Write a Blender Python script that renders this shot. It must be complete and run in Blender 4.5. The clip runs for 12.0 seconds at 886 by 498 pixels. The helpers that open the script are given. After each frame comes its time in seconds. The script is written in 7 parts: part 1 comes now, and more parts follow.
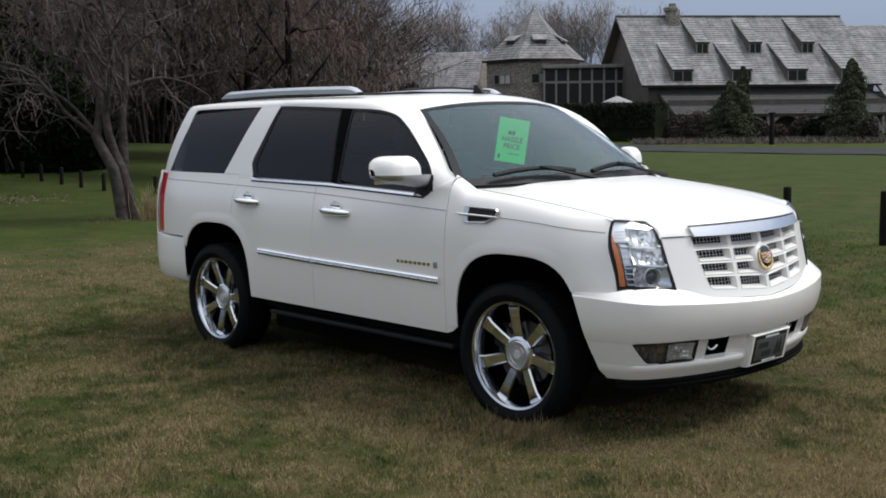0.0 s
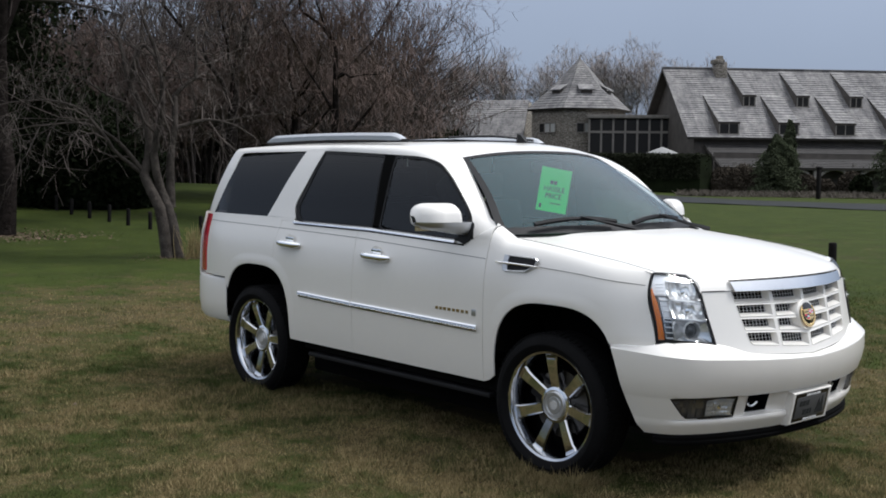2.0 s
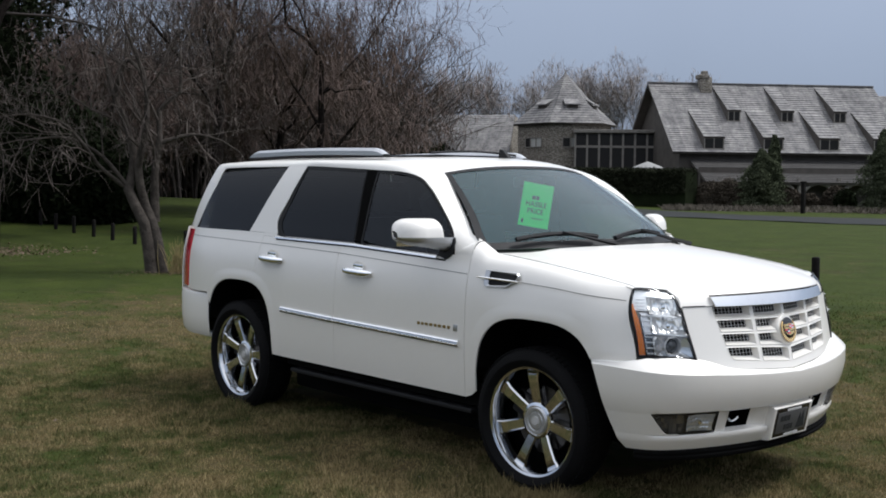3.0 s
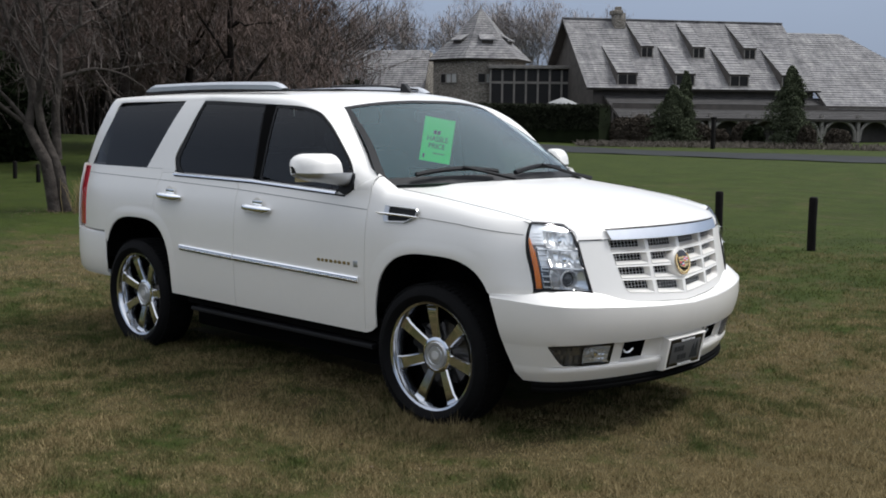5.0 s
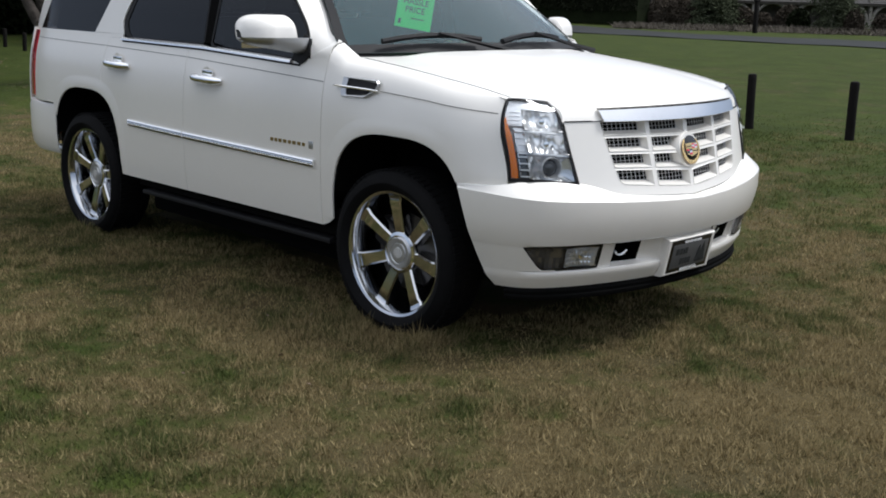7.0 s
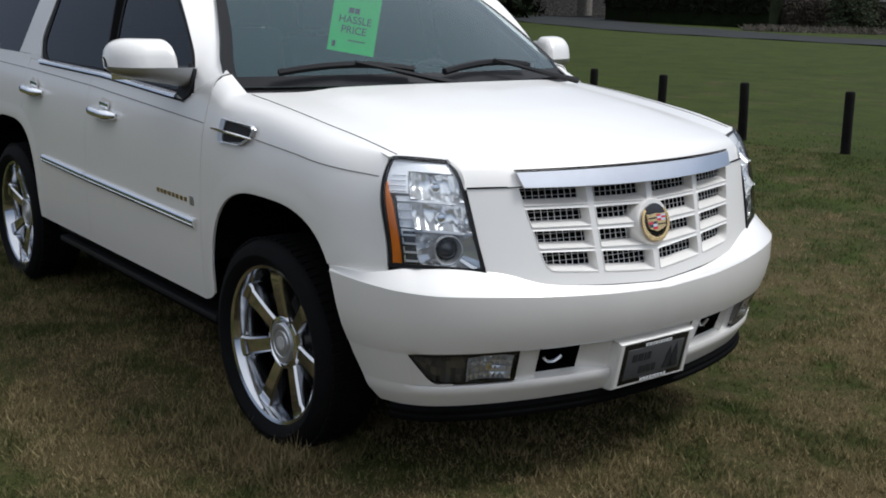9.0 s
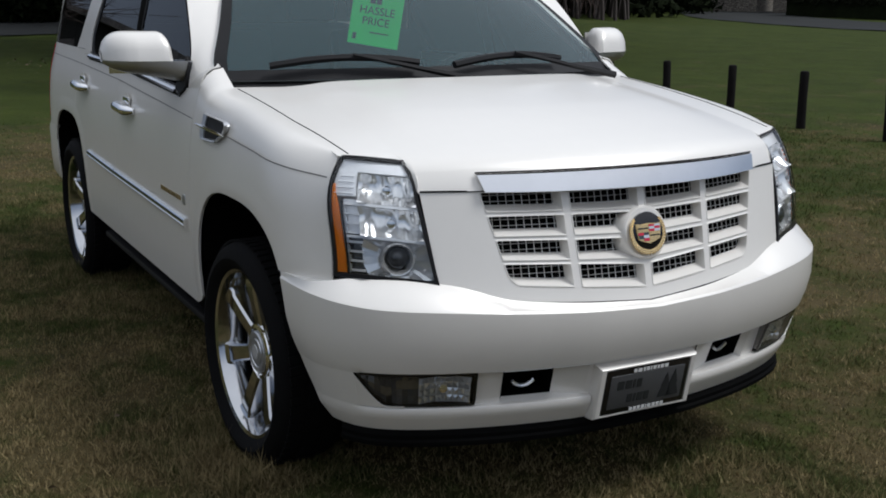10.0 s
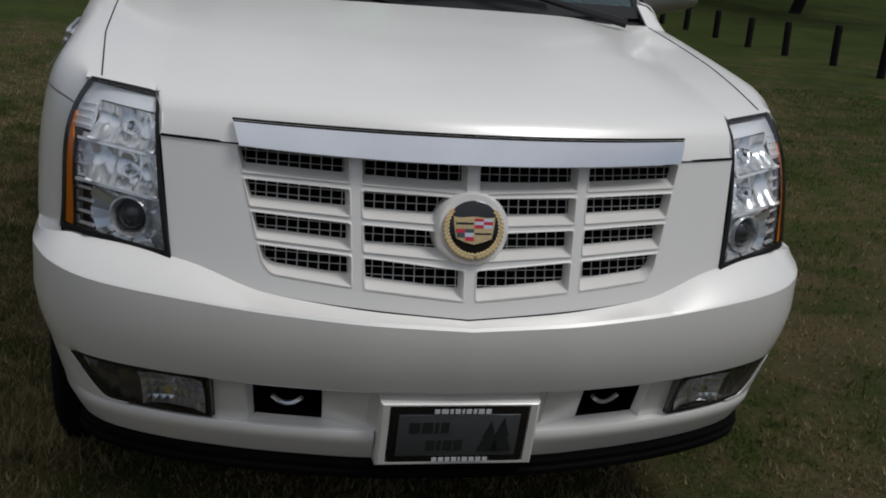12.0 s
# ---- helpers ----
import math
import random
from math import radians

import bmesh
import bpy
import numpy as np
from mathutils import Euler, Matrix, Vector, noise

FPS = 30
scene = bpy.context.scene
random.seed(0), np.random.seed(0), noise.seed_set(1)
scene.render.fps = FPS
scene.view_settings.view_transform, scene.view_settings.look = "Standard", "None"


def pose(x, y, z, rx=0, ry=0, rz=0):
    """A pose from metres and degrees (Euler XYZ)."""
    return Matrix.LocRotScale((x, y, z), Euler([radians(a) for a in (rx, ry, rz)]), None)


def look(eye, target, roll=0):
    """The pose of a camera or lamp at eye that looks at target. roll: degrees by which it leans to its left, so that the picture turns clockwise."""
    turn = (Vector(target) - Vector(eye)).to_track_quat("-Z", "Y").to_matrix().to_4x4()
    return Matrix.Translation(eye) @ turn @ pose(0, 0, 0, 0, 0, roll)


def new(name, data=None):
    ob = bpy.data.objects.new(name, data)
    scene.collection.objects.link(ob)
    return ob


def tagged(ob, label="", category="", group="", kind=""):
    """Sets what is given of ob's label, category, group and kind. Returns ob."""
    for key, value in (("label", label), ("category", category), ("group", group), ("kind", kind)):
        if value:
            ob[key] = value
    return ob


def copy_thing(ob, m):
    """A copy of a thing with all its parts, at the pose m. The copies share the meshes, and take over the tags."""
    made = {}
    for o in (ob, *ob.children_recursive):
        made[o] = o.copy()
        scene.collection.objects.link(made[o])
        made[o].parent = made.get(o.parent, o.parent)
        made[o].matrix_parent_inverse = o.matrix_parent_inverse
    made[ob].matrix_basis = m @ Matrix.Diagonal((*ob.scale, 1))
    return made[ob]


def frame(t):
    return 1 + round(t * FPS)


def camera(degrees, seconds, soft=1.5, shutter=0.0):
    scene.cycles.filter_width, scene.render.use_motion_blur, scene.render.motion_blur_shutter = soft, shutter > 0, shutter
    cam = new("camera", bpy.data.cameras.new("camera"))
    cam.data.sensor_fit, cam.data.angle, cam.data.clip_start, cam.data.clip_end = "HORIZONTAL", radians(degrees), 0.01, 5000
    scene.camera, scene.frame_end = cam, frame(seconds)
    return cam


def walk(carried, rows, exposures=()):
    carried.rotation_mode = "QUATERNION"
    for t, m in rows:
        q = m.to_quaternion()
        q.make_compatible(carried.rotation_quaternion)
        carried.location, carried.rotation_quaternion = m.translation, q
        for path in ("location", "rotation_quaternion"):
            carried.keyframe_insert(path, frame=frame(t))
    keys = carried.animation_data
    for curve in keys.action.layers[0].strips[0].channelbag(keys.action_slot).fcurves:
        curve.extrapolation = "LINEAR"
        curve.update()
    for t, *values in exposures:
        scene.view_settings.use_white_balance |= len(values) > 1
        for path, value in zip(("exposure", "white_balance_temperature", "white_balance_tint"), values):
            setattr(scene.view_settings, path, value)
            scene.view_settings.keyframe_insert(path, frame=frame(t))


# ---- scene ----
cam = camera(43.4, 12.0, 1.8)
PATH = [
    (0, (5.537, -5.305, 1.658), (4.095, -3.938, 1.429), -0.7),
    (0.2, (5.507, -5.322, 1.65), (4.053, -3.97, 1.408), -1.0),
    (0.5, (5.487, -5.343, 1.651), (4.055, -3.969, 1.401), 0.8),
    (0.8, (5.499, -5.346, 1.66), (4.087, -3.953, 1.405), 0.0),
    (1, (5.506, -5.315, 1.666), (4.098, -3.909, 1.467), 0.4),
    (1.2, (5.514, -5.309, 1.678), (4.084, -3.92, 1.518), 0.6),
    (1.5, (5.529, -5.301, 1.674), (4.059, -3.955, 1.503), 0.5),
    (1.7, (5.539, -5.298, 1.674), (4.057, -3.963, 1.53), -0.7),
    (2, (5.553, -5.303, 1.668), (4.055, -3.986, 1.521), 0.6),
    (2.2, (5.562, -5.3, 1.674), (4.045, -4.009, 1.5), 0.6),
    (2.5, (5.569, -5.293, 1.675), (4.055, -3.996, 1.516), 0.4),
    (2.8, (5.568, -5.286, 1.673), (4.079, -3.957, 1.541), 0.6),
    (3, (5.568, -5.277, 1.673), (4.084, -3.941, 1.552), 0.6),
    (3.2, (5.575, -5.27, 1.668), (4.105, -3.921, 1.524), -0.2),
    (3.5, (5.583, -5.247, 1.673), (4.153, -3.861, 1.491), -0.1),
    (3.7, (5.59, -5.24, 1.667), (4.182, -3.839, 1.43), -0.3),
    (5.3, (5.629, -5.139, 1.661), (4.258, -3.702, 1.433), 0.6),
    (5.5, (5.679, -5.104, 1.626), (4.259, -3.711, 1.423), 0.8),
    (5.8, (5.709, -5.03, 1.613), (4.274, -3.677, 1.279), -2.7),
    (6, (5.671, -4.936, 1.613), (4.215, -3.619, 1.229), -3.3),
    (6.2, (5.592, -4.845, 1.604), (4.145, -3.52, 1.212), -0.9),
    (6.5, (5.384, -4.645, 1.584), (3.989, -3.27, 1.18), 3.4),
    (6.7, (5.317, -4.522, 1.553), (3.932, -3.145, 1.122), 1.5),
    (8.3, (5.04, -3.427, 1.613), (3.597, -2.124, 1.143), 3.3),
    (8.5, (5.001, -3.265, 1.628), (3.545, -2.005, 1.09), 2.5),
    (8.7, (4.969, -3.108, 1.646), (3.53, -1.841, 1.077), 2.3),
    (9, (4.953, -2.859, 1.651), (3.411, -1.665, 1.207), 1.3),
    (9.2, (4.972, -2.652, 1.615), (3.345, -1.547, 1.251), 0.5),
    (9.5, (5.036, -2.432, 1.606), (3.351, -1.441, 1.183), -1.8),
    (9.7, (5.012, -2.314, 1.628), (3.314, -1.348, 1.2), 0.1),
    (10, (5.047, -2.119, 1.621), (3.335, -1.189, 1.169), 0.6),
    (10.2, (4.996, -1.95, 1.605), (3.28, -1.025, 1.162), 3.1),
    (10.5, (4.927, -1.711, 1.595), (3.225, -0.817, 1.044), 3.0),
    (10.7, (4.908, -1.594, 1.599), (3.185, -0.71, 1.098), 2.3),
    (11, (4.945, -1.339, 1.598), (3.097, -0.687, 1.196), -0.8),
    (11.2, (4.972, -1.138, 1.612), (3.102, -0.605, 1.146), -0.4),
    (11.5, (4.963, -0.903, 1.611), (3.077, -0.518, 1.068), -2.1),
    (11.7, (4.904, -0.752, 1.606), (3.015, -0.364, 1.077), -0.2),
    (12, (4.747, -0.565, 1.565), (2.872, -0.158, 0.997), 4.9),
]
EXPOSURES = [(0.0, 0.15, 6150, 10), (5.5, 0.15, 6150, 10), (6.5, 0.2, 6150, 10), (8.5, -0.07, 6050, 10), (9.5, -0.26, 6000, 10), (10.5, -0.66, 6150, 10), (12.0, -1.04, 6150, 10)]
walk(cam, [(t, look(eye, target, roll)) for t, eye, target, roll in PATH], EXPOSURES)

# ---- sky and sun: a bright overcast day ----
world = bpy.data.worlds.new("overcast_sky")
scene.world = world
world.use_nodes = True
wn, wl = world.node_tree.nodes, world.node_tree.links
wn.clear()
SUN_EL, SUN_AZ = radians(58), radians(37)
w_out = wn.new("ShaderNodeOutputWorld")
w_bg = wn.new("ShaderNodeBackground")
w_sky = wn.new("ShaderNodeTexSky")
w_sky.sky_type = "NISHITA"
w_sky.sun_disc = False
w_sky.sun_elevation, w_sky.sun_rotation = SUN_EL, SUN_AZ
w_sky.dust_density, w_sky.air_density = 2.0, 1.0
w_geo = wn.new("ShaderNodeTexCoord")
w_sep = wn.new("ShaderNodeSeparateXYZ")
w_ramp = wn.new("ShaderNodeValToRGB")
w_ramp.color_ramp.elements[0].position, w_ramp.color_ramp.elements[0].color = 0.0, (2.5, 3.05, 4.2, 1)
w_ramp.color_ramp.elements[1].position, w_ramp.color_ramp.elements[1].color = 0.85, (13.2, 13.3, 13.6, 1)
for place, tone in ((0.20, (4.4, 4.95, 6.1, 1)), (0.48, (10.6, 10.8, 11.3, 1))):
    w_ramp.color_ramp.elements.new(place).color = tone
w_cl = wn.new("ShaderNodeTexNoise")
w_cl.inputs["Scale"].default_value, w_cl.inputs["Detail"].default_value = 2.2, 5
w_cr = wn.new("ShaderNodeMapRange")
w_cr.inputs["To Min"].default_value, w_cr.inputs["To Max"].default_value = 0.82, 1.18
w_mul = wn.new("ShaderNodeMix")
w_mul.data_type, w_mul.blend_type = "RGBA", "MULTIPLY"
w_mul.inputs["Factor"].default_value = 1.0
w_mix = wn.new("ShaderNodeMix")
w_mix.data_type = "RGBA"
w_mix.inputs["Factor"].default_value = 0.85
wl.new(w_geo.outputs["Generated"], w_sep.inputs[0])
wl.new(w_geo.outputs["Generated"], w_cl.inputs["Vector"])
wl.new(w_sep.outputs["Z"], w_ramp.inputs["Fac"])
wl.new(w_cl.outputs["Fac"], w_cr.inputs["Value"])
wl.new(w_ramp.outputs["Color"], w_mul.inputs["A"])
wl.new(w_cr.outputs["Result"], w_mul.inputs["B"])
wl.new(w_sky.outputs["Color"], w_mix.inputs["A"])
wl.new(w_mul.outputs["Result"], w_mix.inputs["B"])
wl.new(w_mix.outputs["Result"], w_bg.inputs["Color"])
w_bg.inputs["Strength"].default_value = 0.09
wl.new(w_bg.outputs[0], w_out.inputs[0])

sun_data = bpy.data.lights.new("sun", "SUN")
sun_data.energy, sun_data.angle, sun_data.color = 3.15, radians(19), (1.0, 0.97, 0.93)
sun = new("sun", sun_data)
sun.matrix_world = look((7.0, 9.3, 18.5), (0, 0, 0))

# ---- materials ----
MATS = {}


def nodes_of(name):
    m = bpy.data.materials.new(name)
    m.use_nodes = True
    n, l = m.node_tree.nodes, m.node_tree.links
    return m, n, l, n["Principled BSDF"]


def grain(n, l, scale, detail=4, rough=0.55, coords="Object", stretch=(1, 1, 1)):
    tc = n.new("ShaderNodeTexCoord")
    mp = n.new("ShaderNodeMapping")
    mp.inputs["Scale"].default_value = stretch
    tx = n.new("ShaderNodeTexNoise")
    tx.inputs["Scale"].default_value, tx.inputs["Detail"].default_value, tx.inputs["Roughness"].default_value = scale, detail, rough
    l.new(tc.outputs[coords], mp.inputs[0])
    l.new(mp.outputs[0], tx.inputs["Vector"])
    return tx.outputs["Fac"]


def ramp(n, l, fac, stops):
    r = n.new("ShaderNodeValToRGB")
    e = r.color_ramp.elements
    while len(e) < len(stops):
        e.new(0.5)
    for k, (p, c) in enumerate(stops):
        e[k].position, e[k].color = p, (*c, 1)
    l.new(fac, r.inputs["Fac"])
    return r.outputs["Color"]


def mixed(n, l, fac, a, b, blend="MIX"):
    m = n.new("ShaderNodeMix")
    m.data_type, m.blend_type = "RGBA", blend
    for v, i in ((fac, "Factor"), (a, "A"), (b, "B")):
        if isinstance(v, (int, float)):
            m.inputs[i].default_value = v
        elif isinstance(v, tuple):
            m.inputs[i].default_value = (*v, 1)
        else:
            l.new(v, m.inputs[i])
    return m.outputs["Result"]


def relief(n, l, height, strength, distance, bsdf):
    b = n.new("ShaderNodeBump")
    b.inputs["Strength"].default_value, b.inputs["Distance"].default_value = strength, distance
    l.new(height, b.inputs["Height"])
    l.new(b.outputs[0], bsdf.inputs["Normal"])


def simple(name, color, rough=0.5, metal=0.0, coat=0.0, vary=0.12, scale=6.0, bump=0.0, bscale=80.0, bdist=0.002, coords="Object", spec=0.5):
    """A material with tone variation at two scales, and fine relief."""
    m, n, l, p = nodes_of(name)
    f1, f2 = grain(n, l, scale, 4, coords=coords), grain(n, l, scale * 9, 3, coords=coords)
    lo = tuple(max(0, c * (1 - vary)) for c in color)
    hi = tuple(min(1, c * (1 + vary)) for c in color)
    c1 = ramp(n, l, f1, [(0.3, lo), (0.7, hi)])
    c2 = ramp(n, l, f2, [(0.3, lo), (0.7, hi)])
    l.new(mixed(n, l, 0.4, c1, c2), p.inputs["Base Color"])
    p.inputs["Roughness"].default_value, p.inputs["Metallic"].default_value = rough, metal
    p.inputs["Specular IOR Level"].default_value = spec
    p.inputs["Coat Weight"].default_value, p.inputs["Coat Roughness"].default_value = coat, 0.04
    if bump:
        relief(n, l, grain(n, l, bscale, 5), bump, bdist, p)
    MATS[name] = m
    return m


def glass(name, tint, rough=0.0, body=0.0, body_color=(0.01, 0.011, 0.012), ior=1.52):
    """A thin pane: it lets a tinted picture through and mirrors by Fresnel; body mixes in a diffuse tone in place of
    mirrored sky.
    """
    m, n, l, p = nodes_of(name)
    n.remove(p)
    out = n["Material Output"]
    tr, gl, fr, mx = n.new("ShaderNodeBsdfTransparent"), n.new("ShaderNodeBsdfGlossy"), n.new("ShaderNodeFresnel"), n.new("ShaderNodeMixShader")
    tr.inputs["Color"].default_value = (*tint, 1)
    gl.inputs["Roughness"].default_value = rough
    fr.inputs["IOR"].default_value = ior
    base = tr.outputs[0]
    if body:
        df, m2 = n.new("ShaderNodeBsdfDiffuse"), n.new("ShaderNodeMixShader")
        df.inputs["Color"].default_value = (*body_color, 1)
        m2.inputs["Fac"].default_value = body
        l.new(base, m2.inputs[1])
        l.new(df.outputs[0], m2.inputs[2])
        base = m2.outputs[0]
    l.new(fr.outputs[0], mx.inputs["Fac"])
    l.new(base, mx.inputs[1])
    l.new(gl.outputs[0], mx.inputs[2])
    l.new(mx.outputs[0], out.inputs["Surface"])
    MATS[name] = m
    return m


PAINT = simple("pearl_white_paint", (0.80, 0.775, 0.728), 0.36, 0.16, 0.55, 0.015, 2.0)
PAINT.node_tree.nodes["Principled BSDF"].inputs["Coat Roughness"].default_value = 0.11
CHROME = simple("chrome", (0.92, 0.925, 0.935), 0.07, 1.0, 0.0, 0.03, 3.0)
SATIN = simple("satin_silver", (0.58, 0.59, 0.61), 0.40, 1.0, 0.0, 0.04, 3.0)
LAMPCHROME = simple("lamp_chrome", (0.97, 0.975, 0.98), 0.10, 0.70, 0.0, 0.03, 8.0)
SATIN_DARK = simple("dark_silver", (0.16, 0.165, 0.17), 0.25, 0.8, 0.0, 0.05, 8.0)
PROJECTOR = simple("projector_glass", (0.03, 0.031, 0.033), 0.08, 0.0, 0.6, 0.05, 20.0)
GOLD = simple("gold_plating", (0.92, 0.68, 0.34), 0.24, 0.75, 0.0, 0.08, 30.0)
WHEELCHROME = simple("polished_wheel", (0.60, 0.61, 0.63), 0.11, 1.0, 0.0, 0.03, 6.0)
RUBBER = simple("tyre_rubber", (0.006, 0.006, 0.0063), 0.75, 0.0, 0.0, 0.25, 12.0, 0.3, 160.0, spec=0.08)
BLACK = simple("black_trim", (0.012, 0.012, 0.013), 0.55, 0.0, 0.0, 0.2, 8.0, 0.15, 300.0, spec=0.2)
GLOSSBLACK = simple("gloss_black", (0.008, 0.008, 0.009), 0.12, 0.0, 0.3, 0.1, 8.0)
# for black parts, and for sheets standing in for shade behind gaps
SHADOWBLACK = simple("shade_and_trim_black", (0.0035, 0.0035, 0.0035), 0.9, 0.0, 0.0, 0.3, 5.0, spec=0.05)
CABIN = simple("cabin_grey_leather", (0.055, 0.058, 0.062), 0.6, 0.0, 0.0, 0.15, 14.0, 0.2, 200.0)
AMBER = simple("amber_lens", (0.95, 0.25, 0.010), 0.2, 0.0, 0.25, 0.06, 25.0)
REDLENS = simple("red_lens", (0.46, 0.012, 0.028), 0.12, 0.0, 0.8, 0.08, 25.0)
SILVERPLASTIC = simple("silvered_plastic", (0.93, 0.935, 0.95), 0.24, 0.30, 0.3, 0.04, 8.0)
PINSTRIPE = simple("grey_pinstripe", (0.20, 0.19, 0.18), 0.5)
PAPER = simple("green_card", (0.02, 0.88, 0.13), 0.6, 0.0, 0.0, 0.04, 20.0)
INK = simple("dark_ink", (0.012, 0.014, 0.014), 0.7)
# the teal diffuse share brightens the pane as mirrored sky would
WINDSCREEN = glass("windscreen_glass", (0.80, 0.90, 0.89), 0.0, 0.14, (0.19, 0.35, 0.39), 1.5)
TINTED = glass("privacy_glass", (0.06, 0.06, 0.068), ior=1.40)
SIDEGLASS = glass("front_side_glass", (0.30, 0.37, 0.39), ior=1.46)
CLEAR = glass("clear_lens", (0.93, 0.95, 0.96))

# ---- helpers for meshes ----


def spl(x, xs, ys):
    """Smooth monotone curve through a small table."""
    xs, ys, x = np.asarray(xs, float), np.asarray(ys, float), np.asarray(x, float)
    h, d = np.diff(xs), np.diff(ys) / np.diff(xs)
    m = np.empty_like(ys)
    m[1:-1] = np.where(d[:-1] * d[1:] > 0, 2 * d[:-1] * d[1:] / np.where(d[:-1] + d[1:] == 0, 1, d[:-1] + d[1:]), 0)
    m[0], m[-1] = d[0], d[-1]
    k = np.clip(np.searchsorted(xs, x) - 1, 0, len(h) - 1)
    t = np.clip((x - xs[k]) / h[k], 0, 1)
    return (ys[k] * (1 + 2 * t) * (1 - t) ** 2 + m[k] * h[k] * t * (1 - t) ** 2
            + ys[k + 1] * t * t * (3 - 2 * t) + m[k + 1] * h[k] * t * t * (t - 1))


def line(pts, n):
    """n points evenly along a polyline."""
    p = np.asarray(pts, float)
    s = np.concatenate([[0], np.cumsum(np.linalg.norm(np.diff(p, axis=0), axis=1))])
    q = np.linspace(0, s[-1], n)
    return np.stack([np.interp(q, s, p[:, i]) for i in range(p.shape[1])], 1)


def curve(pts, n):
    """n points along a smooth curve through the points."""
    p = np.asarray(pts, float)
    s = np.concatenate([[0], np.cumsum(np.linalg.norm(np.diff(p, axis=0), axis=1))])
    q = np.linspace(0, s[-1], n)
    return np.stack([spl(q, s, p[:, i]) for i in range(p.shape[1])], 1)


def ruled(a, b, n):
    t = np.linspace(0, 1, n)[:, None, None]
    return np.asarray(a)[None] * (1 - t) + np.asarray(b)[None] * t


def link_mesh(name, me, material, parent=None, label="", angle=38):
    if material is not None and not me.materials:
        me.materials.append(material)
    me.shade_smooth()
    me.set_sharp_from_angle(angle=radians(angle))
    ob = new(name, me)
    if parent is not None:
        ob.parent = parent
    if label:
        ob["label"] = label
    return ob


def part(name, bm, material, parent=None, label="", angle=38):
    """One bmesh as one mesh object under a thing or a part."""
    me = bpy.data.meshes.new(name)
    bm.to_mesh(me)
    bm.free()
    return link_mesh(name, me, material, parent, label, angle)


def add_grid(bm, P):
    m, n = P.shape[:2]
    v = [[bm.verts.new(P[i, j]) for j in range(n)] for i in range(m)]
    for i in range(m - 1):
        for j in range(n - 1):
            q = []
            for w in (v[i][j], v[i][j + 1], v[i + 1][j + 1], v[i + 1][j]):
                if all((w.co - o.co).length > 1e-5 for o in q):
                    q.append(w)
            if len(q) > 2:
                bm.faces.new(q)


def shell(name, grids, material, parent, thick=0.005, label="", out=(0, 0, 0.9), angle=32):
    """A sheet from grids of points, welded, facing away from out, with a real thickness."""
    bm = bmesh.new()
    for g in grids:
        add_grid(bm, g)
    bmesh.ops.remove_doubles(bm, verts=bm.verts, dist=0.0006)
    bmesh.ops.recalc_face_normals(bm, faces=bm.faces)
    c = Vector(out)
    if sum(f.normal.dot(f.calc_center_median() - c) * f.calc_area() for f in bm.faces) < 0:
        bmesh.ops.reverse_faces(bm, faces=bm.faces)
    if thick:
        bm.normal_update()
        front, rim = list(bm.faces), [e for e in bm.edges if len(e.link_faces) == 1]
        rim = [[l.vert for l in e.link_loops[0].face.loops if l.edge == e] + [l.link_loop_next.vert for l in e.link_loops[0].face.loops if l.edge == e] for e in rim]
        back = {v: bm.verts.new(v.co - v.normal * thick) for v in list(bm.verts)}
        for f in front:
            bm.faces.new([back[v] for v in reversed(f.verts)])
        for a, b in rim:
            bm.faces.new((b, a, back[a], back[b]))
    return part(name, bm, material, parent, label, angle)


def box_into(bm, lo, hi, m=None, bevel=0.0):
    r = bmesh.ops.create_cube(bm, size=1)
    vs = r["verts"]
    for v in vs:
        v.co = Vector([lo[i] + (v.co[i] + 0.5) * (hi[i] - lo[i]) for i in range(3)])
    if bevel:
        es = list({e for v in vs for e in v.link_edges})
        rb = bmesh.ops.bevel(bm, geom=es, offset=bevel, segments=2, profile=0.6, affect="EDGES")
        vs = list({v for f in rb["faces"] for v in f.verts} | {v for v in vs if v.is_valid})
    if m is not None:
        bmesh.ops.transform(bm, matrix=m, verts=vs)
    return vs


def box(name, lo, hi, material, parent=None, m=None, bevel=0.0, label=""):
    bm = bmesh.new()
    box_into(bm, lo, hi, m, bevel)
    return part(name, bm, material, parent, label)


def tube_into(bm, pts, radii, sides=8, cap=True):
    """A tube along points, with a radius at each."""
    pts = [Vector(p) for p in pts]
    rings, up = [], Vector((0.13, 0.31, 0.94)).normalized()
    for i, p in enumerate(pts):
        d = (pts[min(i + 1, len(pts) - 1)] - pts[max(i - 1, 0)]).normalized()
        a = d.cross(up)
        a = a.normalized() if a.length > 1e-3 else d.orthogonal().normalized()
        b = d.cross(a)
        r = radii[i] if hasattr(radii, "__len__") else radii
        rings.append([bm.verts.new(p + (a * math.cos(k * math.tau / sides) + b * math.sin(k * math.tau / sides)) * r) for k in range(sides)])
    for q, w in zip(rings, rings[1:]):
        for k in range(sides):
            bm.faces.new((q[k], q[(k + 1) % sides], w[(k + 1) % sides], w[k]))
    if cap:
        bm.faces.new(rings[0][::-1])
        bm.faces.new(rings[-1])


def lathe_into(bm, profile, sides, m):
    """Turn (radius, height) pairs round the z axis of m."""
    rings = [[bm.verts.new(m @ Vector((r * math.cos(k * math.tau / sides), r * math.sin(k * math.tau / sides), h))) for k in range(sides)] for r, h in profile]
    for q, w in zip(rings, rings[1:]):
        for k in range(sides):
            bm.faces.new((q[k], q[(k + 1) % sides], w[(k + 1) % sides], w[k]))
    return rings


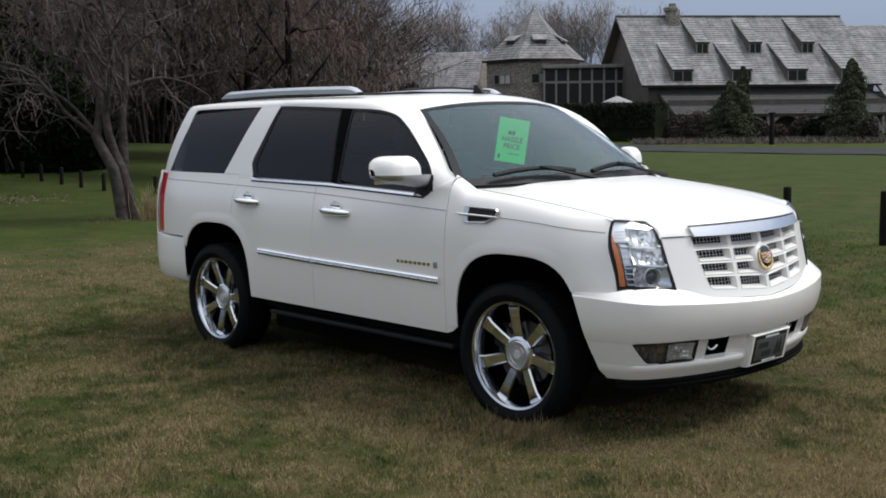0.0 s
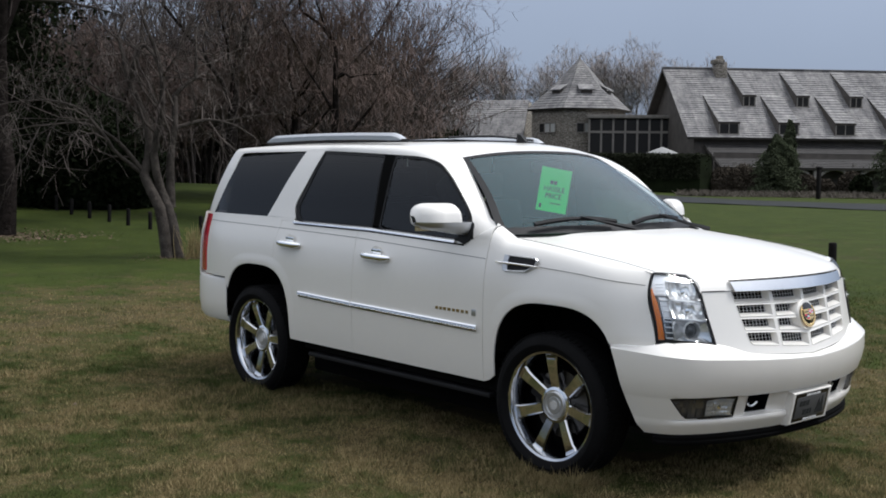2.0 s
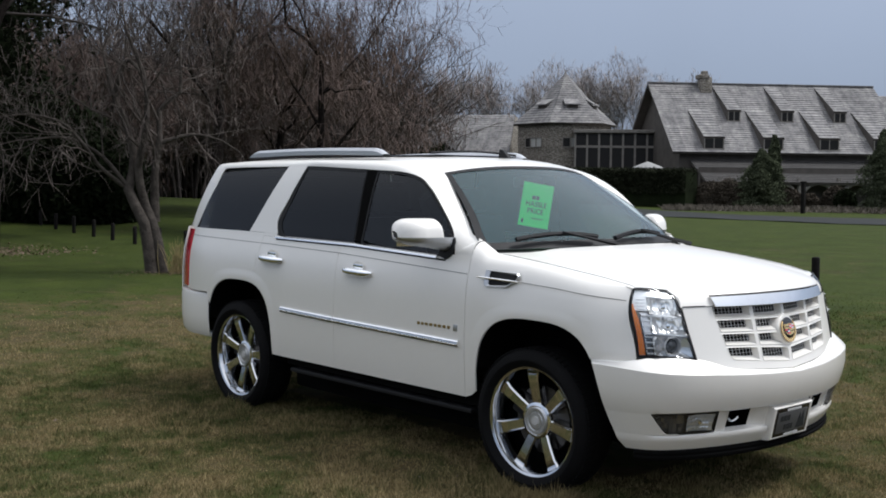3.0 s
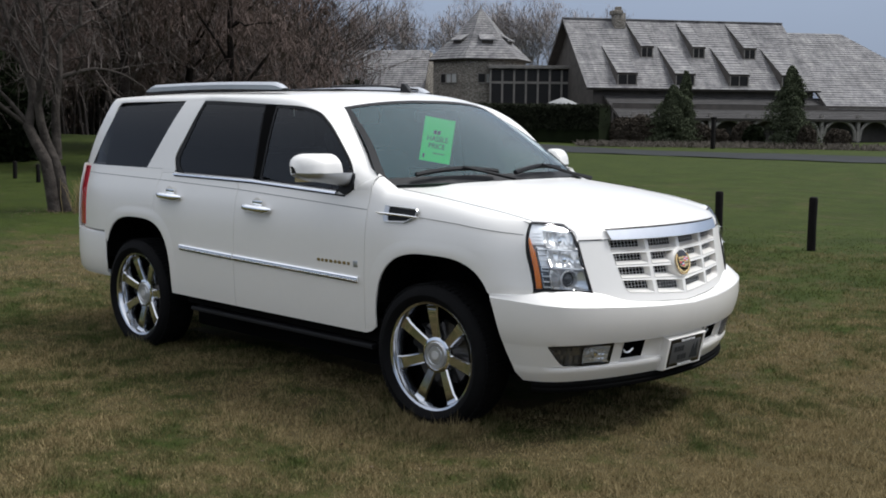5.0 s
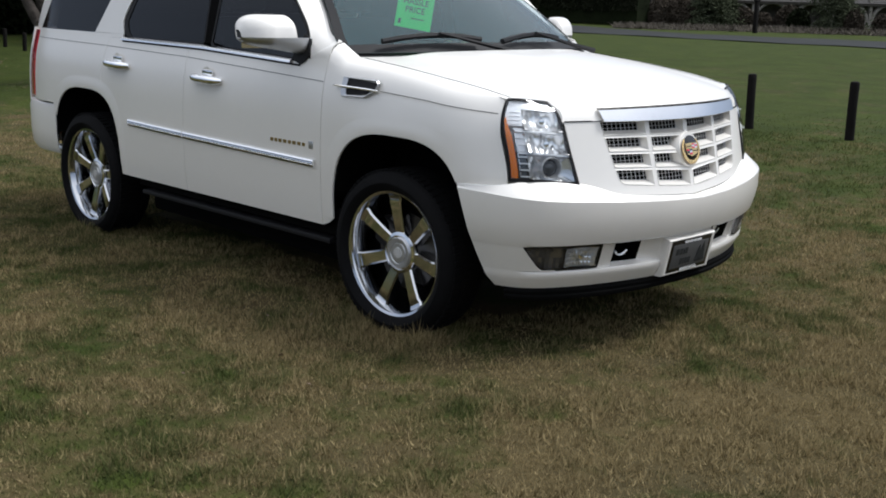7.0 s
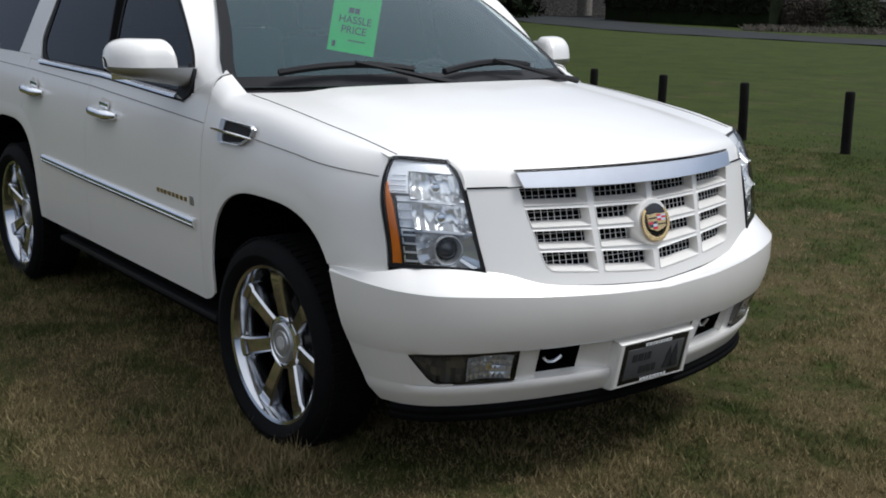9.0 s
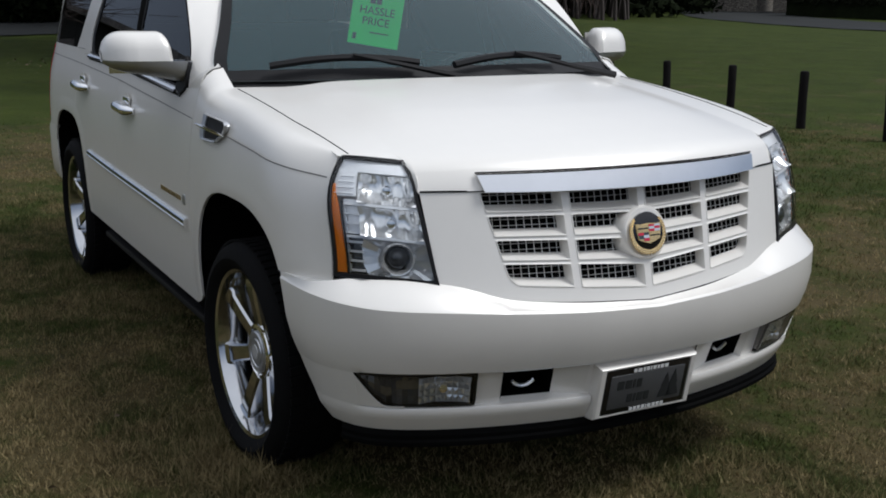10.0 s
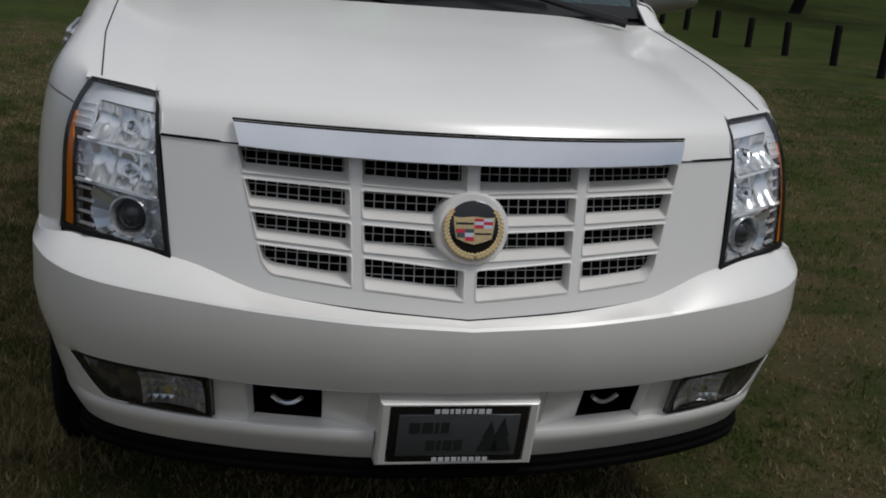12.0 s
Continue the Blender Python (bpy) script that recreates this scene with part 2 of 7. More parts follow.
def lathe(name, profile, sides, m, material, parent=None, label="", caps=(True, True), angle=38):
    bm = bmesh.new()
    rings = lathe_into(bm, profile, sides, m)
    if caps[0]:
        bm.faces.new(rings[0][::-1])
    if caps[1]:
        bm.faces.new(rings[-1])
    bmesh.ops.recalc_face_normals(bm, faces=bm.faces)
    return part(name, bm, material, parent, label, angle)


def prism_into(bm, outline, m, depth):
    """A flat outline in the xy plane of m, pulled up along its z by depth."""
    a = [bm.verts.new(m @ Vector((x, y, 0))) for x, y in outline]
    b = [bm.verts.new(m @ Vector((x, y, depth))) for x, y in outline]
    bm.faces.new(a[::-1])
    bm.faces.new(b)
    for i in range(len(a)):
        j = (i + 1) % len(a)
        bm.faces.new((a[i], a[j], b[j], b[i]))


def prism(name, outline, m, depth, material, parent=None, label=""):
    bm = bmesh.new()
    prism_into(bm, outline, m, depth)
    bmesh.ops.recalc_face_normals(bm, faces=bm.faces)
    return part(name, bm, material, parent, label)


def thing(name, label, category, at=(0, 0, 0), rz=0.0, group=""):
    ob = new(name)
    ob.empty_display_size = 0.2
    ob.matrix_basis = pose(*at, 0, 0, rz)
    return tagged(ob, label, category, group)

# ---- ground ----
def smooth(t):
    t = np.clip(t, 0, 1)
    return t * t * (3 - 2 * t)


def ground_z(x, y):
    """The lawn: flat round the car, rising gently towards the drive and the house."""
    x, y = np.asarray(x, float), np.asarray(y, float)
    d = np.hypot(x, y)
    rise = 0.85 * smooth((-x - 18) / 24) * smooth((40 - y) / 25) + 0.35 * smooth((d - 50) / 35) * smooth((y - 15) / 25)
    roll = smooth((d - 5) / 10) * (0.03 * np.sin(x * 0.31 + 1) * np.cos(y * 0.27) + 0.012 * np.sin(x * 1.3 + y * 0.9))
    bank = 0.10 * np.exp(-((y - 8) / 4.0) ** 2) * smooth((x + 14) / 10)
    return 0.02 + rise + roll + bank


def maths(n, l, op, a, b, c=None):
    m = n.new("ShaderNodeMath")
    m.operation = op
    for k, v in enumerate((a, b, c)):
        if isinstance(v, (int, float)):
            m.inputs[k].default_value = v
        elif v is not None:
            l.new(v, m.inputs[k])
    return m.outputs[0]


def ranged(n, l, v, a, b, c=0.0, d=1.0):
    m = n.new("ShaderNodeMapRange")
    for k, q in (("From Min", a), ("From Max", b), ("To Min", c), ("To Max", d)):
        m.inputs[k].default_value = q
    l.new(v, m.inputs["Value"])
    return m.outputs[0]


def lawn_dryness(n, l):
    """How dry the lawn is: broad and small patches of straw, greener past the posts; tree shade and front light are put
    in as tone.
    """
    w = maths(n, l, "MULTIPLY_ADD", maths(n, l, "SUBTRACT", grain(n, l, 0.42, 3), 0.5), 1.3, 0.64)
    w = maths(n, l, "MULTIPLY_ADD", maths(n, l, "SUBTRACT", grain(n, l, 1.7, 5, 0.66), 0.5), 1.9, w)
    w = maths(n, l, "MULTIPLY_ADD", maths(n, l, "SUBTRACT", grain(n, l, 7.5, 3, 0.6), 0.5), 1.5, w)
    tc, sp = n.new("ShaderNodeTexCoord"), n.new("ShaderNodeSeparateXYZ")
    l.new(tc.outputs["Object"], sp.inputs[0])
    # X term: tree shade put in as darker green; Y term: greener far lawn
    shade_green = maths(n, l, "MAXIMUM", ranged(n, l, sp.outputs["X"], -7.6, -10.6, 0.0, 0.68), ranged(n, l, sp.outputs["Y"], 2.5, 9.0, 0.0, 0.50))
    # more straw before the nose, also lifting the tone where more light falls
    bare = maths(n, l, "MULTIPLY", ranged(n, l, sp.outputs["X"], 1.6, 3.4, 0.0, 0.22), ranged(n, l, sp.outputs["Y"], -3.4, -1.8, 0.0, 1.0))
    return maths(n, l, "ADD", maths(n, l, "SUBTRACT", w, shade_green), bare)


def grass_material():
    m, n, l, p = nodes_of("lawn_soil")
    fine = grain(n, l, 26.0, 5, 0.7)
    green = mixed(n, l, fine, (0.015, 0.023, 0.004), (0.046, 0.064, 0.012))
    straw = mixed(n, l, fine, (0.028, 0.022, 0.010), (0.104, 0.084, 0.042))
    f = ranged(n, l, lawn_dryness(n, l), 0.22, 0.86)
    worn = ramp(n, l, grain(n, l, 0.9, 7, 0.72), [(0.32, (0.66, 0.70, 0.68)), (0.68, (1.30, 1.22, 1.12))])
    l.new(mixed(n, l, 1.0, mixed(n, l, f, green, straw), worn, "MULTIPLY"), p.inputs["Base Color"])
    p.inputs["Roughness"].default_value = 0.95
    p.inputs["Specular IOR Level"].default_value = 0.1
    relief(n, l, fine, 0.8, 0.02, p)
    return m


LAWN = grass_material()
xs = np.concatenate([[-3000, -900, -300, -150], np.arange(-100, -20, 2.5), np.arange(-20, 16, 0.5), np.arange(16, 60, 2.5), [100, 300, 900, 3000]])
ys = np.concatenate([[-3000, -900, -300, -100], np.arange(-60, -16, 5.0), np.arange(-16, 20, 0.5), np.arange(20, 110, 2.5), [160, 300, 900, 3000]])
gx, gy = np.meshgrid(xs, ys)
bm = bmesh.new()
add_grid(bm, np.stack([gx, gy, ground_z(gx, gy)], -1))
bmesh.ops.recalc_face_normals(bm, faces=bm.faces)
tagged(part("ground", bm, LAWN), "winter lawn with green and straw-coloured patches", "lawn", "", "structure")


def tri_mesh(name, tris, material, normals=None):
    """A mesh of loose triangles, (n, 3, 3)."""
    n = len(tris)
    me = bpy.data.meshes.new(name)
    me.vertices.add(n * 3)
    me.vertices.foreach_set("co", np.ascontiguousarray(tris, dtype=np.float32).ravel())
    me.loops.add(n * 3)
    me.loops.foreach_set("vertex_index", np.arange(n * 3, dtype=np.int32))
    me.polygons.add(n)
    me.polygons.foreach_set("loop_start", np.arange(0, n * 3, 3, dtype=np.int32))
    me.materials.append(material)
    me.update()
    me.validate()
    return me


def blade_material():
    """Grass blades: each takes its own tone between green and straw, by patches of the lawn."""
    m, n, l, p = nodes_of("grass_blades")
    geo = n.new("ShaderNodeNewGeometry")
    own = geo.outputs["Random Per Island"]
    w = maths(n, l, "ADD", lawn_dryness(n, l), maths(n, l, "MULTIPLY_ADD", own, 0.36, -0.18))
    green = mixed(n, l, maths(n, l, "FRACT", maths(n, l, "MULTIPLY", own, 7.31), 0.0), (0.030, 0.041, 0.012), (0.090, 0.109, 0.033))
    straw = mixed(n, l, own, (0.105, 0.081, 0.037), (0.355, 0.283, 0.146))
    tone = mixed(n, l, ranged(n, l, w, 0.30, 0.92), green, straw)
    l.new(tone, p.inputs["Base Color"])
    p.inputs["Roughness"].default_value = 0.8
    p.inputs["Specular IOR Level"].default_value = 0.15
    tr, mx = n.new("ShaderNodeBsdfTranslucent"), n.new("ShaderNodeMixShader")
    l.new(tone, tr.inputs["Color"])
    mx.inputs["Fac"].default_value = 0.35
    l.new(p.outputs[0], mx.inputs[1])
    l.new(tr.outputs[0], mx.inputs[2])
    l.new(mx.outputs[0], n["Material Output"].inputs["Surface"])
    return m


BLADES = blade_material()


LATTICE = np.random.default_rng(17).random((64, 64))


def tuft(x, y, cell):
    """Smooth random heights over the lawn, from 0 to 1."""
    u, v = x / cell, y / cell
    i, j = np.floor(u).astype(int), np.floor(v).astype(int)
    a, b = smooth(u - i), smooth(v - j)
    g = lambda p, q: LATTICE[p % 64, q % 64]
    return (g(i, j) * (1 - a) + g(i + 1, j) * a) * (1 - b) + (g(i, j + 1) * (1 - a) + g(i + 1, j + 1) * a) * b


def grass_patch(rng, count, x0, x1, y0, y1, height, width, keep):
    x, y = rng.uniform(x0, x1, count), rng.uniform(y0, y1, count)
    # clumps: draw the blades towards random centres
    cx, cy = x + rng.normal(0, 0.02, count), y + rng.normal(0, 0.02, count)
    ok = keep(cx, cy)
    x, y = cx[ok], cy[ok]
    n = len(x)
    h = height * rng.uniform(0.35, 1.15, n) * (0.75 + 0.5 * rng.random(n) ** 3) * (0.35 + 1.5 * tuft(x, y, 0.11) * tuft(x, y, 0.42) ** 0.5)
    a, lean = rng.uniform(0, math.tau, n), rng.uniform(0.15, 1.1, n)
    w = width * rng.uniform(0.6, 1.4, n)
    z = ground_z(x, y)
    base = np.stack([x, y, z - 0.004], 1)
    side = np.stack([np.cos(a), np.sin(a), np.zeros(n)], 1) * w[:, None] / 2
    b = rng.uniform(0, math.tau, n)
    tip = base + np.stack([np.cos(b) * np.sin(lean), np.sin(b) * np.sin(lean), np.cos(lean)], 1) * h[:, None]
    return np.stack([base - side, base + side, tip], 1)


rng = np.random.default_rng(5)
under = lambda x, y: ~((np.abs(x) < 1.7) & (np.abs(y) < 0.4))
fade = lambda x, y, x0, x1, y0, y1: rng.random(len(x)) < np.clip(np.minimum(np.minimum(x - x0, x1 - x), np.minimum(y - y0, y1 - y)) / 1.3, 0, 1)
near = grass_patch(rng, 720000, -4.2, 6.0, -6.2, 0.9, 0.044, 0.0065, lambda x, y: under(x, y) & fade(x, y, -4.2, 6.0, -6.2, 0.9))
fore = grass_patch(rng, 250000, 1.2, 6.0, -0.6, 5.0, 0.044, 0.0075, lambda x, y: under(x, y) & fade(x, y, 1.2, 6.0, -0.6, 5.0))
mid1 = grass_patch(rng, 380000, -6.5, 7.0, -6.5, 7.5, 0.045, 0.009, under)


def outer_grass(rng, count):
    """Blades further out, thinning with the distance."""
    r, a = rng.uniform(6, 17, count), rng.uniform(radians(62), radians(190), count)
    x, y = 3 + r * np.cos(a), -2 + r * np.sin(a)
    ok = ~((x > -6.5) & (x < 7) & (y < 7.5) & (y > -6.5)) & (rng.random(count) < (1.7 - r / 10) ** 2)
    r, x, y = r[ok], x[ok], y[ok]
    n = len(x)
    base = np.stack([x, y, ground_z(x, y) - 0.004], 1)
    a, b, lean = rng.uniform(0, math.tau, n), rng.uniform(0, math.tau, n), rng.uniform(0.3, 1.2, n)
    side = np.stack([np.cos(a), np.sin(a), np.zeros(n)], 1) * (0.0006 * r * rng.uniform(0.6, 1.4, n))[:, None]
    h = 0.050 * rng.uniform(0.4, 1.2, n) * np.clip(1.4 - r / 13, 0.15, 1)
    tip = base + np.stack([np.cos(b) * np.sin(lean), np.sin(b) * np.sin(lean), np.cos(lean)], 1) * h[:, None]
    return np.stack([base - side, base + side, tip], 1)


mid2 = outer_grass(rng, 300000)
tall = [grass_patch(rng, 5000, wx - 0.34, wx + 0.34, -1.14, -0.70, 0.085, 0.0065, lambda x, y: x > -99) for wx in (1.492, -1.445)]
grass = new("grass", tri_mesh("grass", np.concatenate([near, fore, mid1, mid2] + tall), BLADES))
tagged(grass, "short mown winter grass, green mixed with straw blades", "grass", "", "stuff")

# ---- the car: a large white SUV, its nose towards +x ----
suv = thing("suv", "pearl white full-size SUV with chrome wheels parked on grass", "car")
HW_Z = [0.20, 0.30, 0.45, 0.60, 0.78, 0.95, 1.10, 1.18, 1.27, 1.31, 1.76, 1.80, 1.83]
HW_Y = [0.90, 0.955, 0.985, 0.998, 1.003, 1.0, 0.987, 0.97, 0.945, 0.936, 0.815, 0.785, 0.72]


def half_width(x, z):
    """Half the body's width at a place along the car and a height."""
    taper = spl(x, [-2.62, -2.5, -2.35, -2.2, -1.9, 1.7, 1.94, 2.05, 2.157, 2.25], [0.70, 0.815, 0.905, 0.958, 1, 1, 0.99, 0.965, 0.91, 0.83])
    return spl(z, HW_Z, HW_Y) * taper


def on_side(xz, s, proud=0.0):
    """Points (x, z) laid on the flank; s is -1 for the right side, 1 for the left."""
    xz = np.asarray(xz, float)
    return np.stack([xz[..., 0], s * (half_width(xz[..., 0], xz[..., 1]) + proud), xz[..., 1]], -1)


def front_arch(x):
    return 0.50 + 0.445 * np.clip(1 - np.abs((x - 1.532) / 0.435) ** 3, 0, 1) ** (1 / 3)


def rear_arch(x):
    return 0.46 + 0.49 * np.clip(1 - np.abs((x + 1.40) / 0.43) ** 3, 0, 1) ** (1 / 3)


def columns(xs, lo, hi, n):
    """A grid of (x, z) with columns at xs from lo to hi."""
    xs = np.asarray(xs, float)
    t = np.linspace(0, 1, n)[:, None]
    lo, hi = np.broadcast_to(lo, xs.shape), np.broadcast_to(hi, xs.shape)
    return np.stack([np.broadcast_to(xs, (n, len(xs))), lo * (1 - t) + hi * t], -1)


def rows(zs, left, right, n):
    zs = np.asarray(zs, float)[:, None]
    t = np.linspace(0, 1, n)[None]
    l, r = np.asarray(left, float).reshape(-1, 1), np.asarray(right, float).reshape(-1, 1)
    return np.stack([l * (1 - t) + r * t, np.broadcast_to(zs, (zs.shape[0], n))], -1)


def fill(poly, nz=14, nx=14):
    """Rows that fill a convex outline of (x, z)."""
    p = np.asarray(poly, float)
    zs = np.linspace(p[:, 1].min() + 1e-4, p[:, 1].max() - 1e-4, nz)
    left, right = [], []
    for z in zs:
        cut = []
        for a, b in zip(p, np.roll(p, -1, 0)):
            if (a[1] - z) * (b[1] - z) <= 0 and a[1] != b[1]:
                cut.append(a[0] + (b[0] - a[0]) * (z - a[1]) / (b[1] - a[1]))
        left.append(min(cut)), right.append(max(cut))
    return rows(zs, left, right, nx)


def door_back(z):
    """The rear edge of the rear door, which follows the wheel arch."""
    arch = [-1.40 + 0.43 * (1 - min(1, max(0, (q - 0.46) / 0.49)) ** 3) ** (1 / 3) for q in np.atleast_1d(z)]
    up = np.interp(z, [0.9, 0.96, 1.03, 1.17, 1.27], [-1.13, -1.17, -1.19, -1.17, -1.14])
    return np.where(np.atleast_1d(z) < 0.90, np.maximum(arch, -1.13), up)


def belt(x):
    return np.interp(x, [-2.3, -1.0, 0.75, 0.86, 1.005], [1.30, 1.280, 1.236, 1.254, 1.262])


def lamp_edge(z):
    """Where the front wing ends at the headlight."""
    v = np.clip((np.asarray(z, float) - 0.815) / 0.337, 0, 1)
    return 2.154 - 0.081 * v - 0.0177 * np.sin(np.pi * v ** 1.75)


def hood_rear(y):
    return 1.13 + 0.25 * (1 - (np.abs(y) / 0.85) ** 2)


def hood_z(x, y):
    ay = np.abs(y)
    xi = x + 0.36 * np.minimum(ay, 0.69) ** 2
    zc = spl(xi, [1.0, 1.2, 1.6, 2.0, 2.2, 2.3, 2.36, 2.395, 2.408, 2.415], [1.335, 1.318, 1.280, 1.230, 1.196, 1.175, 1.156, 1.128, 1.105, 1.076])
    dome = 0.012 * (1 / (1 + np.exp((ay - 0.60) / 0.025)))
    return zc - 0.030 * (ay / 0.85) ** 2.4 + dome * np.clip((2.3 - xi) / 0.4, 0, 1) - 0.006


def wing_top(x):
    """Height of the wing at the bonnet's shut line."""
    return hood_z(x, 0.85)


def blend_to_lamp(g, s):
    """Draw the front end of the wing in, so that it meets the headlight's outer edge."""
    g = g.copy()
    z = g[..., 2]
    v = np.clip((z - 0.815) / (1.152 - 0.815), 0, 1)
    w = np.sin(np.pi * v ** 1.75) * 0.034
    tx, ty = 2.157 + (2.076 - 2.157) * v - 0.003 - 0.52 * w, 0.910 + (0.846 - 0.910) * v + 0.003 + 0.75 * w
    k = np.clip((g[..., 0] - (tx - 0.30)) / 0.30, 0, 1) ** 2.2
    k = np.where(g[..., 0] > 1.80, k, 0)
    g[..., 1] = g[..., 1] * (1 - k) + s * np.minimum(np.abs(g[..., 1]), ty) * k
    return g


EDGE = [(-2.07, 0.838, 1.66), (-1.97, 0.79, 1.79), (-1.054, 0.775, 1.81), (-0.803, 0.775, 1.81), (-0.085, 0.765, 1.802), (0.12, 0.745, 1.793), (0.30, 0.70, 1.768), (0.436, 0.64, 1.728),
        (0.60, 0.715, 1.618), (0.79, 0.798, 1.472), (0.93, 0.862, 1.366), (1.005, 0.868, 1.344)]


def pillar_grid(win, s):
    """From the windows' upper edge over to the edge of roof and windscreen."""
    key = np.array([0, 1, 2, 3, 4, 5, 6, 7, 8, 9, 10, 11], float)
    q = np.linspace(0, 11, 78)
    a = on_side(np.stack([spl(q, key, [w[k] for w in win]) for k in (0, 1)], 1), s)
    b = np.stack([spl(q, key, [e[k] for e in EDGE]) for k in (0, 1, 2)], 1) * (1, s, 1)
    g = ruled(a, b, 6)
    bulge = np.sin(np.linspace(0, math.pi, 6))[:, None] * np.where(q > 3, 0.012, 0.006)[None]
    g[..., 1] += s * bulge
    g[..., 2] += bulge * 0.6
    return g


def shoulder(x, zt):
    """Section of the wing where it meets the door: flat flank, rounded top."""
    hw = lambda z: float(half_width(x, z))
    return curve([(hw(1.0), 1.0), (hw(1.08), 1.08), (hw(1.16), 1.16), (hw(zt - 0.095), zt - 0.095), (hw(zt - 0.05) - 0.004, zt - 0.05), (hw(zt - 0.02) - 0.024, zt - 0.017), (0.885, zt - 0.004), (0.857, zt)], 12)


def build_pillar_base(s):
    """The corner where the windscreen pillar runs down into door and wing."""
    sec = shoulder(1.008, 1.340)
    sec = np.array([q for q in sec if q[1] > 1.262])
    sec = curve(np.concatenate([[[float(half_width(1.005, 1.262)), 1.262]], sec]), 9)
    g = []
    for t in np.linspace(0.02, 1, 10):
        x = 0.862 + 0.143 * t
        a = np.array([float(half_width(x, belt(x))), float(belt(x))])
        b = np.array([0.944 + (0.868 - 0.944) * t + 0.012 * math.sin(math.pi * t), 1.258 + 0.086 * t + 0.007 * math.sin(math.pi * t)])
        row = []
        for k, w in enumerate(np.linspace(0, 1, 9)):
            flat = sec[0] * (1 - w) + sec[-1] * w
            p = a * (1 - w) + b * w + (sec[k] - flat) * t
            row.append((x, s * p[0], p[1]))
        g.append(row)
    shell("pillar_base", [np.array(g)], PAINT, suv, 0.006, "", (0.9, 0, 1.0))


def build_flank(s):
    side = "right" if s < 0 else "left"
    arch_f = 1.532 + 0.435 * np.sin(np.linspace(-math.pi / 2, math.asin(0.9), 30))
    xe = float(arch_f[-1])
    g = [on_side(columns(np.linspace(1.008, arch_f[0], 3), np.array([0.455, 0.47, 0.50]), 1.0, 9), s),
         on_side(columns(arch_f, front_arch(arch_f), 1.0, 9), s)]
    zs = np.linspace(float(front_arch(xe)), 1.0, 9)
    g.append(on_side(rows(zs, np.full(9, xe), lamp_edge(zs), 7), s))
    # the upper wing rolls over to the bonnet's shut line
    xs = np.concatenate([np.linspace(1.008, arch_f[0], 3)[:-1], arch_f, np.linspace(xe, 2.09, 7)[1:]])
    up = []
    for k, v in enumerate(np.linspace(0, 1, 12)):
        row = []
        for x in xs:
            x2 = x + max(0.0, (x - xe) / (2.09 - xe)) * (float(lamp_edge(1.0 + v * 0.15)) - 2.09)
            zt = float(wing_top(x2)) if x2 > 1.13 else float(np.interp(x2, [1.0, 1.03, 1.06, 1.13], [1.340, 1.323, 1.309, wing_top(1.13)]))
            p0 = np.array([half_width(x2, 1.0), 1.0])
            p1 = np.array([half_width(x2, zt - 0.06), zt - 0.075])
            p2 = np.array([half_width(x2, zt - 0.03) - 0.012, zt + 0.004])
            p3 = np.array([0.857 if x2 < 2.0 else 0.857 - 0.1 * (x2 - 2.0), zt])
            flat = smooth((1.50 - x2) / 0.35)
            q = (1 - v) ** 3 * p0 + 3 * v * (1 - v) ** 2 * p1 + 3 * v * v * (1 - v) * p2 + v ** 3 * p3
            q = q * (1 - flat) + shoulder(x2, zt)[k] * flat
            row.append((x2, s * q[0], q[1]))
        up.append(row)
    g.append(np.array(up))
    g = [blend_to_lamp(q, s) for q in g]
    shell("front_wing", g, PAINT, suv, 0.006, "", (1.4, 0, 0.8))
    # doors
    xs = np.linspace(-0.2320, 1.0048, 26)
    shell("front_door", [on_side(columns(xs, 0.455, belt(xs), 22), s)], PAINT, suv, 0.012)
    zs = np.concatenate([np.linspace(0.455, 0.96, 20), np.linspace(0.98, 1.276, 10)])
    shell("rear_door", [on_side(rows(zs, door_back(zs) + 0.0015, np.full(30, -0.2350), 16), s)], PAINT, suv, 0.012)
    # quarter panel
    xa = np.linspace(-1.80, float(door_back(0.955)[0]) - 0.0015, 22)
    zq = np.linspace(0.955, 1.30, 10)
    g = [on_side(columns(xa, rear_arch(xa), 0.955, 5), s),
         on_side(rows(zq, np.full(10, -1.80), door_back(zq) - 0.0015, 22), s),
         on_side(columns(np.array([-2.20, -2.1, -2.0, -1.92, -1.86, -1.838, -1.82, -1.80]), np.array([0.825] * 6 + [0.78, float(rear_arch(-1.80))]), 0.955, 5), s),
         on_side(columns(np.array([-2.20, -2.1, -2.0, -1.92, -1.86, -1.838, -1.82, -1.80]), 0.955, 1.30, 10), s)]
    shell("quarter_panel", g, PAINT, suv, 0.006)
    # window frames: pillars and the rail above the windows
    win = [(-1.93, 1.63), (-1.856, 1.757), (-1.026, 1.768), (-0.803, 1.77), (-0.085, 1.746), (0.242, 1.731), (0.429, 1.698), (0.549, 1.635), (0.711, 1.501), (0.816, 1.387), (0.852, 1.30), (0.86, 1.262)]
    win[-1] = (0.862, 1.258)
    shell("roof_frame", [pillar_grid(win, s)], PAINT, suv, 0.01)
    shell("pillar_trim", [pillar_grid(win, s) * (1, 0.955, 1) - (0.02, 0, 0.022)], CABIN, suv, 0, "grey inner trim")
    shell("rear_pillar", [on_side(ruled(line([(-2.148, 1.302), (-1.93, 1.63)], 10), line([(-2.285, 1.302), (-2.18, 1.50), (-2.07, 1.66)], 10), 5), s)], PAINT, suv, 0.01)
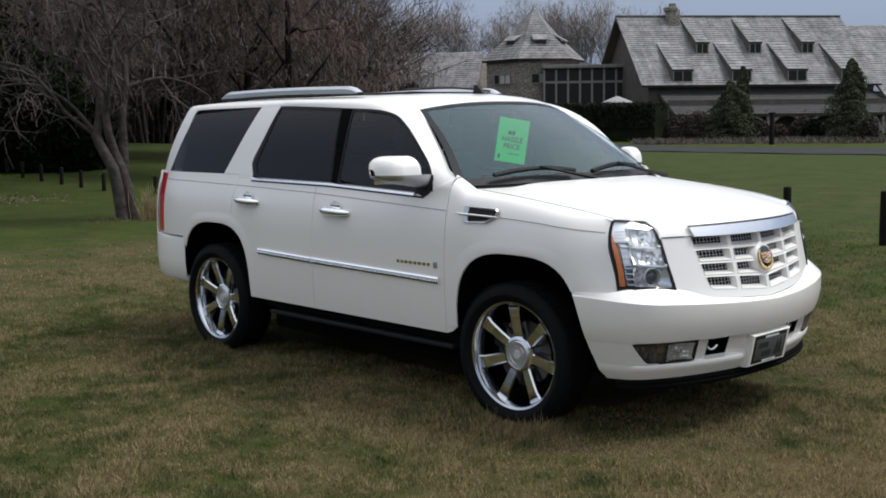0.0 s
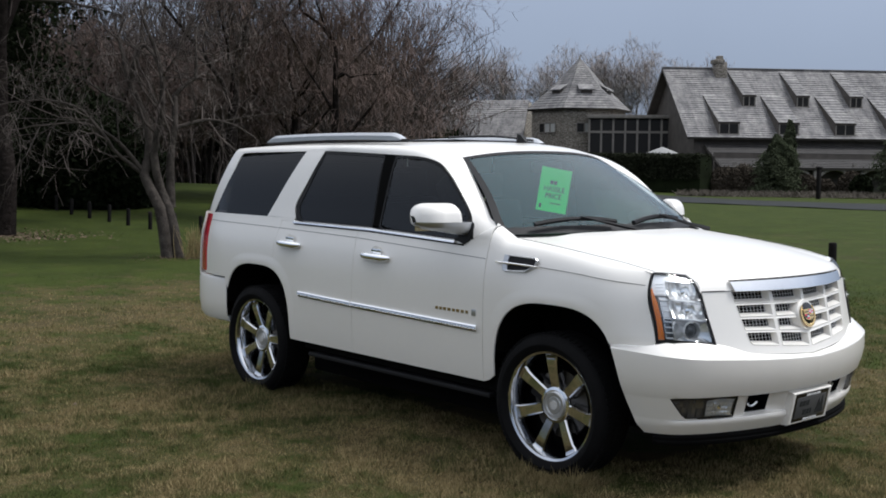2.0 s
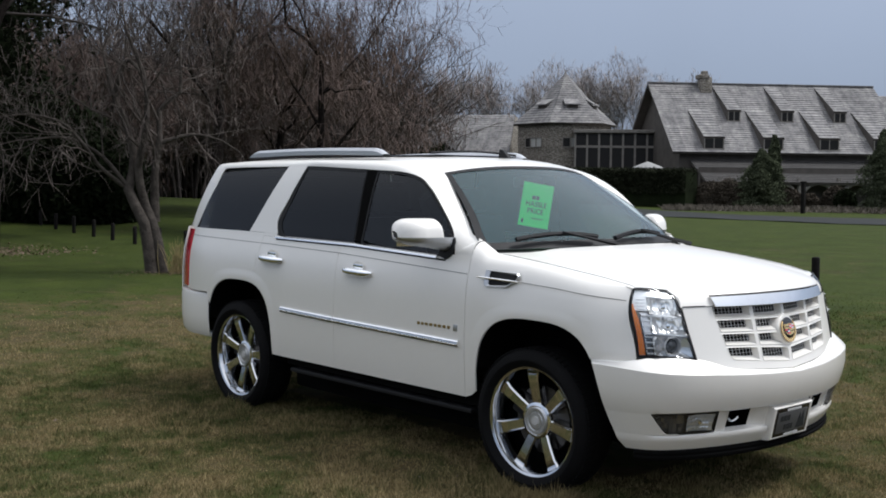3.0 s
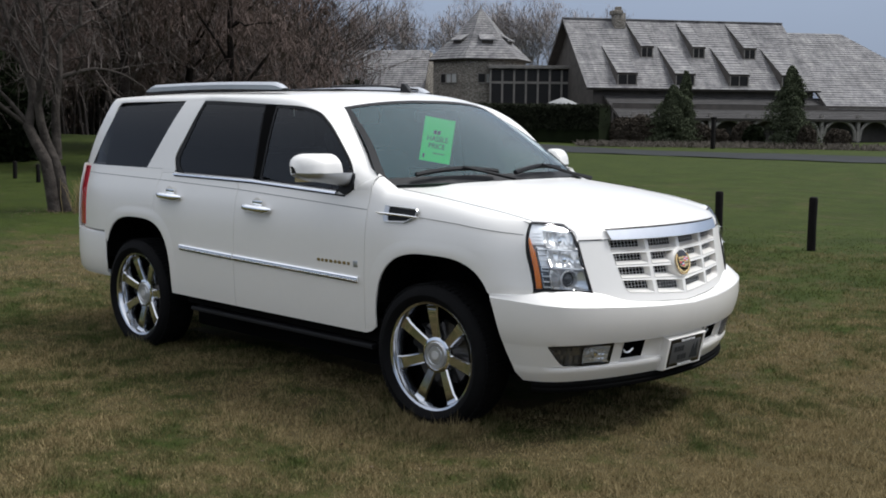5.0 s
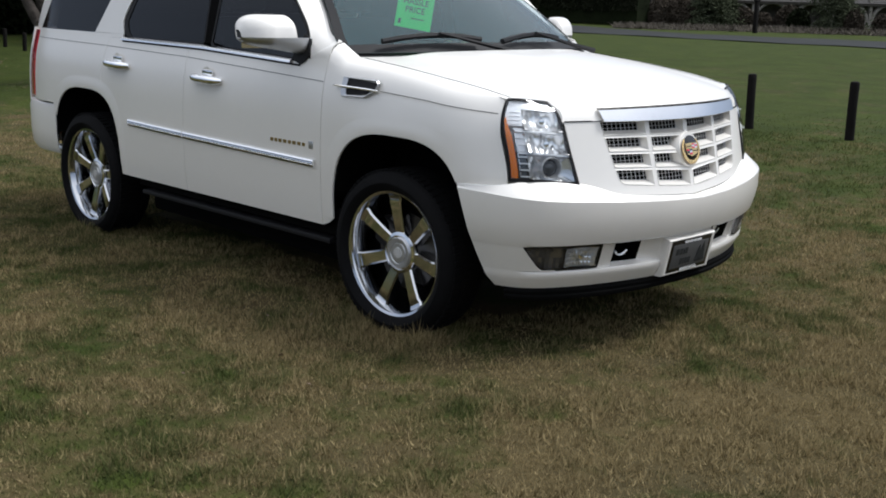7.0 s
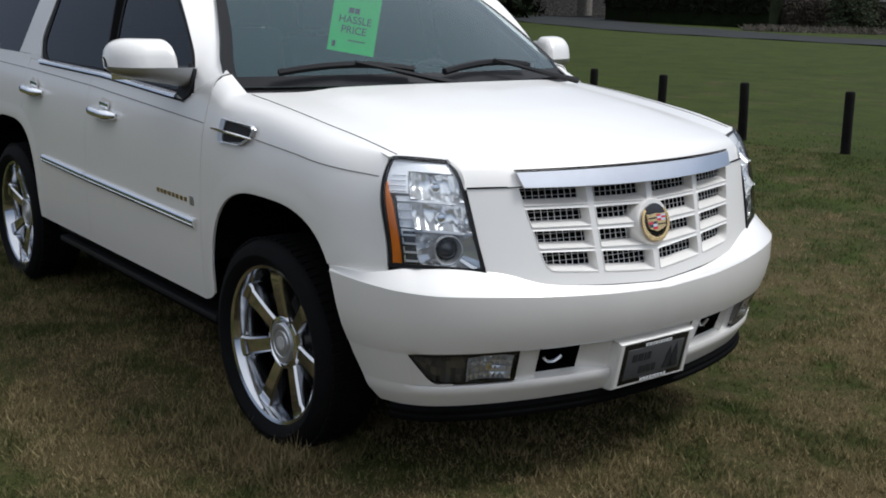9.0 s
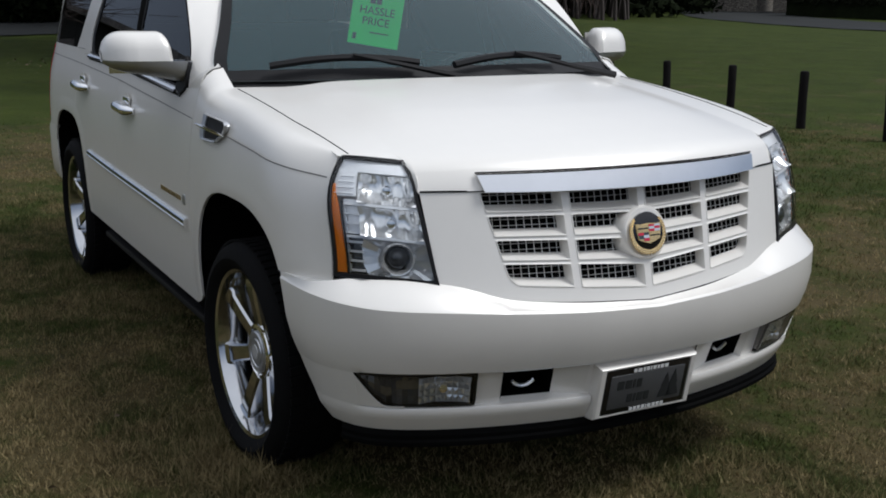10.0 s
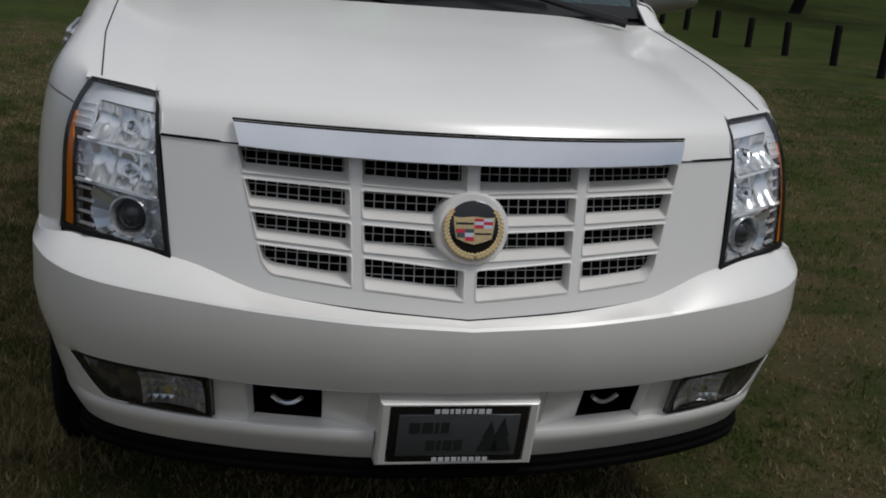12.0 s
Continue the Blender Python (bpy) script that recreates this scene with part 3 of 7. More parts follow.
    shell("rear_pillar", [on_side(ruled(line([(-1.342, 1.302), (-1.026, 1.768)], 14), curve([(-0.98, 1.302), (-1.012, 1.375), (-0.93, 1.53), (-0.803, 1.77)], 14), 7), s), on_side(rows(np.linspace(1.277, 1.3015, 3), np.full(3, -1.142), np.full(3, -0.985), 4), s)], PAINT, suv, 0.01)
    # window glass
    quarter = [(-2.146, 1.299), (-1.346, 1.299), (-1.034, 1.762), (-1.858, 1.752)]
    reard = [(-0.79, 1.752), (-0.125, 1.728), (-0.105, 1.287), (-0.885, 1.287), (-0.943, 1.322), (-0.962, 1.385), (-0.888, 1.53)]
    frontd = [(0.005, 1.722), (0.235, 1.715), (0.41, 1.683), (0.53, 1.62), (0.69, 1.488), (0.79, 1.38), (0.815, 1.33), (0.80, 1.25), (-0.02, 1.278)]
    shell("side_window", [on_side(fill(quarter), s, -0.002)], TINTED, suv, 0, "dark tinted privacy glass")
    shell("side_window", [on_side(fill(reard, 18), s, -0.008)], TINTED, suv, 0, "dark tinted privacy glass")
    shell("side_window", [on_side(fill(frontd, 22), s, -0.008)], SIDEGLASS, suv, 0, "lightly tinted door glass")
    # black seals round the door windows
    ro = [(-0.803, 1.769), (-0.118, 1.746), (-0.095, 1.270), (-0.90, 1.272), (-0.985, 1.305), (-1.008, 1.378), (-0.93, 1.53)]
    fo = [(-0.01, 1.738), (0.242, 1.731), (0.425, 1.699), (0.548, 1.635), (0.710, 1.501), (0.812, 1.387), (0.846, 1.335), (0.842, 1.240), (-0.035, 1.266)]
    for nm, outer, inner in (("window_seal", ro, reard), ("window_seal", fo, frontd)):
        shell(nm, [on_side(ruled(line(outer + outer[:1], 60), line(inner + inner[:1], 60), 3), s, -0.004)], BLACK, suv, 0.006, "black rubber seal")
    shell("door_pillar", [on_side(rows(np.linspace(1.287, 1.74, 8), np.linspace(-0.11, -0.130, 8), np.linspace(-0.02, -0.002, 8), 4), s, -0.005)], SHADOWBLACK, suv, 0.006, "black pillar between the doors")
    # chrome strips
    a = line([(-0.985, 1.262), (-0.10, 1.253), (0.72, 1.222)], 24)
    shell("belt_moulding", [np.stack([on_side(a, s, 0.001), on_side(a + (0, 0.005), s, 0.014), on_side(a + (0, 0.014), s, 0.014), on_side(a + (0, 0.023), s, 0.004), on_side(a + (0, 0.024), s, -0.002)])], CHROME, suv, 0, "chrome strip under the windows")
    a = line([(-0.98, 1.256), (-0.10, 1.247), (0.80, 1.213)], 24)
    shell("belt_seal", [np.stack([on_side(a, s, 0.002), on_side(a + (0, 0.005), s, 0.005), on_side(a + (0, 0.010), s, 0.002)])], BLACK, suv, 0, "black strip below the chrome")
    for x0, x1, z0, z1 in ((-0.838, -0.236, 0.765, 0.751), (-0.226, 0.965, 0.751, 0.732)):
        a = line([(x0, z0), (x1, z1)], 16)
        prof = [(0, 0.0), (0.003, 0.009), (0.016, 0.017), (0.020, 0.013), (0.022, 0.017), (0.033, 0.0155), (0.039, 0.011), (0.042, 0.0)]
        g = np.stack([on_side(a + (0, dz), s, o) for dz, o in prof])
        e0 = np.repeat(on_side(a[None, :1] + (0, 0.02), s, 0.002), len(prof), 0)
        shell("side_moulding", [g, np.concatenate([g[:, :1], e0], 1), np.concatenate([g[:, -1:], np.repeat(on_side(a[None, -1:] + (0, 0.02), s, 0.002), len(prof), 0)], 1)], CHROME, suv, 0, "chrome door moulding")
        # black band on the chrome, painting in the dark ground it mirrors
        shell("moulding_dark_line", [np.stack([on_side(a + (0, 0.0262), s, 0.0160), on_side(a + (0, 0.0285), s, 0.0168), on_side(a + (0, 0.0312), s, 0.0164)])], BLACK, suv, 0, "dark line laid on the moulding in place of mirrored ground")
    # flared lips round the wheel arches
    for cx, cz, ax, az, t0, t1 in ((1.532, 0.50, 0.435, 0.445, 0.80, math.pi), (-1.40, 0.46, 0.43, 0.49, 0.0, math.pi - 0.62)):
        lip = []
        for d, o in ((0.0, 0.0006), (0.001, 0.0035), (0.010, 0.0045), (0.034, 0.004), (0.052, 0.0024), (0.075, 0.0006)):
            th = np.linspace(t0, t1, 40)
            xz = np.stack([cx + (ax + d) * np.sign(np.cos(th)) * np.abs(np.cos(th)) ** (2 / 3), cz + (az + d) * np.abs(np.sin(th)) ** (2 / 3)], 1)
            ease = np.clip(np.minimum((th - t0) / 0.35 if t0 else 1, (t1 - th) / 0.35 if t1 < 3 else 1), 0, 1)
            lip.append(blend_to_lamp(on_side(xz, s, 0.0006 + (o - 0.0006) * ease), s))
        shell("arch_flare", [np.array(lip)], PAINT, suv, 0)
    # added inner skin, a near-black sheet that gives the shut lines their shade
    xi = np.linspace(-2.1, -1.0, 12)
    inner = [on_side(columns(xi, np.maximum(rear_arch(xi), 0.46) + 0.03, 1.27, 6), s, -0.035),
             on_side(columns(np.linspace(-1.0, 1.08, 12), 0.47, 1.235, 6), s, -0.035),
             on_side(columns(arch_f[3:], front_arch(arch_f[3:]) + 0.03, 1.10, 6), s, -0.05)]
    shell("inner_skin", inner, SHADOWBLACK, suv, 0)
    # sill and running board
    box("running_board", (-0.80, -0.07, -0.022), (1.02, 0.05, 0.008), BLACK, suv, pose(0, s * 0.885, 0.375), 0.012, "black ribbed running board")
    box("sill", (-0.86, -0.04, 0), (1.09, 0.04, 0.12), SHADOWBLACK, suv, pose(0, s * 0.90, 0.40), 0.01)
    build_pillar_base(s)
    build_handles(s)
    build_vent(s)
    build_mirror(s)
    build_headlight(s)
    build_taillight(s)
    build_rail(s)


def build_handles(s):
    for x0, x1, z in ((-1.115, -0.845, 1.123), (-0.135, 0.145, 1.100)):
        xm, r = (x0 + x1) / 2, (x1 - x0) / 2
        y = float(half_width(xm, z))
        # recess cup behind the grip
        bm = bmesh.new()
        lathe_into(bm, [(0.004, -0.001), (0.052, -0.001), (0.056, 0.003), (0.048, 0.004), (0.035, -0.001)], 24, pose(xm, s * (y + 0.001), z + 0.012, -90 * s, 0, 0))
        part("handle_cup", bm, PAINT, suv)
        bm = bmesh.new()
        pts = [(xm + r * k, s * (y + 0.034 * (1 - abs(k) ** 4) + 0.004), z - 0.004 * k) for k in np.linspace(-1, 1, 15)]
        rad = [0.012 + 0.012 * (1 - abs(k) ** 6) for k in np.linspace(-1, 1, 15)]
        tube_into(bm, pts, rad, 10)
        part("door_handle", bm, CHROME, suv, "chrome door handle")
        box("handle_lock", (-0.05, -0.006, 0), (0.05, 0.006, 0.03), CHROME, suv, pose(xm + 0.01, s * (y + 0.006), z + 0.018), 0.005)


def build_vent(s):
    zc = 1.139
    def at(x, z, o):
        return (x, s * (float(half_width(x, z)) + o), z)
    outer = [(1.142, 1.188), (1.394, 1.183), (1.408, 1.170), (1.400, 1.142), (1.326, 1.103), (1.150, 1.097), (1.138, 1.112)]
    ins = [(1.190, 1.182), (1.386, 1.177), (1.398, 1.168), (1.390, 1.145), (1.320, 1.109), (1.190, 1.105), (1.184, 1.14)]
    lo, li = line(outer + outer[:1], 50), line(ins + ins[:1], 50)
    vent = shell("wing_vent", [np.stack([on_side(lo, s, 0.0), on_side(lo * 0.7 + li * 0.3, s, 0.012), on_side(li, s, 0.009), on_side(li, s, -0.012)])], SATIN, suv, 0, "chrome vent frame behind the front wheel")
    shell("vent_mesh", [on_side(fill(ins, 8, 10), s, 0.004)], BLACK, vent, 0)
    bm = bmesh.new()
    pts = [at(x, 1.145 - 0.02 * (x - 1.06), 0.014) for x in np.linspace(1.095, 1.420, 9)]
    tube_into(bm, pts, [0.004, 0.006, 0.007, 0.007, 0.007, 0.007, 0.007, 0.006, 0.004], 8)
    part("vent_bar", bm, CHROME, vent)
    # the crease and shut line that run on from the vent
    for pts in ([(-2.19, 1.241), (-1.18, 1.226)], [(-1.165, 1.226), (-0.237, 1.205)], [(-0.229, 1.205), (1.002, 1.153)], [(1.420, 1.137), (1.72, 1.121), (2.072, 1.087)]):
        a = line(pts, 30)
        st = [blend_to_lamp(on_side(a + (0, dz), s, 0.0015), s) for dz in (-0.002, 0.002)]
        shell("pinstripe", [np.stack(st)], PINSTRIPE, suv, 0, "thin grey pinstripe")


def build_mirror(s):
    """White cap over a long chrome shell that reaches to the window corner."""
    def loft(y0, y1, lower):
        g = []
        for k in np.linspace(0, 1, 22):
            y = y0 + (y1 - y0) * k
            out = (y - 0.905) / 0.318
            cx = 0.812 - 0.155 * out
            end = math.sqrt(max(0.0, 1 - max(0.0, (out - 0.72) / 0.285) ** 2.2))
            ax = (0.030 + 0.062 * min(1.0, out * 1.5) ** 0.8) * end
            row = []
            for a in np.linspace(0, math.pi, 15):
                c, q = math.cos(a), math.sin(a)
                if lower:
                    h = (0.088 - 0.056 * out) * end
                    row.append((cx + ax * math.copysign(abs(c) ** 0.8, c), s * y, 1.352 - h * q ** 0.8))
                else:
                    inner = math.sqrt(max(0.0, 1 - max(0.0, (0.40 - out) / 0.16) ** 2))
                    h = 0.108 * (end ** 0.75) * inner
                    row.append((cx + ax * 1.03 * math.copysign(abs(c) ** 0.7, c) * min(1.0, inner + 0.15) - 0.02 * q, s * y, 1.352 + h * q ** 0.62))
            g.append(row)
        return np.array(g)
    body = shell("door_mirror", [loft(0.905, 1.2225, True)], SATIN, suv, 0.004, "white door mirror with a chrome lower half", (0.73, s * 1.06, 1.36))
    shell("mirror_cap", [loft(0.981, 1.2225, False)], PAINT, body, 0.004, "white mirror cap", (0.70, s * 1.09, 1.35))
    foot = [(0.72, 1.235), (0.80, 1.225), (0.848, 1.25), (0.852, 1.345), (0.80, 1.37), (0.76, 1.31)]
    shell("mirror_foot", [on_side(fill(foot, 8, 6), s, 0.012)], BLACK, body, 0.02, "black mirror foot at the window corner")
    shell("mirror_glass", [np.array([[(0.63 + dx, s * y, 1.352 + dz) for y, dx in ((1.0, 0.05), (1.19, 0.0))] for dz in (-0.055, 0.085)])], CHROME, body, 0.003)
    shell("mirror_lid", [np.stack([loft(0.905, 1.2225, True)[:, 0], loft(0.905, 1.2225, True)[:, -1]])], CHROME, body, 0)


def lamp_point(u, v, depth=0.0):
    """Headlight surface: u from the outer edge to the inner, v from the bottom up."""
    bl, br, tr, tl = (np.array(p) for p in ((2.157, 0.910, 0.815), (2.336, 0.655, 0.797), (2.206, 0.690, 1.146), (2.076, 0.846, 1.152)))
    p = bl * (1 - u) * (1 - v) + br * u * (1 - v) + tr * u * v + tl * (1 - u) * v
    w = math.sin(math.pi * min(1, max(0, v)) ** 1.75)
    p = p + np.array([-0.52, 0.75, 0.05]) * (0.034 * w * (1 - u) ** 2)
    # the top rolls back into the bonnet
    p = p + np.array([-0.040, -0.002, -0.006]) * (max(0.0, (v - 0.80) / 0.20) ** 2 * u)
    n = np.array([0.80, 0.52, 0.28])
    n = n / np.linalg.norm(n)
    return p + n * (0.030 * math.sin(math.pi * min(1.0, max(0.0, u)) ** 0.58) * (0.6 + 0.4 * math.sin(math.pi * v)) + 0.012 * math.sin(math.pi * v) - depth)


def lamp_grid(u0, u1, v0, v1, depth=0.0, n=10, s=-1):
    return np.array([[lamp_point(u, v, depth) * (1, s, 1) for u in np.linspace(u0, u1, n)] for v in np.linspace(v0, v1, n)])


def build_headlight(s):
    lens = shell("headlight", [lamp_grid(0.028, 0.960, 0.030, 0.98, 0.0, 18, s)], CLEAR, suv, 0, "clear headlight with chrome reflectors and an amber side strip")
    lens.visible_shadow = False
    # black seal round the lens
    g = []
    for (a, b, c, d) in ((0, 1, 0, 0.030), (0, 1, 0.98, 1), (0, 0.028, 0.030, 0.98), (0.960, 1, 0.030, 0.98)):
        g.append(lamp_grid(a, b, c, d, 0.001, 12, s))
    shell("headlight_seal", g, BLACK, lens, 0.012, "black lamp seal")
    # housing
    shell("lamp_housing", [lamp_grid(0.02, 0.98, 0.0, 1.0, 0.085, 12, s)], SILVERPLASTIC, lens, 0.004)
    walls = []
    for a, b in (((0.03, 0.01), (0.98, 0.01)), ((0.03, 0.99), (0.98, 0.99)), ((0.03, 0.01), (0.03, 0.99)), ((0.98, 0.01), (0.98, 0.99))):
        ts = np.linspace(0, 1, 10)
        walls.append(np.array([[lamp_point(a[0] + (b[0] - a[0]) * t, a[1] + (b[1] - a[1]) * t, d) * (1, s, 1) for t in ts] for d in (0.004, 0.085)]))
    shell("lamp_wall", walls, SILVERPLASTIC, lens, 0)
    # amber strip along the outer edge, with a dark line beside it
    shell("side_marker", [np.array([[lamp_point(0.034 + t * float(np.interp(v, [0.03, 0.55, 0.76], [0.105, 0.09, 0.03])), v, 0.012) * (1, s, 1) for t in np.linspace(0, 1, 6)] for v in np.linspace(0.04, 0.76, 14)])], AMBER, lens, 0.004, "amber side marker")
    shell("marker_edge", [lamp_grid(0.142, 0.158, 0.03, 0.62, 0.010, 6, s)], GLOSSBLACK, lens, 0.006)
    shell("lamp_brow", [lamp_grid(0.05, 0.96, 0.865, 0.975, 0.016, 8, s), lamp_grid(0.05, 0.30, 0.66, 0.865, 0.016, 8, s)], SILVERPLASTIC, lens, 0.004)
    for k in range(4):
        v = 0.68 + 0.048 * k
        shell("brow_rib", [lamp_grid(0.07 + 0.012 * k, 0.27, v, v + 0.008, 0.012, 5, s)], SILVERPLASTIC, lens, 0.004)
    # two fluted reflectors, each a bowl of narrow upright facets
    for v0, v1 in ((0.61, 0.855), (0.345, 0.585)):
        bm = bmesh.new()
        rnd = random.Random(int(v0 * 100))
        nu, nv = 7, 5
        lev = [[0.046 - 0.022 * ((i - nu / 2) / (nu / 2)) ** 2 - 0.020 * ((j - nv / 2) / (nv / 2)) ** 2 + 0.016 * j / nv - 0.008 + rnd.uniform(-0.007, 0.007) for i in range(nu + 1)] for j in range(nv + 1)]
        for i in range(nu):
            for j in range(nv):
                ua, ub = 0.31 + 0.64 * i / nu, 0.31 + 0.64 * (i + 1) / nu
                va, vb = v0 + (v1 - v0) * j / nv, v0 + (v1 - v0) * (j + 1) / nv
                um = (ua + ub) / 2
                bow = 0.005 * (-1) ** i
                A, B = [bm.verts.new(lamp_point(u, va, lev[j][i + k]) * (1, s, 1)) for u, k in ((ua, 0), (ub, 1))]
                D, C = [bm.verts.new(lamp_point(u, vb, lev[j + 1][i + k]) * (1, s, 1)) for u, k in ((ua, 0), (ub, 1))]
                m0 = bm.verts.new(lamp_point(um, va, (lev[j][i] + lev[j][i + 1]) / 2 - bow) * (1, s, 1))
                m1 = bm.verts.new(lamp_point(um, vb, (lev[j + 1][i] + lev[j + 1][i + 1]) / 2 - bow) * (1, s, 1))
                bm.faces.new((A, m0, m1, D))
                bm.faces.new((m0, B, C, m1))
        bmesh.ops.remove_doubles(bm, verts=bm.verts, dist=1e-5)
        part("reflector", bm, LAMPCHROME, lens, "fluted chrome reflector", 75)
        p = lamp_point(0.63, (v0 + v1) / 2, 0.028) * (1, s, 1)
        lathe("bulb_cap", [(0.002, 0.012), (0.012, 0.010), (0.017, 0.0), (0.017, -0.02)], 16, look(tuple(p), tuple(p + np.array((-0.8, -0.5 * s, -0.1)))), CHROME, lens)
    for v in (0.335, 0.597):
        shell("lamp_divider", [lamp_grid(0.17, 0.96, v - 0.010, v + 0.010, 0.010, 6, s)], SILVERPLASTIC, lens, 0.02)
    # projector lamp in a bright bowl
    p = lamp_point(0.64, 0.185, 0.022) * (1, s, 1)
    m = Matrix.Translation(p) @ Vector((0.92, 0.38 * s, 0.05)).to_track_quat("Z", "Y").to_matrix().to_4x4()
    lathe("projector_ring", [(0.036, -0.03), (0.046, -0.02), (0.050, 0.000), (0.044, 0.007), (0.037, -0.004), (0.035, -0.03)], 36, m, LAMPCHROME, lens, "chrome projector ring", (False, False))
    lathe("projector_glass", [(0.036, -0.018), (0.033, -0.008), (0.024, 0.001), (0.012, 0.006), (0.001, 0.008)], 32, m, PROJECTOR, lens, "dark projector lens")
    bm = bmesh.new()
    for k in range(20):
        a0, a1 = math.tau * k / 20, math.tau * (k + 1) / 20
        def at(r, a, d):
            return lamp_point(min(0.96, max(0.30, 0.64 + r * math.cos(a))), min(0.322, max(0.03, 0.185 + r * 0.62 * math.sin(a))), d) * (1, s, 1)
        dj = 0.006 * (k % 2)
        bm.faces.new([bm.verts.new(q) for q in (at(0.12, a0, 0.046), at(0.38, a0, 0.018 + dj), at(0.38, a1, 0.018 + dj), at(0.12, a1, 0.046))])
    part("lamp_bowl", bm, LAMPCHROME, lens, "", 5)
    # comb of light guides
    for k in range(7):
        v = 0.055 + 0.076 * k
        shell("light_guide", [lamp_grid(0.165, 0.315, v, v + 0.018, 0.018, 5, s)], SILVERPLASTIC, lens, 0.008)
        shell("guide_lip", [lamp_grid(0.165, 0.182, v, v + 0.058, 0.018, 3, s)], LAMPCHROME, lens, 0.006)
    shell("guide_backing", [lamp_grid(0.16, 0.315, 0.04, 0.36, 0.040, 6, s)], SATIN_DARK, lens, 0)
    shell("guide_backing", [lamp_grid(0.16, 0.315, 0.36, 0.64, 0.030, 6, s)], SILVERPLASTIC, lens, 0)


def build_taillight(s):
    zs = np.linspace(0.845, 1.285, 14)
    shell("tail_light", [on_side(rows(zs, np.full(14, -2.32), np.full(14, -2.178), 8), s, 0.005)], REDLENS, suv, 0.03, "tall red tail light")


def build_rail(s):
    y = s * 0.655
    prof = [(-0.030, 0.0), (-0.030, 0.030), (-0.018, 0.048), (0.018, 0.050), (0.030, 0.030), (0.030, 0.0)]
    xs = np.linspace(-1.74, -0.13, 30)
    g = []
    for x in xs:
        k = min(1.0, min((x + 1.75) / 0.10, (-0.12 - x) / 0.10))
        k = max(0.12, k ** 0.6)
        base = 1.838 + 0.012 * math.sin((x + 1.74) / 1.61 * math.pi)
        g.append([(x, y + a, base + b * k) for a, b in prof])
    rail = shell("roof_rail", [np.array(g)], SATIN, suv, 0, "satin silver roof rail", (-0.9, y, 1.85))
    box("rail_base", (-1.75, -0.032, 0), (-0.12, 0.032, 0.012), BLACK, rail, pose(0, y, 1.828), 0.004)


def build_body():
    # bonnet
    us = np.linspace(-1, 1, 49)
    ys = 0.8572 * us
    cols = []
    extra = sorted(set(np.round(np.concatenate([ys, [-0.681, 0.681, -0.697, 0.697]]), 4)))
    for y in extra:
        ay = abs(y)
        if ay <= 0.6811:
            xf = 2.415 - 0.36 * y * y
        else:
            xf = np.interp(ay, [0.697, 0.846], [2.165, 2.076])
        t = np.linspace(0, 1, 34) ** 0.75
        xs = hood_rear(y) + (xf - hood_rear(y)) * t
        z = hood_z(xs, y)
        cols.append(np.stack([xs, np.full(34, y), z], 1))
    corners = []
    for s in (-1, 1):
        a = np.array([lamp_point(1.0, v, 0.003) * (1, s, 1) for v in np.linspace(0.74, 1.0, 10)])
        b = np.array([(min(q[0], 2.246), s * 0.680, float(hood_z(min(q[0], 2.246), 0.680)) - 0.001) for q in a])
        corners.append(ruled(a, b, 3))
    shell("bonnet", [np.array(cols)] + corners, PAINT, suv, 0.008, "", (1.7, 0, 0.6))
    # shut lines between bonnet and wings
    for s in (-1, 1):
        bm = bmesh.new()
        xs = np.linspace(1.16, 2.072, 24)
        edge = np.interp(xs, [1.16, 1.7, 2.08], [0.852, 0.848, 0.822])
        tube_into(bm, [(x, s * y, float(hood_z(x, y)) + 0.0002) for x, y in zip(xs, edge)], 0.0020, 6)
        part("bonnet_gap", bm, BLACK, suv)
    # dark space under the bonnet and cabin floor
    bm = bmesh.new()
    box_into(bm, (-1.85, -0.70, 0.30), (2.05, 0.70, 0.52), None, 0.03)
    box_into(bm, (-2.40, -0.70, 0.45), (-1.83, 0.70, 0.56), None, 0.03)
    # lower boxes sized to keep light off the ground beneath the car
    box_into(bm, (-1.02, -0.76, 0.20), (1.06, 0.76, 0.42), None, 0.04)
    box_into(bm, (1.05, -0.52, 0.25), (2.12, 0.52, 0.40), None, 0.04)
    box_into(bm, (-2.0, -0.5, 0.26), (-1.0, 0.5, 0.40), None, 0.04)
    part("underbody", bm, SHADOWBLACK, suv, "black underbody, made low and wide to block light")
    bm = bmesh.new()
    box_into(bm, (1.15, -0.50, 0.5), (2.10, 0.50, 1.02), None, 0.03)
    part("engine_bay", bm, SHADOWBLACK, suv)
    # roof
    edge = curve(EDGE[:8], 44)
    g = []
    for x, ye, z in edge:
        k = max(0.0, (x + 0.3) / 0.736)
        row = []
        for v in np.linspace(-1, 1, 33):
            c = 1 - abs(v) ** 2.6
            row.append((x + 0.11 * k ** 2 * (1 - v * v) - 0.10 * max(0.0, (-1.93 - x) / 0.1) * (1 - v * v), v * ye, z + (0.036 + 0.014 * k) * c))
        g.append(row)
    shell("roof", [np.array(g)], PAINT, suv, 0.008, "", (-0.6, 0, 0.5))
    box("sunroof", (-0.75, -0.38, 0), (0.05, 0.38, 0.010), GLOSSBLACK, suv, pose(0, 0, 1.842), 0.008, "dark sunroof panel")
    bm = bmesh.new()
    tube_into(bm, [(0.02, -0.40 + 0.8 * k, 1.862 + 0.018 * math.sin(math.pi * k)) for k in np.linspace(0, 1, 13)], 0.008, 6)
    part("wind_deflector", bm, BLACK, suv)
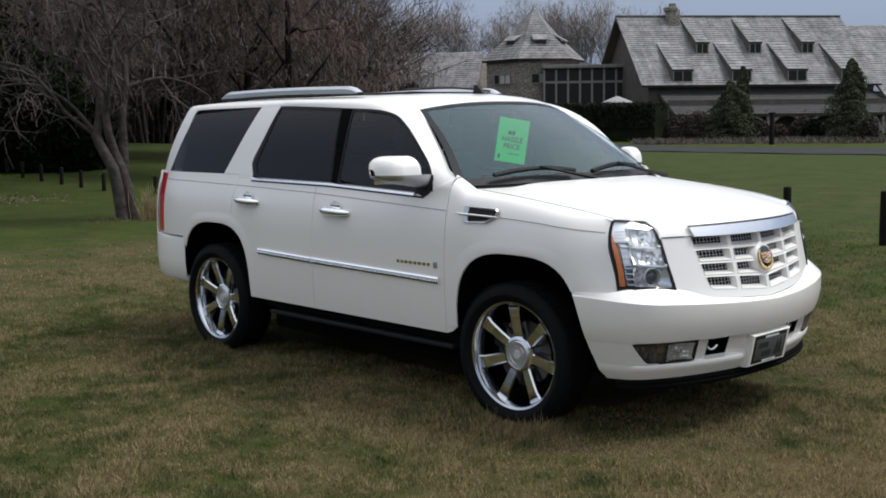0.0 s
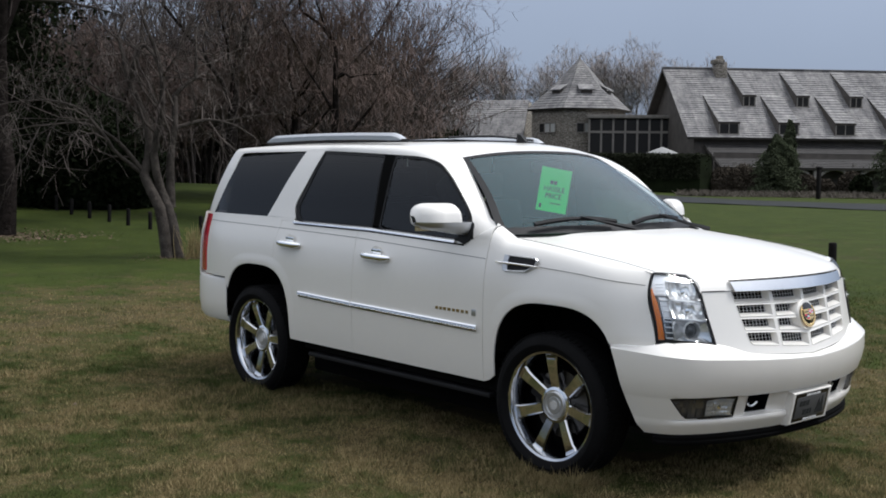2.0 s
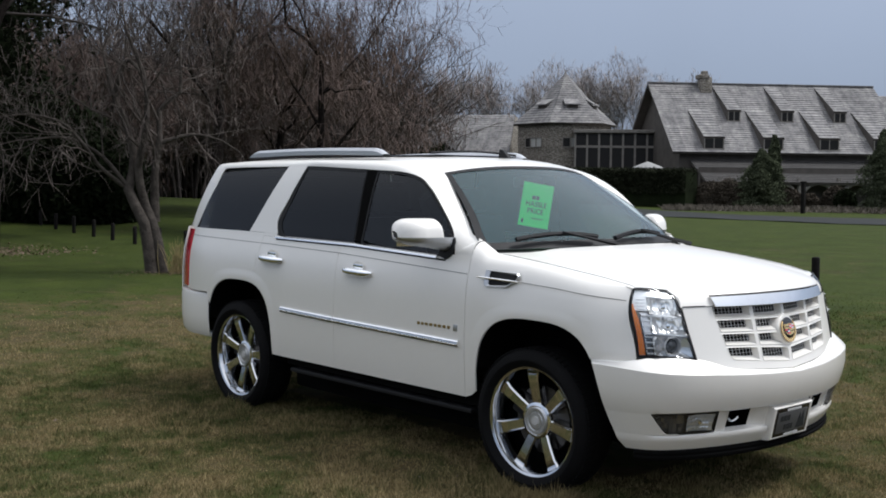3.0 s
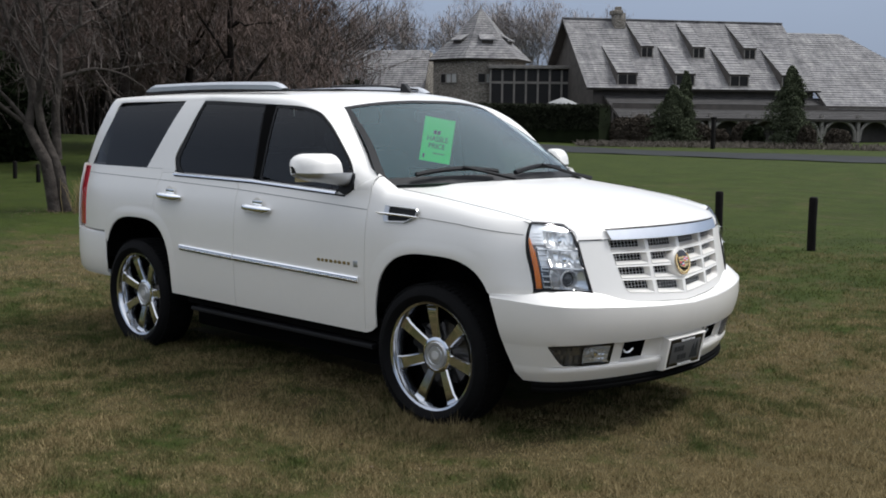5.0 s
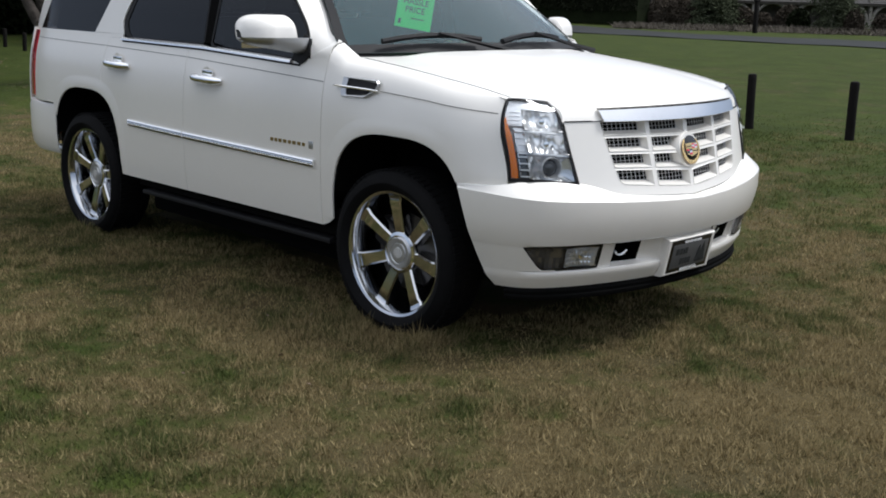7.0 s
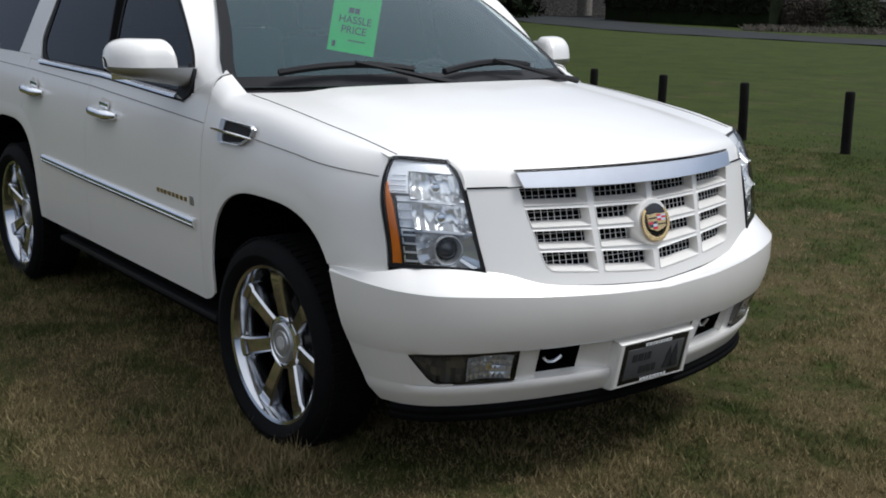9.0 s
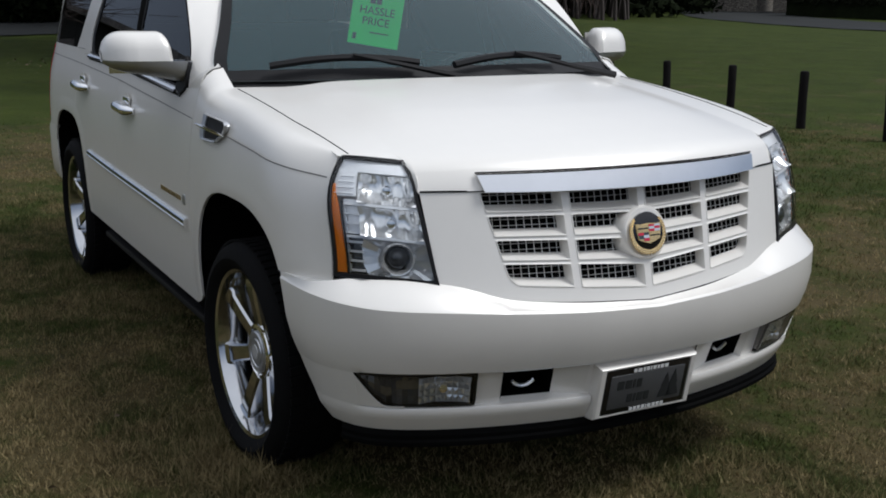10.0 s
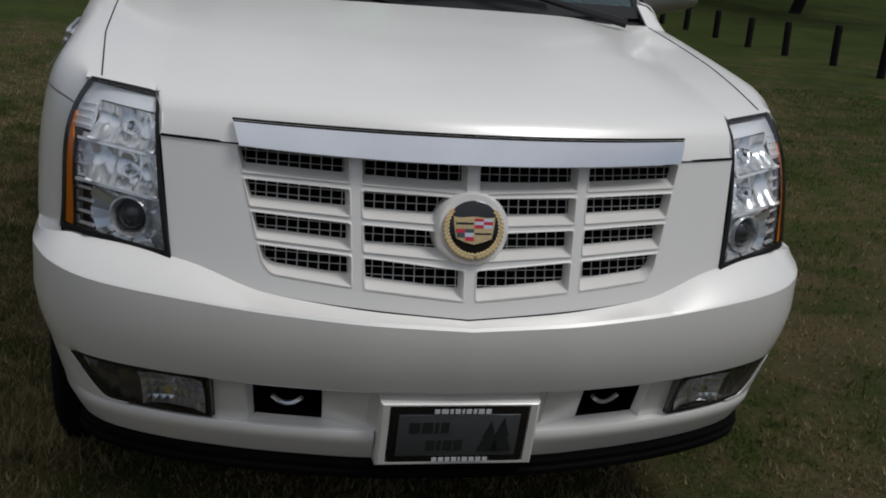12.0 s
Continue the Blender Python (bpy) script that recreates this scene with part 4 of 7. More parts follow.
    prism("roof_aerial", [(-0.10, 0), (0.0, 0), (-0.06, 0.055), (-0.09, 0.06)], pose(0.28, 0.10, 1.835, 90, 0, 0), 0.03, BLACK, suv, "black shark-fin aerial")
    # windscreen
    top = np.array([(0.436 + 0.11 * (1 - v * v), v * 0.64, 1.726 + 0.050 * (1 - abs(v) ** 2.6)) for v in np.linspace(-1, 1, 33)])
    bot = np.array([(1.035 + 0.25 * (1 - v * v), v * 0.872, 1.287 + 0.012 * (1 - v * v)) for v in np.linspace(-1, 1, 33)])
    g = ruled(bot, top, 16)
    t = np.linspace(0, 1, 16)[:, None]
    g[..., 0] += 0.018 * np.sin(math.pi * t)
    g[..., 2] += 0.022 * np.sin(math.pi * t)
    ez, ey = [e[2] for e in EDGE[:6:-1]], [e[1] for e in EDGE[:6:-1]]
    g[..., 1] *= (np.interp(g[:, :1, 2], [1.287] + ez, [0.880] + ey) + 0.014) / np.abs(g[:, :1, 1])
    ws = shell("windscreen", [g], WINDSCREEN, suv, 0, "raked windscreen with a dark border")
    ws.visible_shadow = False
    # dark border printed on the glass
    m, n = g.shape[:2]
    def rim(u0, u1, v0, v1, nu=24, nv=8):
        out = []
        for a in np.linspace(v0, v1, nv):
            row = []
            for b in np.linspace(u0, u1, nu):
                fi, fj = a * (m - 1), b * (n - 1)
                i, j = min(int(fi), m - 2), min(int(fj), n - 2)
                di, dj = fi - i, fj - j
                row.append(g[i, j] * (1 - di) * (1 - dj) + g[i + 1, j] * di * (1 - dj) + g[i, j + 1] * (1 - di) * dj + g[i + 1, j + 1] * di * dj + np.array((0.003, 0, 0.002)))
            out.append(row)
        return np.array(out)
    shell("windscreen_border", [rim(0, 1, 0, 0.07), rim(0, 0.025, 0.07, 1, 4, 16), rim(0.975, 1, 0.07, 1, 4, 16), rim(0.025, 0.975, 0.96, 1, 20, 3)], BLACK, ws, 0)
    # cowl under the wipers
    cow = np.array([(hood_rear(0.885 * v * 0.96) + 0.03, v * 0.86, 1.262) for v in np.linspace(-1, 1, 33)])
    shell("cowl", [ruled(bot + (-0.03, 0, -0.004), cow, 4)], BLACK, suv, 0.006, "black cowl grille")
    # wipers
    for y0, y1 in ((-0.18, -0.72), (0.50, -0.04)):
        pts = []
        for k in np.linspace(0, 1, 14):
            y = y0 + (y1 - y0) * k
            v = y / 0.885
            x = 1.035 + 0.25 * (1 - v * v)
            up = 0.040 + 0.045 * math.sin(math.pi * (0.15 + 0.8 * k))
            pts.append((x - up * 0.75 + 0.045, y, 1.297 + up * 0.80 + 0.012))
        bm = bmesh.new()
        tube_into(bm, pts, 0.015, 6)
        wiper = part("wiper", bm, BLACK, suv, "black windscreen wiper")
        bm = bmesh.new()
        tube_into(bm, [(pts[0][0] + 0.09, y0 + 0.22, 1.29), (pts[2][0] + 0.05, y0 + 0.05, 1.325), (pts[6][0] + 0.02, pts[6][1], pts[6][2] + 0.012)], [0.016, 0.012, 0.007], 6)
        part("wiper_arm", bm, BLACK, wiper)
    build_rear()
    build_cabin()


def build_rear():
    zs = np.linspace(0.80, 1.30, 10)
    shell("tailgate", [np.array([[(-2.47 + 0.10 * abs(v) ** 3, v * float(half_width(-2.33, z)), z) for v in np.linspace(-1, 1, 17)] for z in zs])], PAINT, suv, 0.01, "", (0, 0, 0.9))
    shell("rear_glass", [ruled(np.array([(-2.46 + 0.17 * abs(v) ** 3, v * float(half_width(-2.26, 1.31)), 1.305) for v in np.linspace(-1, 1, 17)]), np.array([(-2.14 + 0.11 * abs(v) ** 2, v * float(half_width(-2.03, 1.66)), 1.70 - 0.04 * v * v) for v in np.linspace(-1, 1, 17)]), 10)], TINTED, suv, 0, "dark rear window")
    plan = [(-1.838, 0.992), (-2.08, 0.988), (-2.27, 0.960), (-2.41, 0.89), (-2.51, 0.70), (-2.56, 0.40), (-2.57, 0.0)]
    p = curve(plan, 26)
    full = np.concatenate([p * (1, -1), p[-2::-1]])
    g = []
    for z, o in ((0.48, 0.03), (0.52, 0.008), (0.62, 0.0), (0.78, 0.0), (0.81, 0.008), (0.823, 0.03), (0.823, 0.09)):
        g.append([(x + o * min(1, max(0, (-1.9 - x) / 0.5)), y * (1 - o), z) for x, y in full])
    shell("rear_bumper", [np.array(g)], PAINT, suv, 0.006)
    bm = bmesh.new()
    tube_into(bm, [(-1.7, -0.62, 0.43), (-2.2, -0.66, 0.43), (-2.49, -0.68, 0.43)], 0.03, 12)
    part("exhaust_pipe", bm, SATIN, suv)


def build_cabin():
    box("dashboard", (0.62, -0.82, 1.08), (1.10, 0.82, 1.27), CABIN, suv, None, 0.05, "grey dashboard")
    for y in (-0.42, 0.42):
        seat = box("front_seat", (-0.25, -0.26, 0.62), (0.30, 0.26, 0.84), CABIN, suv, pose(0, y, 0), 0.06, "grey leather front seat")
        box("seat_back", (-0.06, -0.25, 0), (0.07, 0.25, 0.62), CABIN, seat, pose(-0.27, y, 0.82, 0, -14, 0), 0.055)
        box("headrest", (-0.05, -0.13, 0), (0.05, 0.13, 0.18), CABIN, seat, pose(-0.44, y, 1.45, 0, -8, 0), 0.045)
    box("rear_seat", (-1.20, -0.68, 0.62), (-0.72, 0.68, 0.86), CABIN, suv, None, 0.06, "grey leather rear bench")
    box("rear_seat_back", (-0.07, -0.68, 0), (0.07, 0.68, 0.62), CABIN, suv, pose(-1.22, 0, 0.82, 0, -12, 0), 0.055)
    for y in (-0.44, 0.44):
        box("rear_headrest", (-0.05, -0.15, 0), (0.05, 0.15, 0.24), CABIN, suv, pose(-1.36, y, 1.43, 0, -8, 0), 0.045)
    # added panel: stops bright sky behind from streaking the quarter glass
    shell("rear_light_block", [ruled(line([(-2.24, -0.86, 0.85), (-2.24, 0.86, 0.85)], 4), line([(-2.05, -0.76, 1.70), (-2.05, 0.76, 1.70)], 4), 4)], CABIN, suv, 0.01, "added grey panel that blocks light from the rear glass")
    box("third_row_seat", (-1.98, -0.62, 0.75), (-1.85, 0.62, 1.38), CABIN, suv, None, 0.05)
    m = pose(0.52, 0.42, 1.17, 0, -62, 0)
    bm = bmesh.new()
    ring = [m @ Vector((0.19 * math.cos(a), 0.19 * math.sin(a), 0)) for a in np.linspace(0, math.tau, 33)]
    tube_into(bm, ring, 0.016, 8, False)
    wheel = part("steering_wheel", bm, BLACK, suv, "dark steering wheel")
    box("wheel_hub", (-0.07, -0.17, -0.03), (0.07, 0.17, 0.01), CABIN, wheel, m, 0.02)
    box("inner_mirror", (-0.015, -0.13, -0.035), (0.015, 0.13, 0.035), BLACK, suv, pose(0.55, -0.02, 1.675), 0.012, "black rear-view mirror")
    box("headliner", (-1.9, -0.70, 1.74), (0.20, 0.70, 1.76), CABIN, suv)


def build_wheel(x, s):
    """One wheel: chrome rim with seven spokes, tyre and cap."""
    c = Vector((x, s * 0.862, 0.390))
    m = Matrix.Translation(c) @ Matrix.Rotation(radians(2.2 if x > 0 else 0), 4, "Z") @ Vector((0, s, 0)).to_track_quat("Z", "Y").to_matrix().to_4x4()
    if x > 0:
        m = m @ pose(0, 0, 0, 0, 0, 90 + 4)
    else:
        m = m @ pose(0, 0, 0, 0, 0, 90 + 18)
    # barrel and lip
    rim = lathe("wheel", [(0.262, -0.11), (0.262, 0.02), (0.268, 0.05), (0.276, 0.085), (0.284, 0.102), (0.296, 0.107), (0.302, 0.102), (0.303, 0.085), (0.290, 0.07), (0.286, -0.11)], 96, m, WHEELCHROME, suv, "polished chrome seven-spoke wheel", (False, False))
    prof = [(0.292, -0.125), (0.300, -0.132), (0.335, -0.138), (0.360, -0.130), (0.382, -0.112), (0.392, -0.085), (0.395, -0.04), (0.395, 0.04), (0.392, 0.085), (0.383, 0.108), (0.371, 0.118), (0.364, 0.124), (0.335, 0.133), (0.315, 0.125), (0.303, 0.112), (0.294, 0.105)]
    tyre = lathe("tyre", prof, 96, m, RUBBER, rim, "black low-profile tyre", (False, False))
    # tread blocks round the shoulder
    bm = bmesh.new()
    for k in range(72):
        a = math.tau * k / 72
        q = m @ Matrix.Rotation(a, 4, "Z")
        for h0, h1, tw in ((0.052, 0.100, 0.10), (-0.02, 0.038, -0.12)):
            box_into(bm, (0.390, -0.0125, h0), (0.3985, 0.0125, h1), q @ Matrix.Rotation(tw, 4, "X"))
    part("tread", bm, RUBBER, tyre)
    for k in range(7):
        q = m @ Matrix.Rotation(math.tau * k / 7, 4, "Z")
        bm = bmesh.new()
        # spoke sections: radius, half width, face height
        secs = [(0.055, 0.029, 0.046), (0.10, 0.029, 0.054), (0.15, 0.030, 0.063), (0.20, 0.032, 0.071), (0.238, 0.035, 0.077), (0.256, 0.038, 0.074), (0.272, 0.042, 0.080), (0.287, 0.050, 0.092)]
        prev = None
        for r, w, h in secs:
            ring = [bm.verts.new(q @ Vector((r, y, z))) for y, z in ((-w - 0.006, h - 0.05), (-w, h - 0.008), (-w + 0.007, h), (w - 0.007, h), (w, h - 0.008), (w + 0.006, h - 0.05))]
            if prev:
                for i in range(5):
                    bm.faces.new((prev[i], prev[i + 1], ring[i + 1], ring[i]))
            prev = ring
        bmesh.ops.recalc_face_normals(bm, faces=bm.faces)
        part("spoke", bm, WHEELCHROME, rim, "", 25)
    lathe("hub", [(0.104, 0.0), (0.104, 0.040), (0.097, 0.056), (0.083, 0.060), (0.079, 0.054), (0.076, 0.054)], 48, m, CHROME, rim, "", (False, True))
    cap = lathe("hub_cap", [(0.074, 0.052), (0.074, 0.061), (0.069, 0.065), (0.055, 0.064), (0.052, 0.060), (0.047, 0.060), (0.044, 0.065), (0.006, 0.066)], 40, m, CAPSILVER, rim, "silver centre cap")
    lathe("cap_crest", [(0.026, 0.065), (0.025, 0.068), (0.004, 0.0685)], 24, m, PLATEWHITE, cap)
    lathe("brake_disc", [(0.05, -0.02), (0.185, -0.02), (0.185, 0.0), (0.05, 0.0)], 40, m, simple_disc, rim, "", (False, False))
    box("brake_caliper", (0.11, -0.07, -0.05), (0.21, 0.07, 0.02), BLACK, rim, m @ pose(0, 0, 0, 0, 0, 60), 0.02)
    lathe("wheel_back", [(0.27, -0.06), (0.02, -0.06)], 32, m, SHADOWBLACK, rim, "", (False, True))


CAPSILVER = simple("brushed_cap", (0.55, 0.56, 0.58), 0.38, 0.85, 0.0, 0.06, 20.0)
PLATEWHITE = simple("pale_enamel", (0.60, 0.60, 0.60), 0.35, 0.3, 0.2, 0.10, 60.0)
simple_disc = simple("brake_steel", (0.10, 0.095, 0.09), 0.45, 1.0, 0.0, 0.2, 10.0)


def wheel_well(x, arch, lo, hi, s):
    xs = np.linspace(lo, hi, 24)
    z = arch(xs) + 0.012
    g = np.array([[(a, s * y, b) for a, b in zip(xs, z)] for y in (0.985, 0.62)])
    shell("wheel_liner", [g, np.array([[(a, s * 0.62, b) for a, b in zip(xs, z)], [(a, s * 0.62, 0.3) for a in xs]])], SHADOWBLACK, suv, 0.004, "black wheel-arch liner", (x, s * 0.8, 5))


# ---- nose of the car ----
def nose_x(y, z):
    """The fascia between the headlights."""
    return 2.478 - 0.245 * (z - 0.71) - 0.30 * y * y


BUMP = [(2.528, 0.0), (2.52, 0.2), (2.487, 0.4), (2.432, 0.6), (2.36, 0.77), (2.287, 0.876), (2.19, 0.947), (2.08, 0.982), (1.925, 0.993)]


BP = curve(BUMP, 400)
_d = np.gradient(BP, axis=0)
BN = np.stack([_d[:, 1], -_d[:, 0]], 1)
BN = BN / np.linalg.norm(BN, axis=1)[:, None]
BN = np.where((BN @ np.array([1.0, 0.6]))[:, None] < 0, -BN, BN)
BS = np.concatenate([[0], np.cumsum(np.linalg.norm(np.diff(BP, axis=0), axis=1))])


def bump(sg, inset):
    """A point of the bumper's plan at signed length sg from the middle, moved inwards by inset."""
    a = abs(sg)
    x, y = np.interp(a, BS, BP[:, 0]), np.interp(a, BS, BP[:, 1])
    nx, ny = np.interp(a, BS, BN[:, 0]), np.interp(a, BS, BN[:, 1])
    s = -1 if sg < 0 else 1
    return x - nx * inset, s * (y - ny * inset)


def length_at(y):
    return math.copysign(float(np.interp(abs(y), BP[:, 1], BS)), y)


END = float(BS[-1])


def LEN_AT(x):
    """Length along the bumper at which its plan comes back to x."""
    return float(np.interp(-x, -BP[:, 0], BS))



def seam_z(y):
    return float(spl(abs(y), [0, 0.45, 0.655, 0.80, 0.91, 0.99], [0.712, 0.745, 0.797, 0.812, 0.815, 0.788]))


def tuck(z):
    """How far the bumper draws in below its widest line."""
    return float(np.interp(z, [0.30, 0.38, 0.44, 0.54, 0.60, 0.66], [0.088, 0.078, 0.064, 0.030, 0.011, 0.0]))


def bumpz(sg, inset, z):
    x, y = bump(sg, inset + tuck(z))
    return (x, y, z)


def bump_rows(sgs, levels):
    """levels: functions of y that give (z, inset)."""
    g = []
    for f in levels:
        row = []
        for sg in sgs:
            x0, y0 = bump(sg, 0)
            z, o = f(abs(y0), sg)
            # the end of the bumper leans forwards towards the ground
            stop = float(np.interp(z, [0.335, 0.38, 0.47, 0.55, 0.65, 0.74, 0.79], [LEN_AT(2.10), LEN_AT(2.055), LEN_AT(2.02), LEN_AT(2.0), LEN_AT(1.98), LEN_AT(1.95), END]))
            k = max(0.0, (abs(sg) - 1.0) / (END - 1.0))
            q = math.copysign(abs(sg) - k * (END - stop), sg)
            row.append(bumpz(q, o, z))
        g.append(row)
    return np.array(g)


def build_front_bumper():
    sgs = np.linspace(-END, END, 141)
    def lv(zf, of):
        return lambda y, sg: (zf(y), of(y))
    k = lambda y: min(1.0, y / 0.65) ** 1.5
    fade = lambda y: 1 - max(0.0, (y - 0.90) / 0.10)
    ledge = lambda y: float(spl(y, [0, 0.25, 0.46, 0.66, 0.83, 0.93, 1.0], [0.706, 0.716, 0.726, 0.738, 0.746, 0.757, 0.772]))
    lid = lambda y: 0.002 + 0.065 * float(smooth((y - 0.85) / 0.06))
    lev = [lv(lambda y: seam_z(y) - 0.001, lambda y: lid(y) + (0.046 + 0.034 * k(y)) * max(0.10, fade(y))),
           lv(lambda y: seam_z(y), lambda y: (0.046 + 0.034 * k(y)) * max(0.10, fade(y))),
           lv(lambda y: seam_z(y) - 0.004, lambda y: (0.038 + 0.032 * k(y)) * max(0.08, fade(y))),
           lv(lambda y: ledge(y) + 0.004, lambda y: 0.006),
           lv(lambda y: ledge(y) - 0.003, lambda y: 0.0005),
           lv(lambda y: ledge(y) - 0.014, lambda y: 0.0),
           lv(lambda y: 0.66, lambda y: 0.0),
           lv(lambda y: 0.60, lambda y: 0.0),
           lv(lambda y: 0.565, lambda y: 0.0),
           lv(lambda y: 0.546, lambda y: 0.001),
           lv(lambda y: 0.541, lambda y: 0.008 if y < 0.89 else 0.0015)]
    shell("front_bumper", [bump_rows(sgs, lev)], PAINT, suv, 0.005, "", (1.5, 0, 0.6))
    zb = lambda y: 0.428
    rec = [lv(lambda y: 0.542, lambda y: 0.004), lv(lambda y: 0.535, lambda y: 0.030), lv(zb, lambda y: 0.020), lv(lambda y: zb(y) - 0.004, lambda y: 0.016)]
    # openings for lamps and tow hooks stay free
    for y0, y1 in ((-0.575, -0.497), (-0.215, 0.215), (0.497, 0.575)):
        shell("bumper_recess", [bump_rows(np.linspace(length_at(y0), length_at(y1), 24), rec)], PAINT, suv, 0.004, "", (1.5, 0, 0.6))
    # lower lip, either side of the plate
    open_in = lambda y: float(smooth((0.925 - y) / 0.03))
    lip = [lv(lambda y: zb(y) + 0.001, lambda y: 0.0004 + 0.0236 * open_in(y)), lv(lambda y: zb(y) - 0.003, lambda y: 0.0002 + 0.0038 * open_in(y)), lv(lambda y: zb(y) - 0.012, lambda y: -0.001 * open_in(y)), lv(lambda y: 0.400, lambda y: -0.002 * open_in(y)), lv(lambda y: 0.386, lambda y: 0.003), lv(lambda y: 0.358, lambda y: 0.014), lv(lambda y: 0.346, lambda y: 0.020), lv(lambda y: 0.342, lambda y: 0.05)]
    for a, b in ((-END, length_at(-0.195)), (length_at(0.195), END)):
        shell("bumper_lip", [bump_rows(np.linspace(a, b, 60), lip)], PAINT, suv, 0.005, "", (1.5, 0, 0.6))
    sd = [lv(lambda y: 0.543, lambda y: 0.002), lv(lambda y: 0.50, lambda y: 0.0), lv(zb, lambda y: 0.0)]
    rise = lambda y: 0.004 + 0.104 * min(1.0, max(0.0, (y - 0.83) / 0.078)) ** 1.7
    for sg in (-1, 1):
        under_lamp = np.array([[bumpz(p, 0.001, zb(abs(bump(p, 0)[1])) + t * rise(abs(bump(p, 0)[1]))) for p in np.linspace(sg * length_at(0.78), sg * length_at(0.910), 16)] for t in np.linspace(0, 1, 4)])
        shell("bumper_corner", [under_lamp, bump_rows(np.linspace(sg * length_at(0.908), sg * END, 24), sd)], PAINT, suv, 0.005, "", (1.5, 0, 0.6))
    dam = [lv(lambda y: 0.358, lambda y: 0.040), lv(lambda y: 0.346, lambda y: 0.022), lv(lambda y: 0.330, lambda y: 0.010), lv(lambda y: 0.316, lambda y: 0.012), lv(lambda y: 0.310, lambda y: 0.004), lv(lambda y: 0.296, lambda y: 0.006), lv(lambda y: 0.290, lambda y: 0.016), lv(lambda y: 0.287, lambda y: 0.08)]
    shell("air_dam", [bump_rows(np.linspace(-END * 0.90, END * 0.90, 81), dam)], SHADOWBLACK, suv, 0.006, "black rubber air dam", (1.5, 0, 0.6))
    for s in (-1, 1):
        # tow hook opening at the back of a sloping pocket
        y0, y1 = s * 0.328, s * 0.486
        a = np.linspace(length_at(y0), length_at(y1), 8)
        back = np.array([[bumpz(q, 0.15, z) for q in a] for z in (0.43, 0.53)])
        lids = [np.array([[bumpz(q, o, z) for q in a] for o in (0.042, 0.15)]) for z in (0.437, 0.528)]
        ends = [np.array([[bumpz(length_at(y), o, z) for z in (0.434, 0.530)] for o in (0.042, 0.15)]) for y in (y0, y1)]
        op = shell("tow_opening", [back] + lids + ends, SHADOWBLACK, suv, 0, "black tow-hook opening")
        wide = np.linspace(length_at(s * 0.214), length_at(s * 0.498), 10)
        inner = np.linspace(length_at(y0), length_at(y1), 10)
        floor_p = np.array([[bumpz(q, 0.018, 0.424) for q in wide], [bumpz(q, 0.021, 0.4285) for q in wide], [bumpz(q, 0.044, 0.438) for q in inner]])
        sides = [np.array([[bumpz(length_at(s * ya), 0.020 if ya in (0.214, 0.498) else 0.044, z) for ya in pr] for z in np.linspace(0.430, 0.541, 5)]) for pr in ((0.214, 0.328), (0.498, 0.488))]
        top_p = np.array([[bumpz(q, 0.004, 0.5405) for q in wide], [bumpz(q, 0.044, 0.527) for q in inner]])
        shell("tow_pocket", [floor_p, top_p] + sides, PAINT, suv, 0.003, "", (1.5, 0, 0.6))
        bm = bmesh.new()
        pts = [bumpz(length_at(s * 0.412 + 0.036 * t), 0.066, 0.462 + 0.020 * t * t) for t in np.linspace(-1, 1, 15)]
        tube_into(bm, pts, 0.0062, 8)
        part("tow_hook", bm, LAMPCHROME, op, "chrome tow hook")
        # fog lamp: a flush smoked lens that runs out to a point at the corner
        c = np.linspace(length_at(s * 0.577), length_at(s * 0.907), 24)
        low = lambda p: zb(abs(bump(p, 0)[1])) + rise(abs(bump(p, 0)[1]))
        def band(o, pad, q):
            return np.array([[bumpz(p, o, (low(p) + pad) * (1 - t) + (0.538 - pad) * t) for p in q] for t in np.linspace(0, 1, 6)])
        fog = shell("fog_light", [band(0.004, 0.005, c)], CLEAR, suv, 0, "flush fog light with a smoked outer end")
        fog.visible_shadow = False
        fr = [np.array([[bumpz(p, 0.003, low(p)) for p in c], [bumpz(p, 0.003, low(p) + 0.006) for p in c]]), np.array([[bumpz(p, 0.003, 0.536) for p in c], [bumpz(p, 0.003, 0.541) for p in c]])]
        fr.append(np.array([[bumpz(length_at(s * y), 0.003, z) for y in (0.575, 0.582)] for z in (0.439, 0.541)]))
        shell("fog_frame", fr, GLOSSBLACK, fog, 0.004, "black lamp rim")
        shell("fog_housing", [band(0.055, -0.004, c), np.array([[bumpz(length_at(s * 0.577), o, z) for z in (0.44, 0.54)] for o in (0.0, 0.055)]), np.array([[bumpz(p, o, 0.5405) for p in c] for o in (0.004, 0.055)]), np.array([[bumpz(p, o, low(p) - 0.001) for p in c] for o in (0.004, 0.055)])], SMOKED, fog, 0, "dark smoked housing")
        bm = bmesh.new()
        rnd = random.Random(4)
        ny, nz = 9, 4
        dep = [[0.034 - 0.022 * ((i - 4.5) / 4.5) ** 2 - 0.008 * ((j - 2) / 2) ** 2 + rnd.uniform(-0.003, 0.003) for i in range(ny + 1)] for j in range(nz + 1)]
        for i in range(ny):
            for j in range(nz):
                q = [(0.592 + 0.0165 * (i + a), 0.440 + 0.0222 * (j + b), dep[j + b][i + a]) for a, b in ((0, 0), (1, 0), (1, 1), (0, 1))]
                q = [bm.verts.new(bumpz(length_at(s * y), d, z)) for y, z, d in q]
                cc = bm.verts.new(sum((v.co for v in q), Vector()) / 4 + Vector((0.004, 0, 0.002)))
                for w in range(4):
                    bm.faces.new((q[w], q[(w + 1) % 4], cc))
        part("reflector", bm, LAMPCHROME, fog, "", 5)
        bm = bmesh.new()
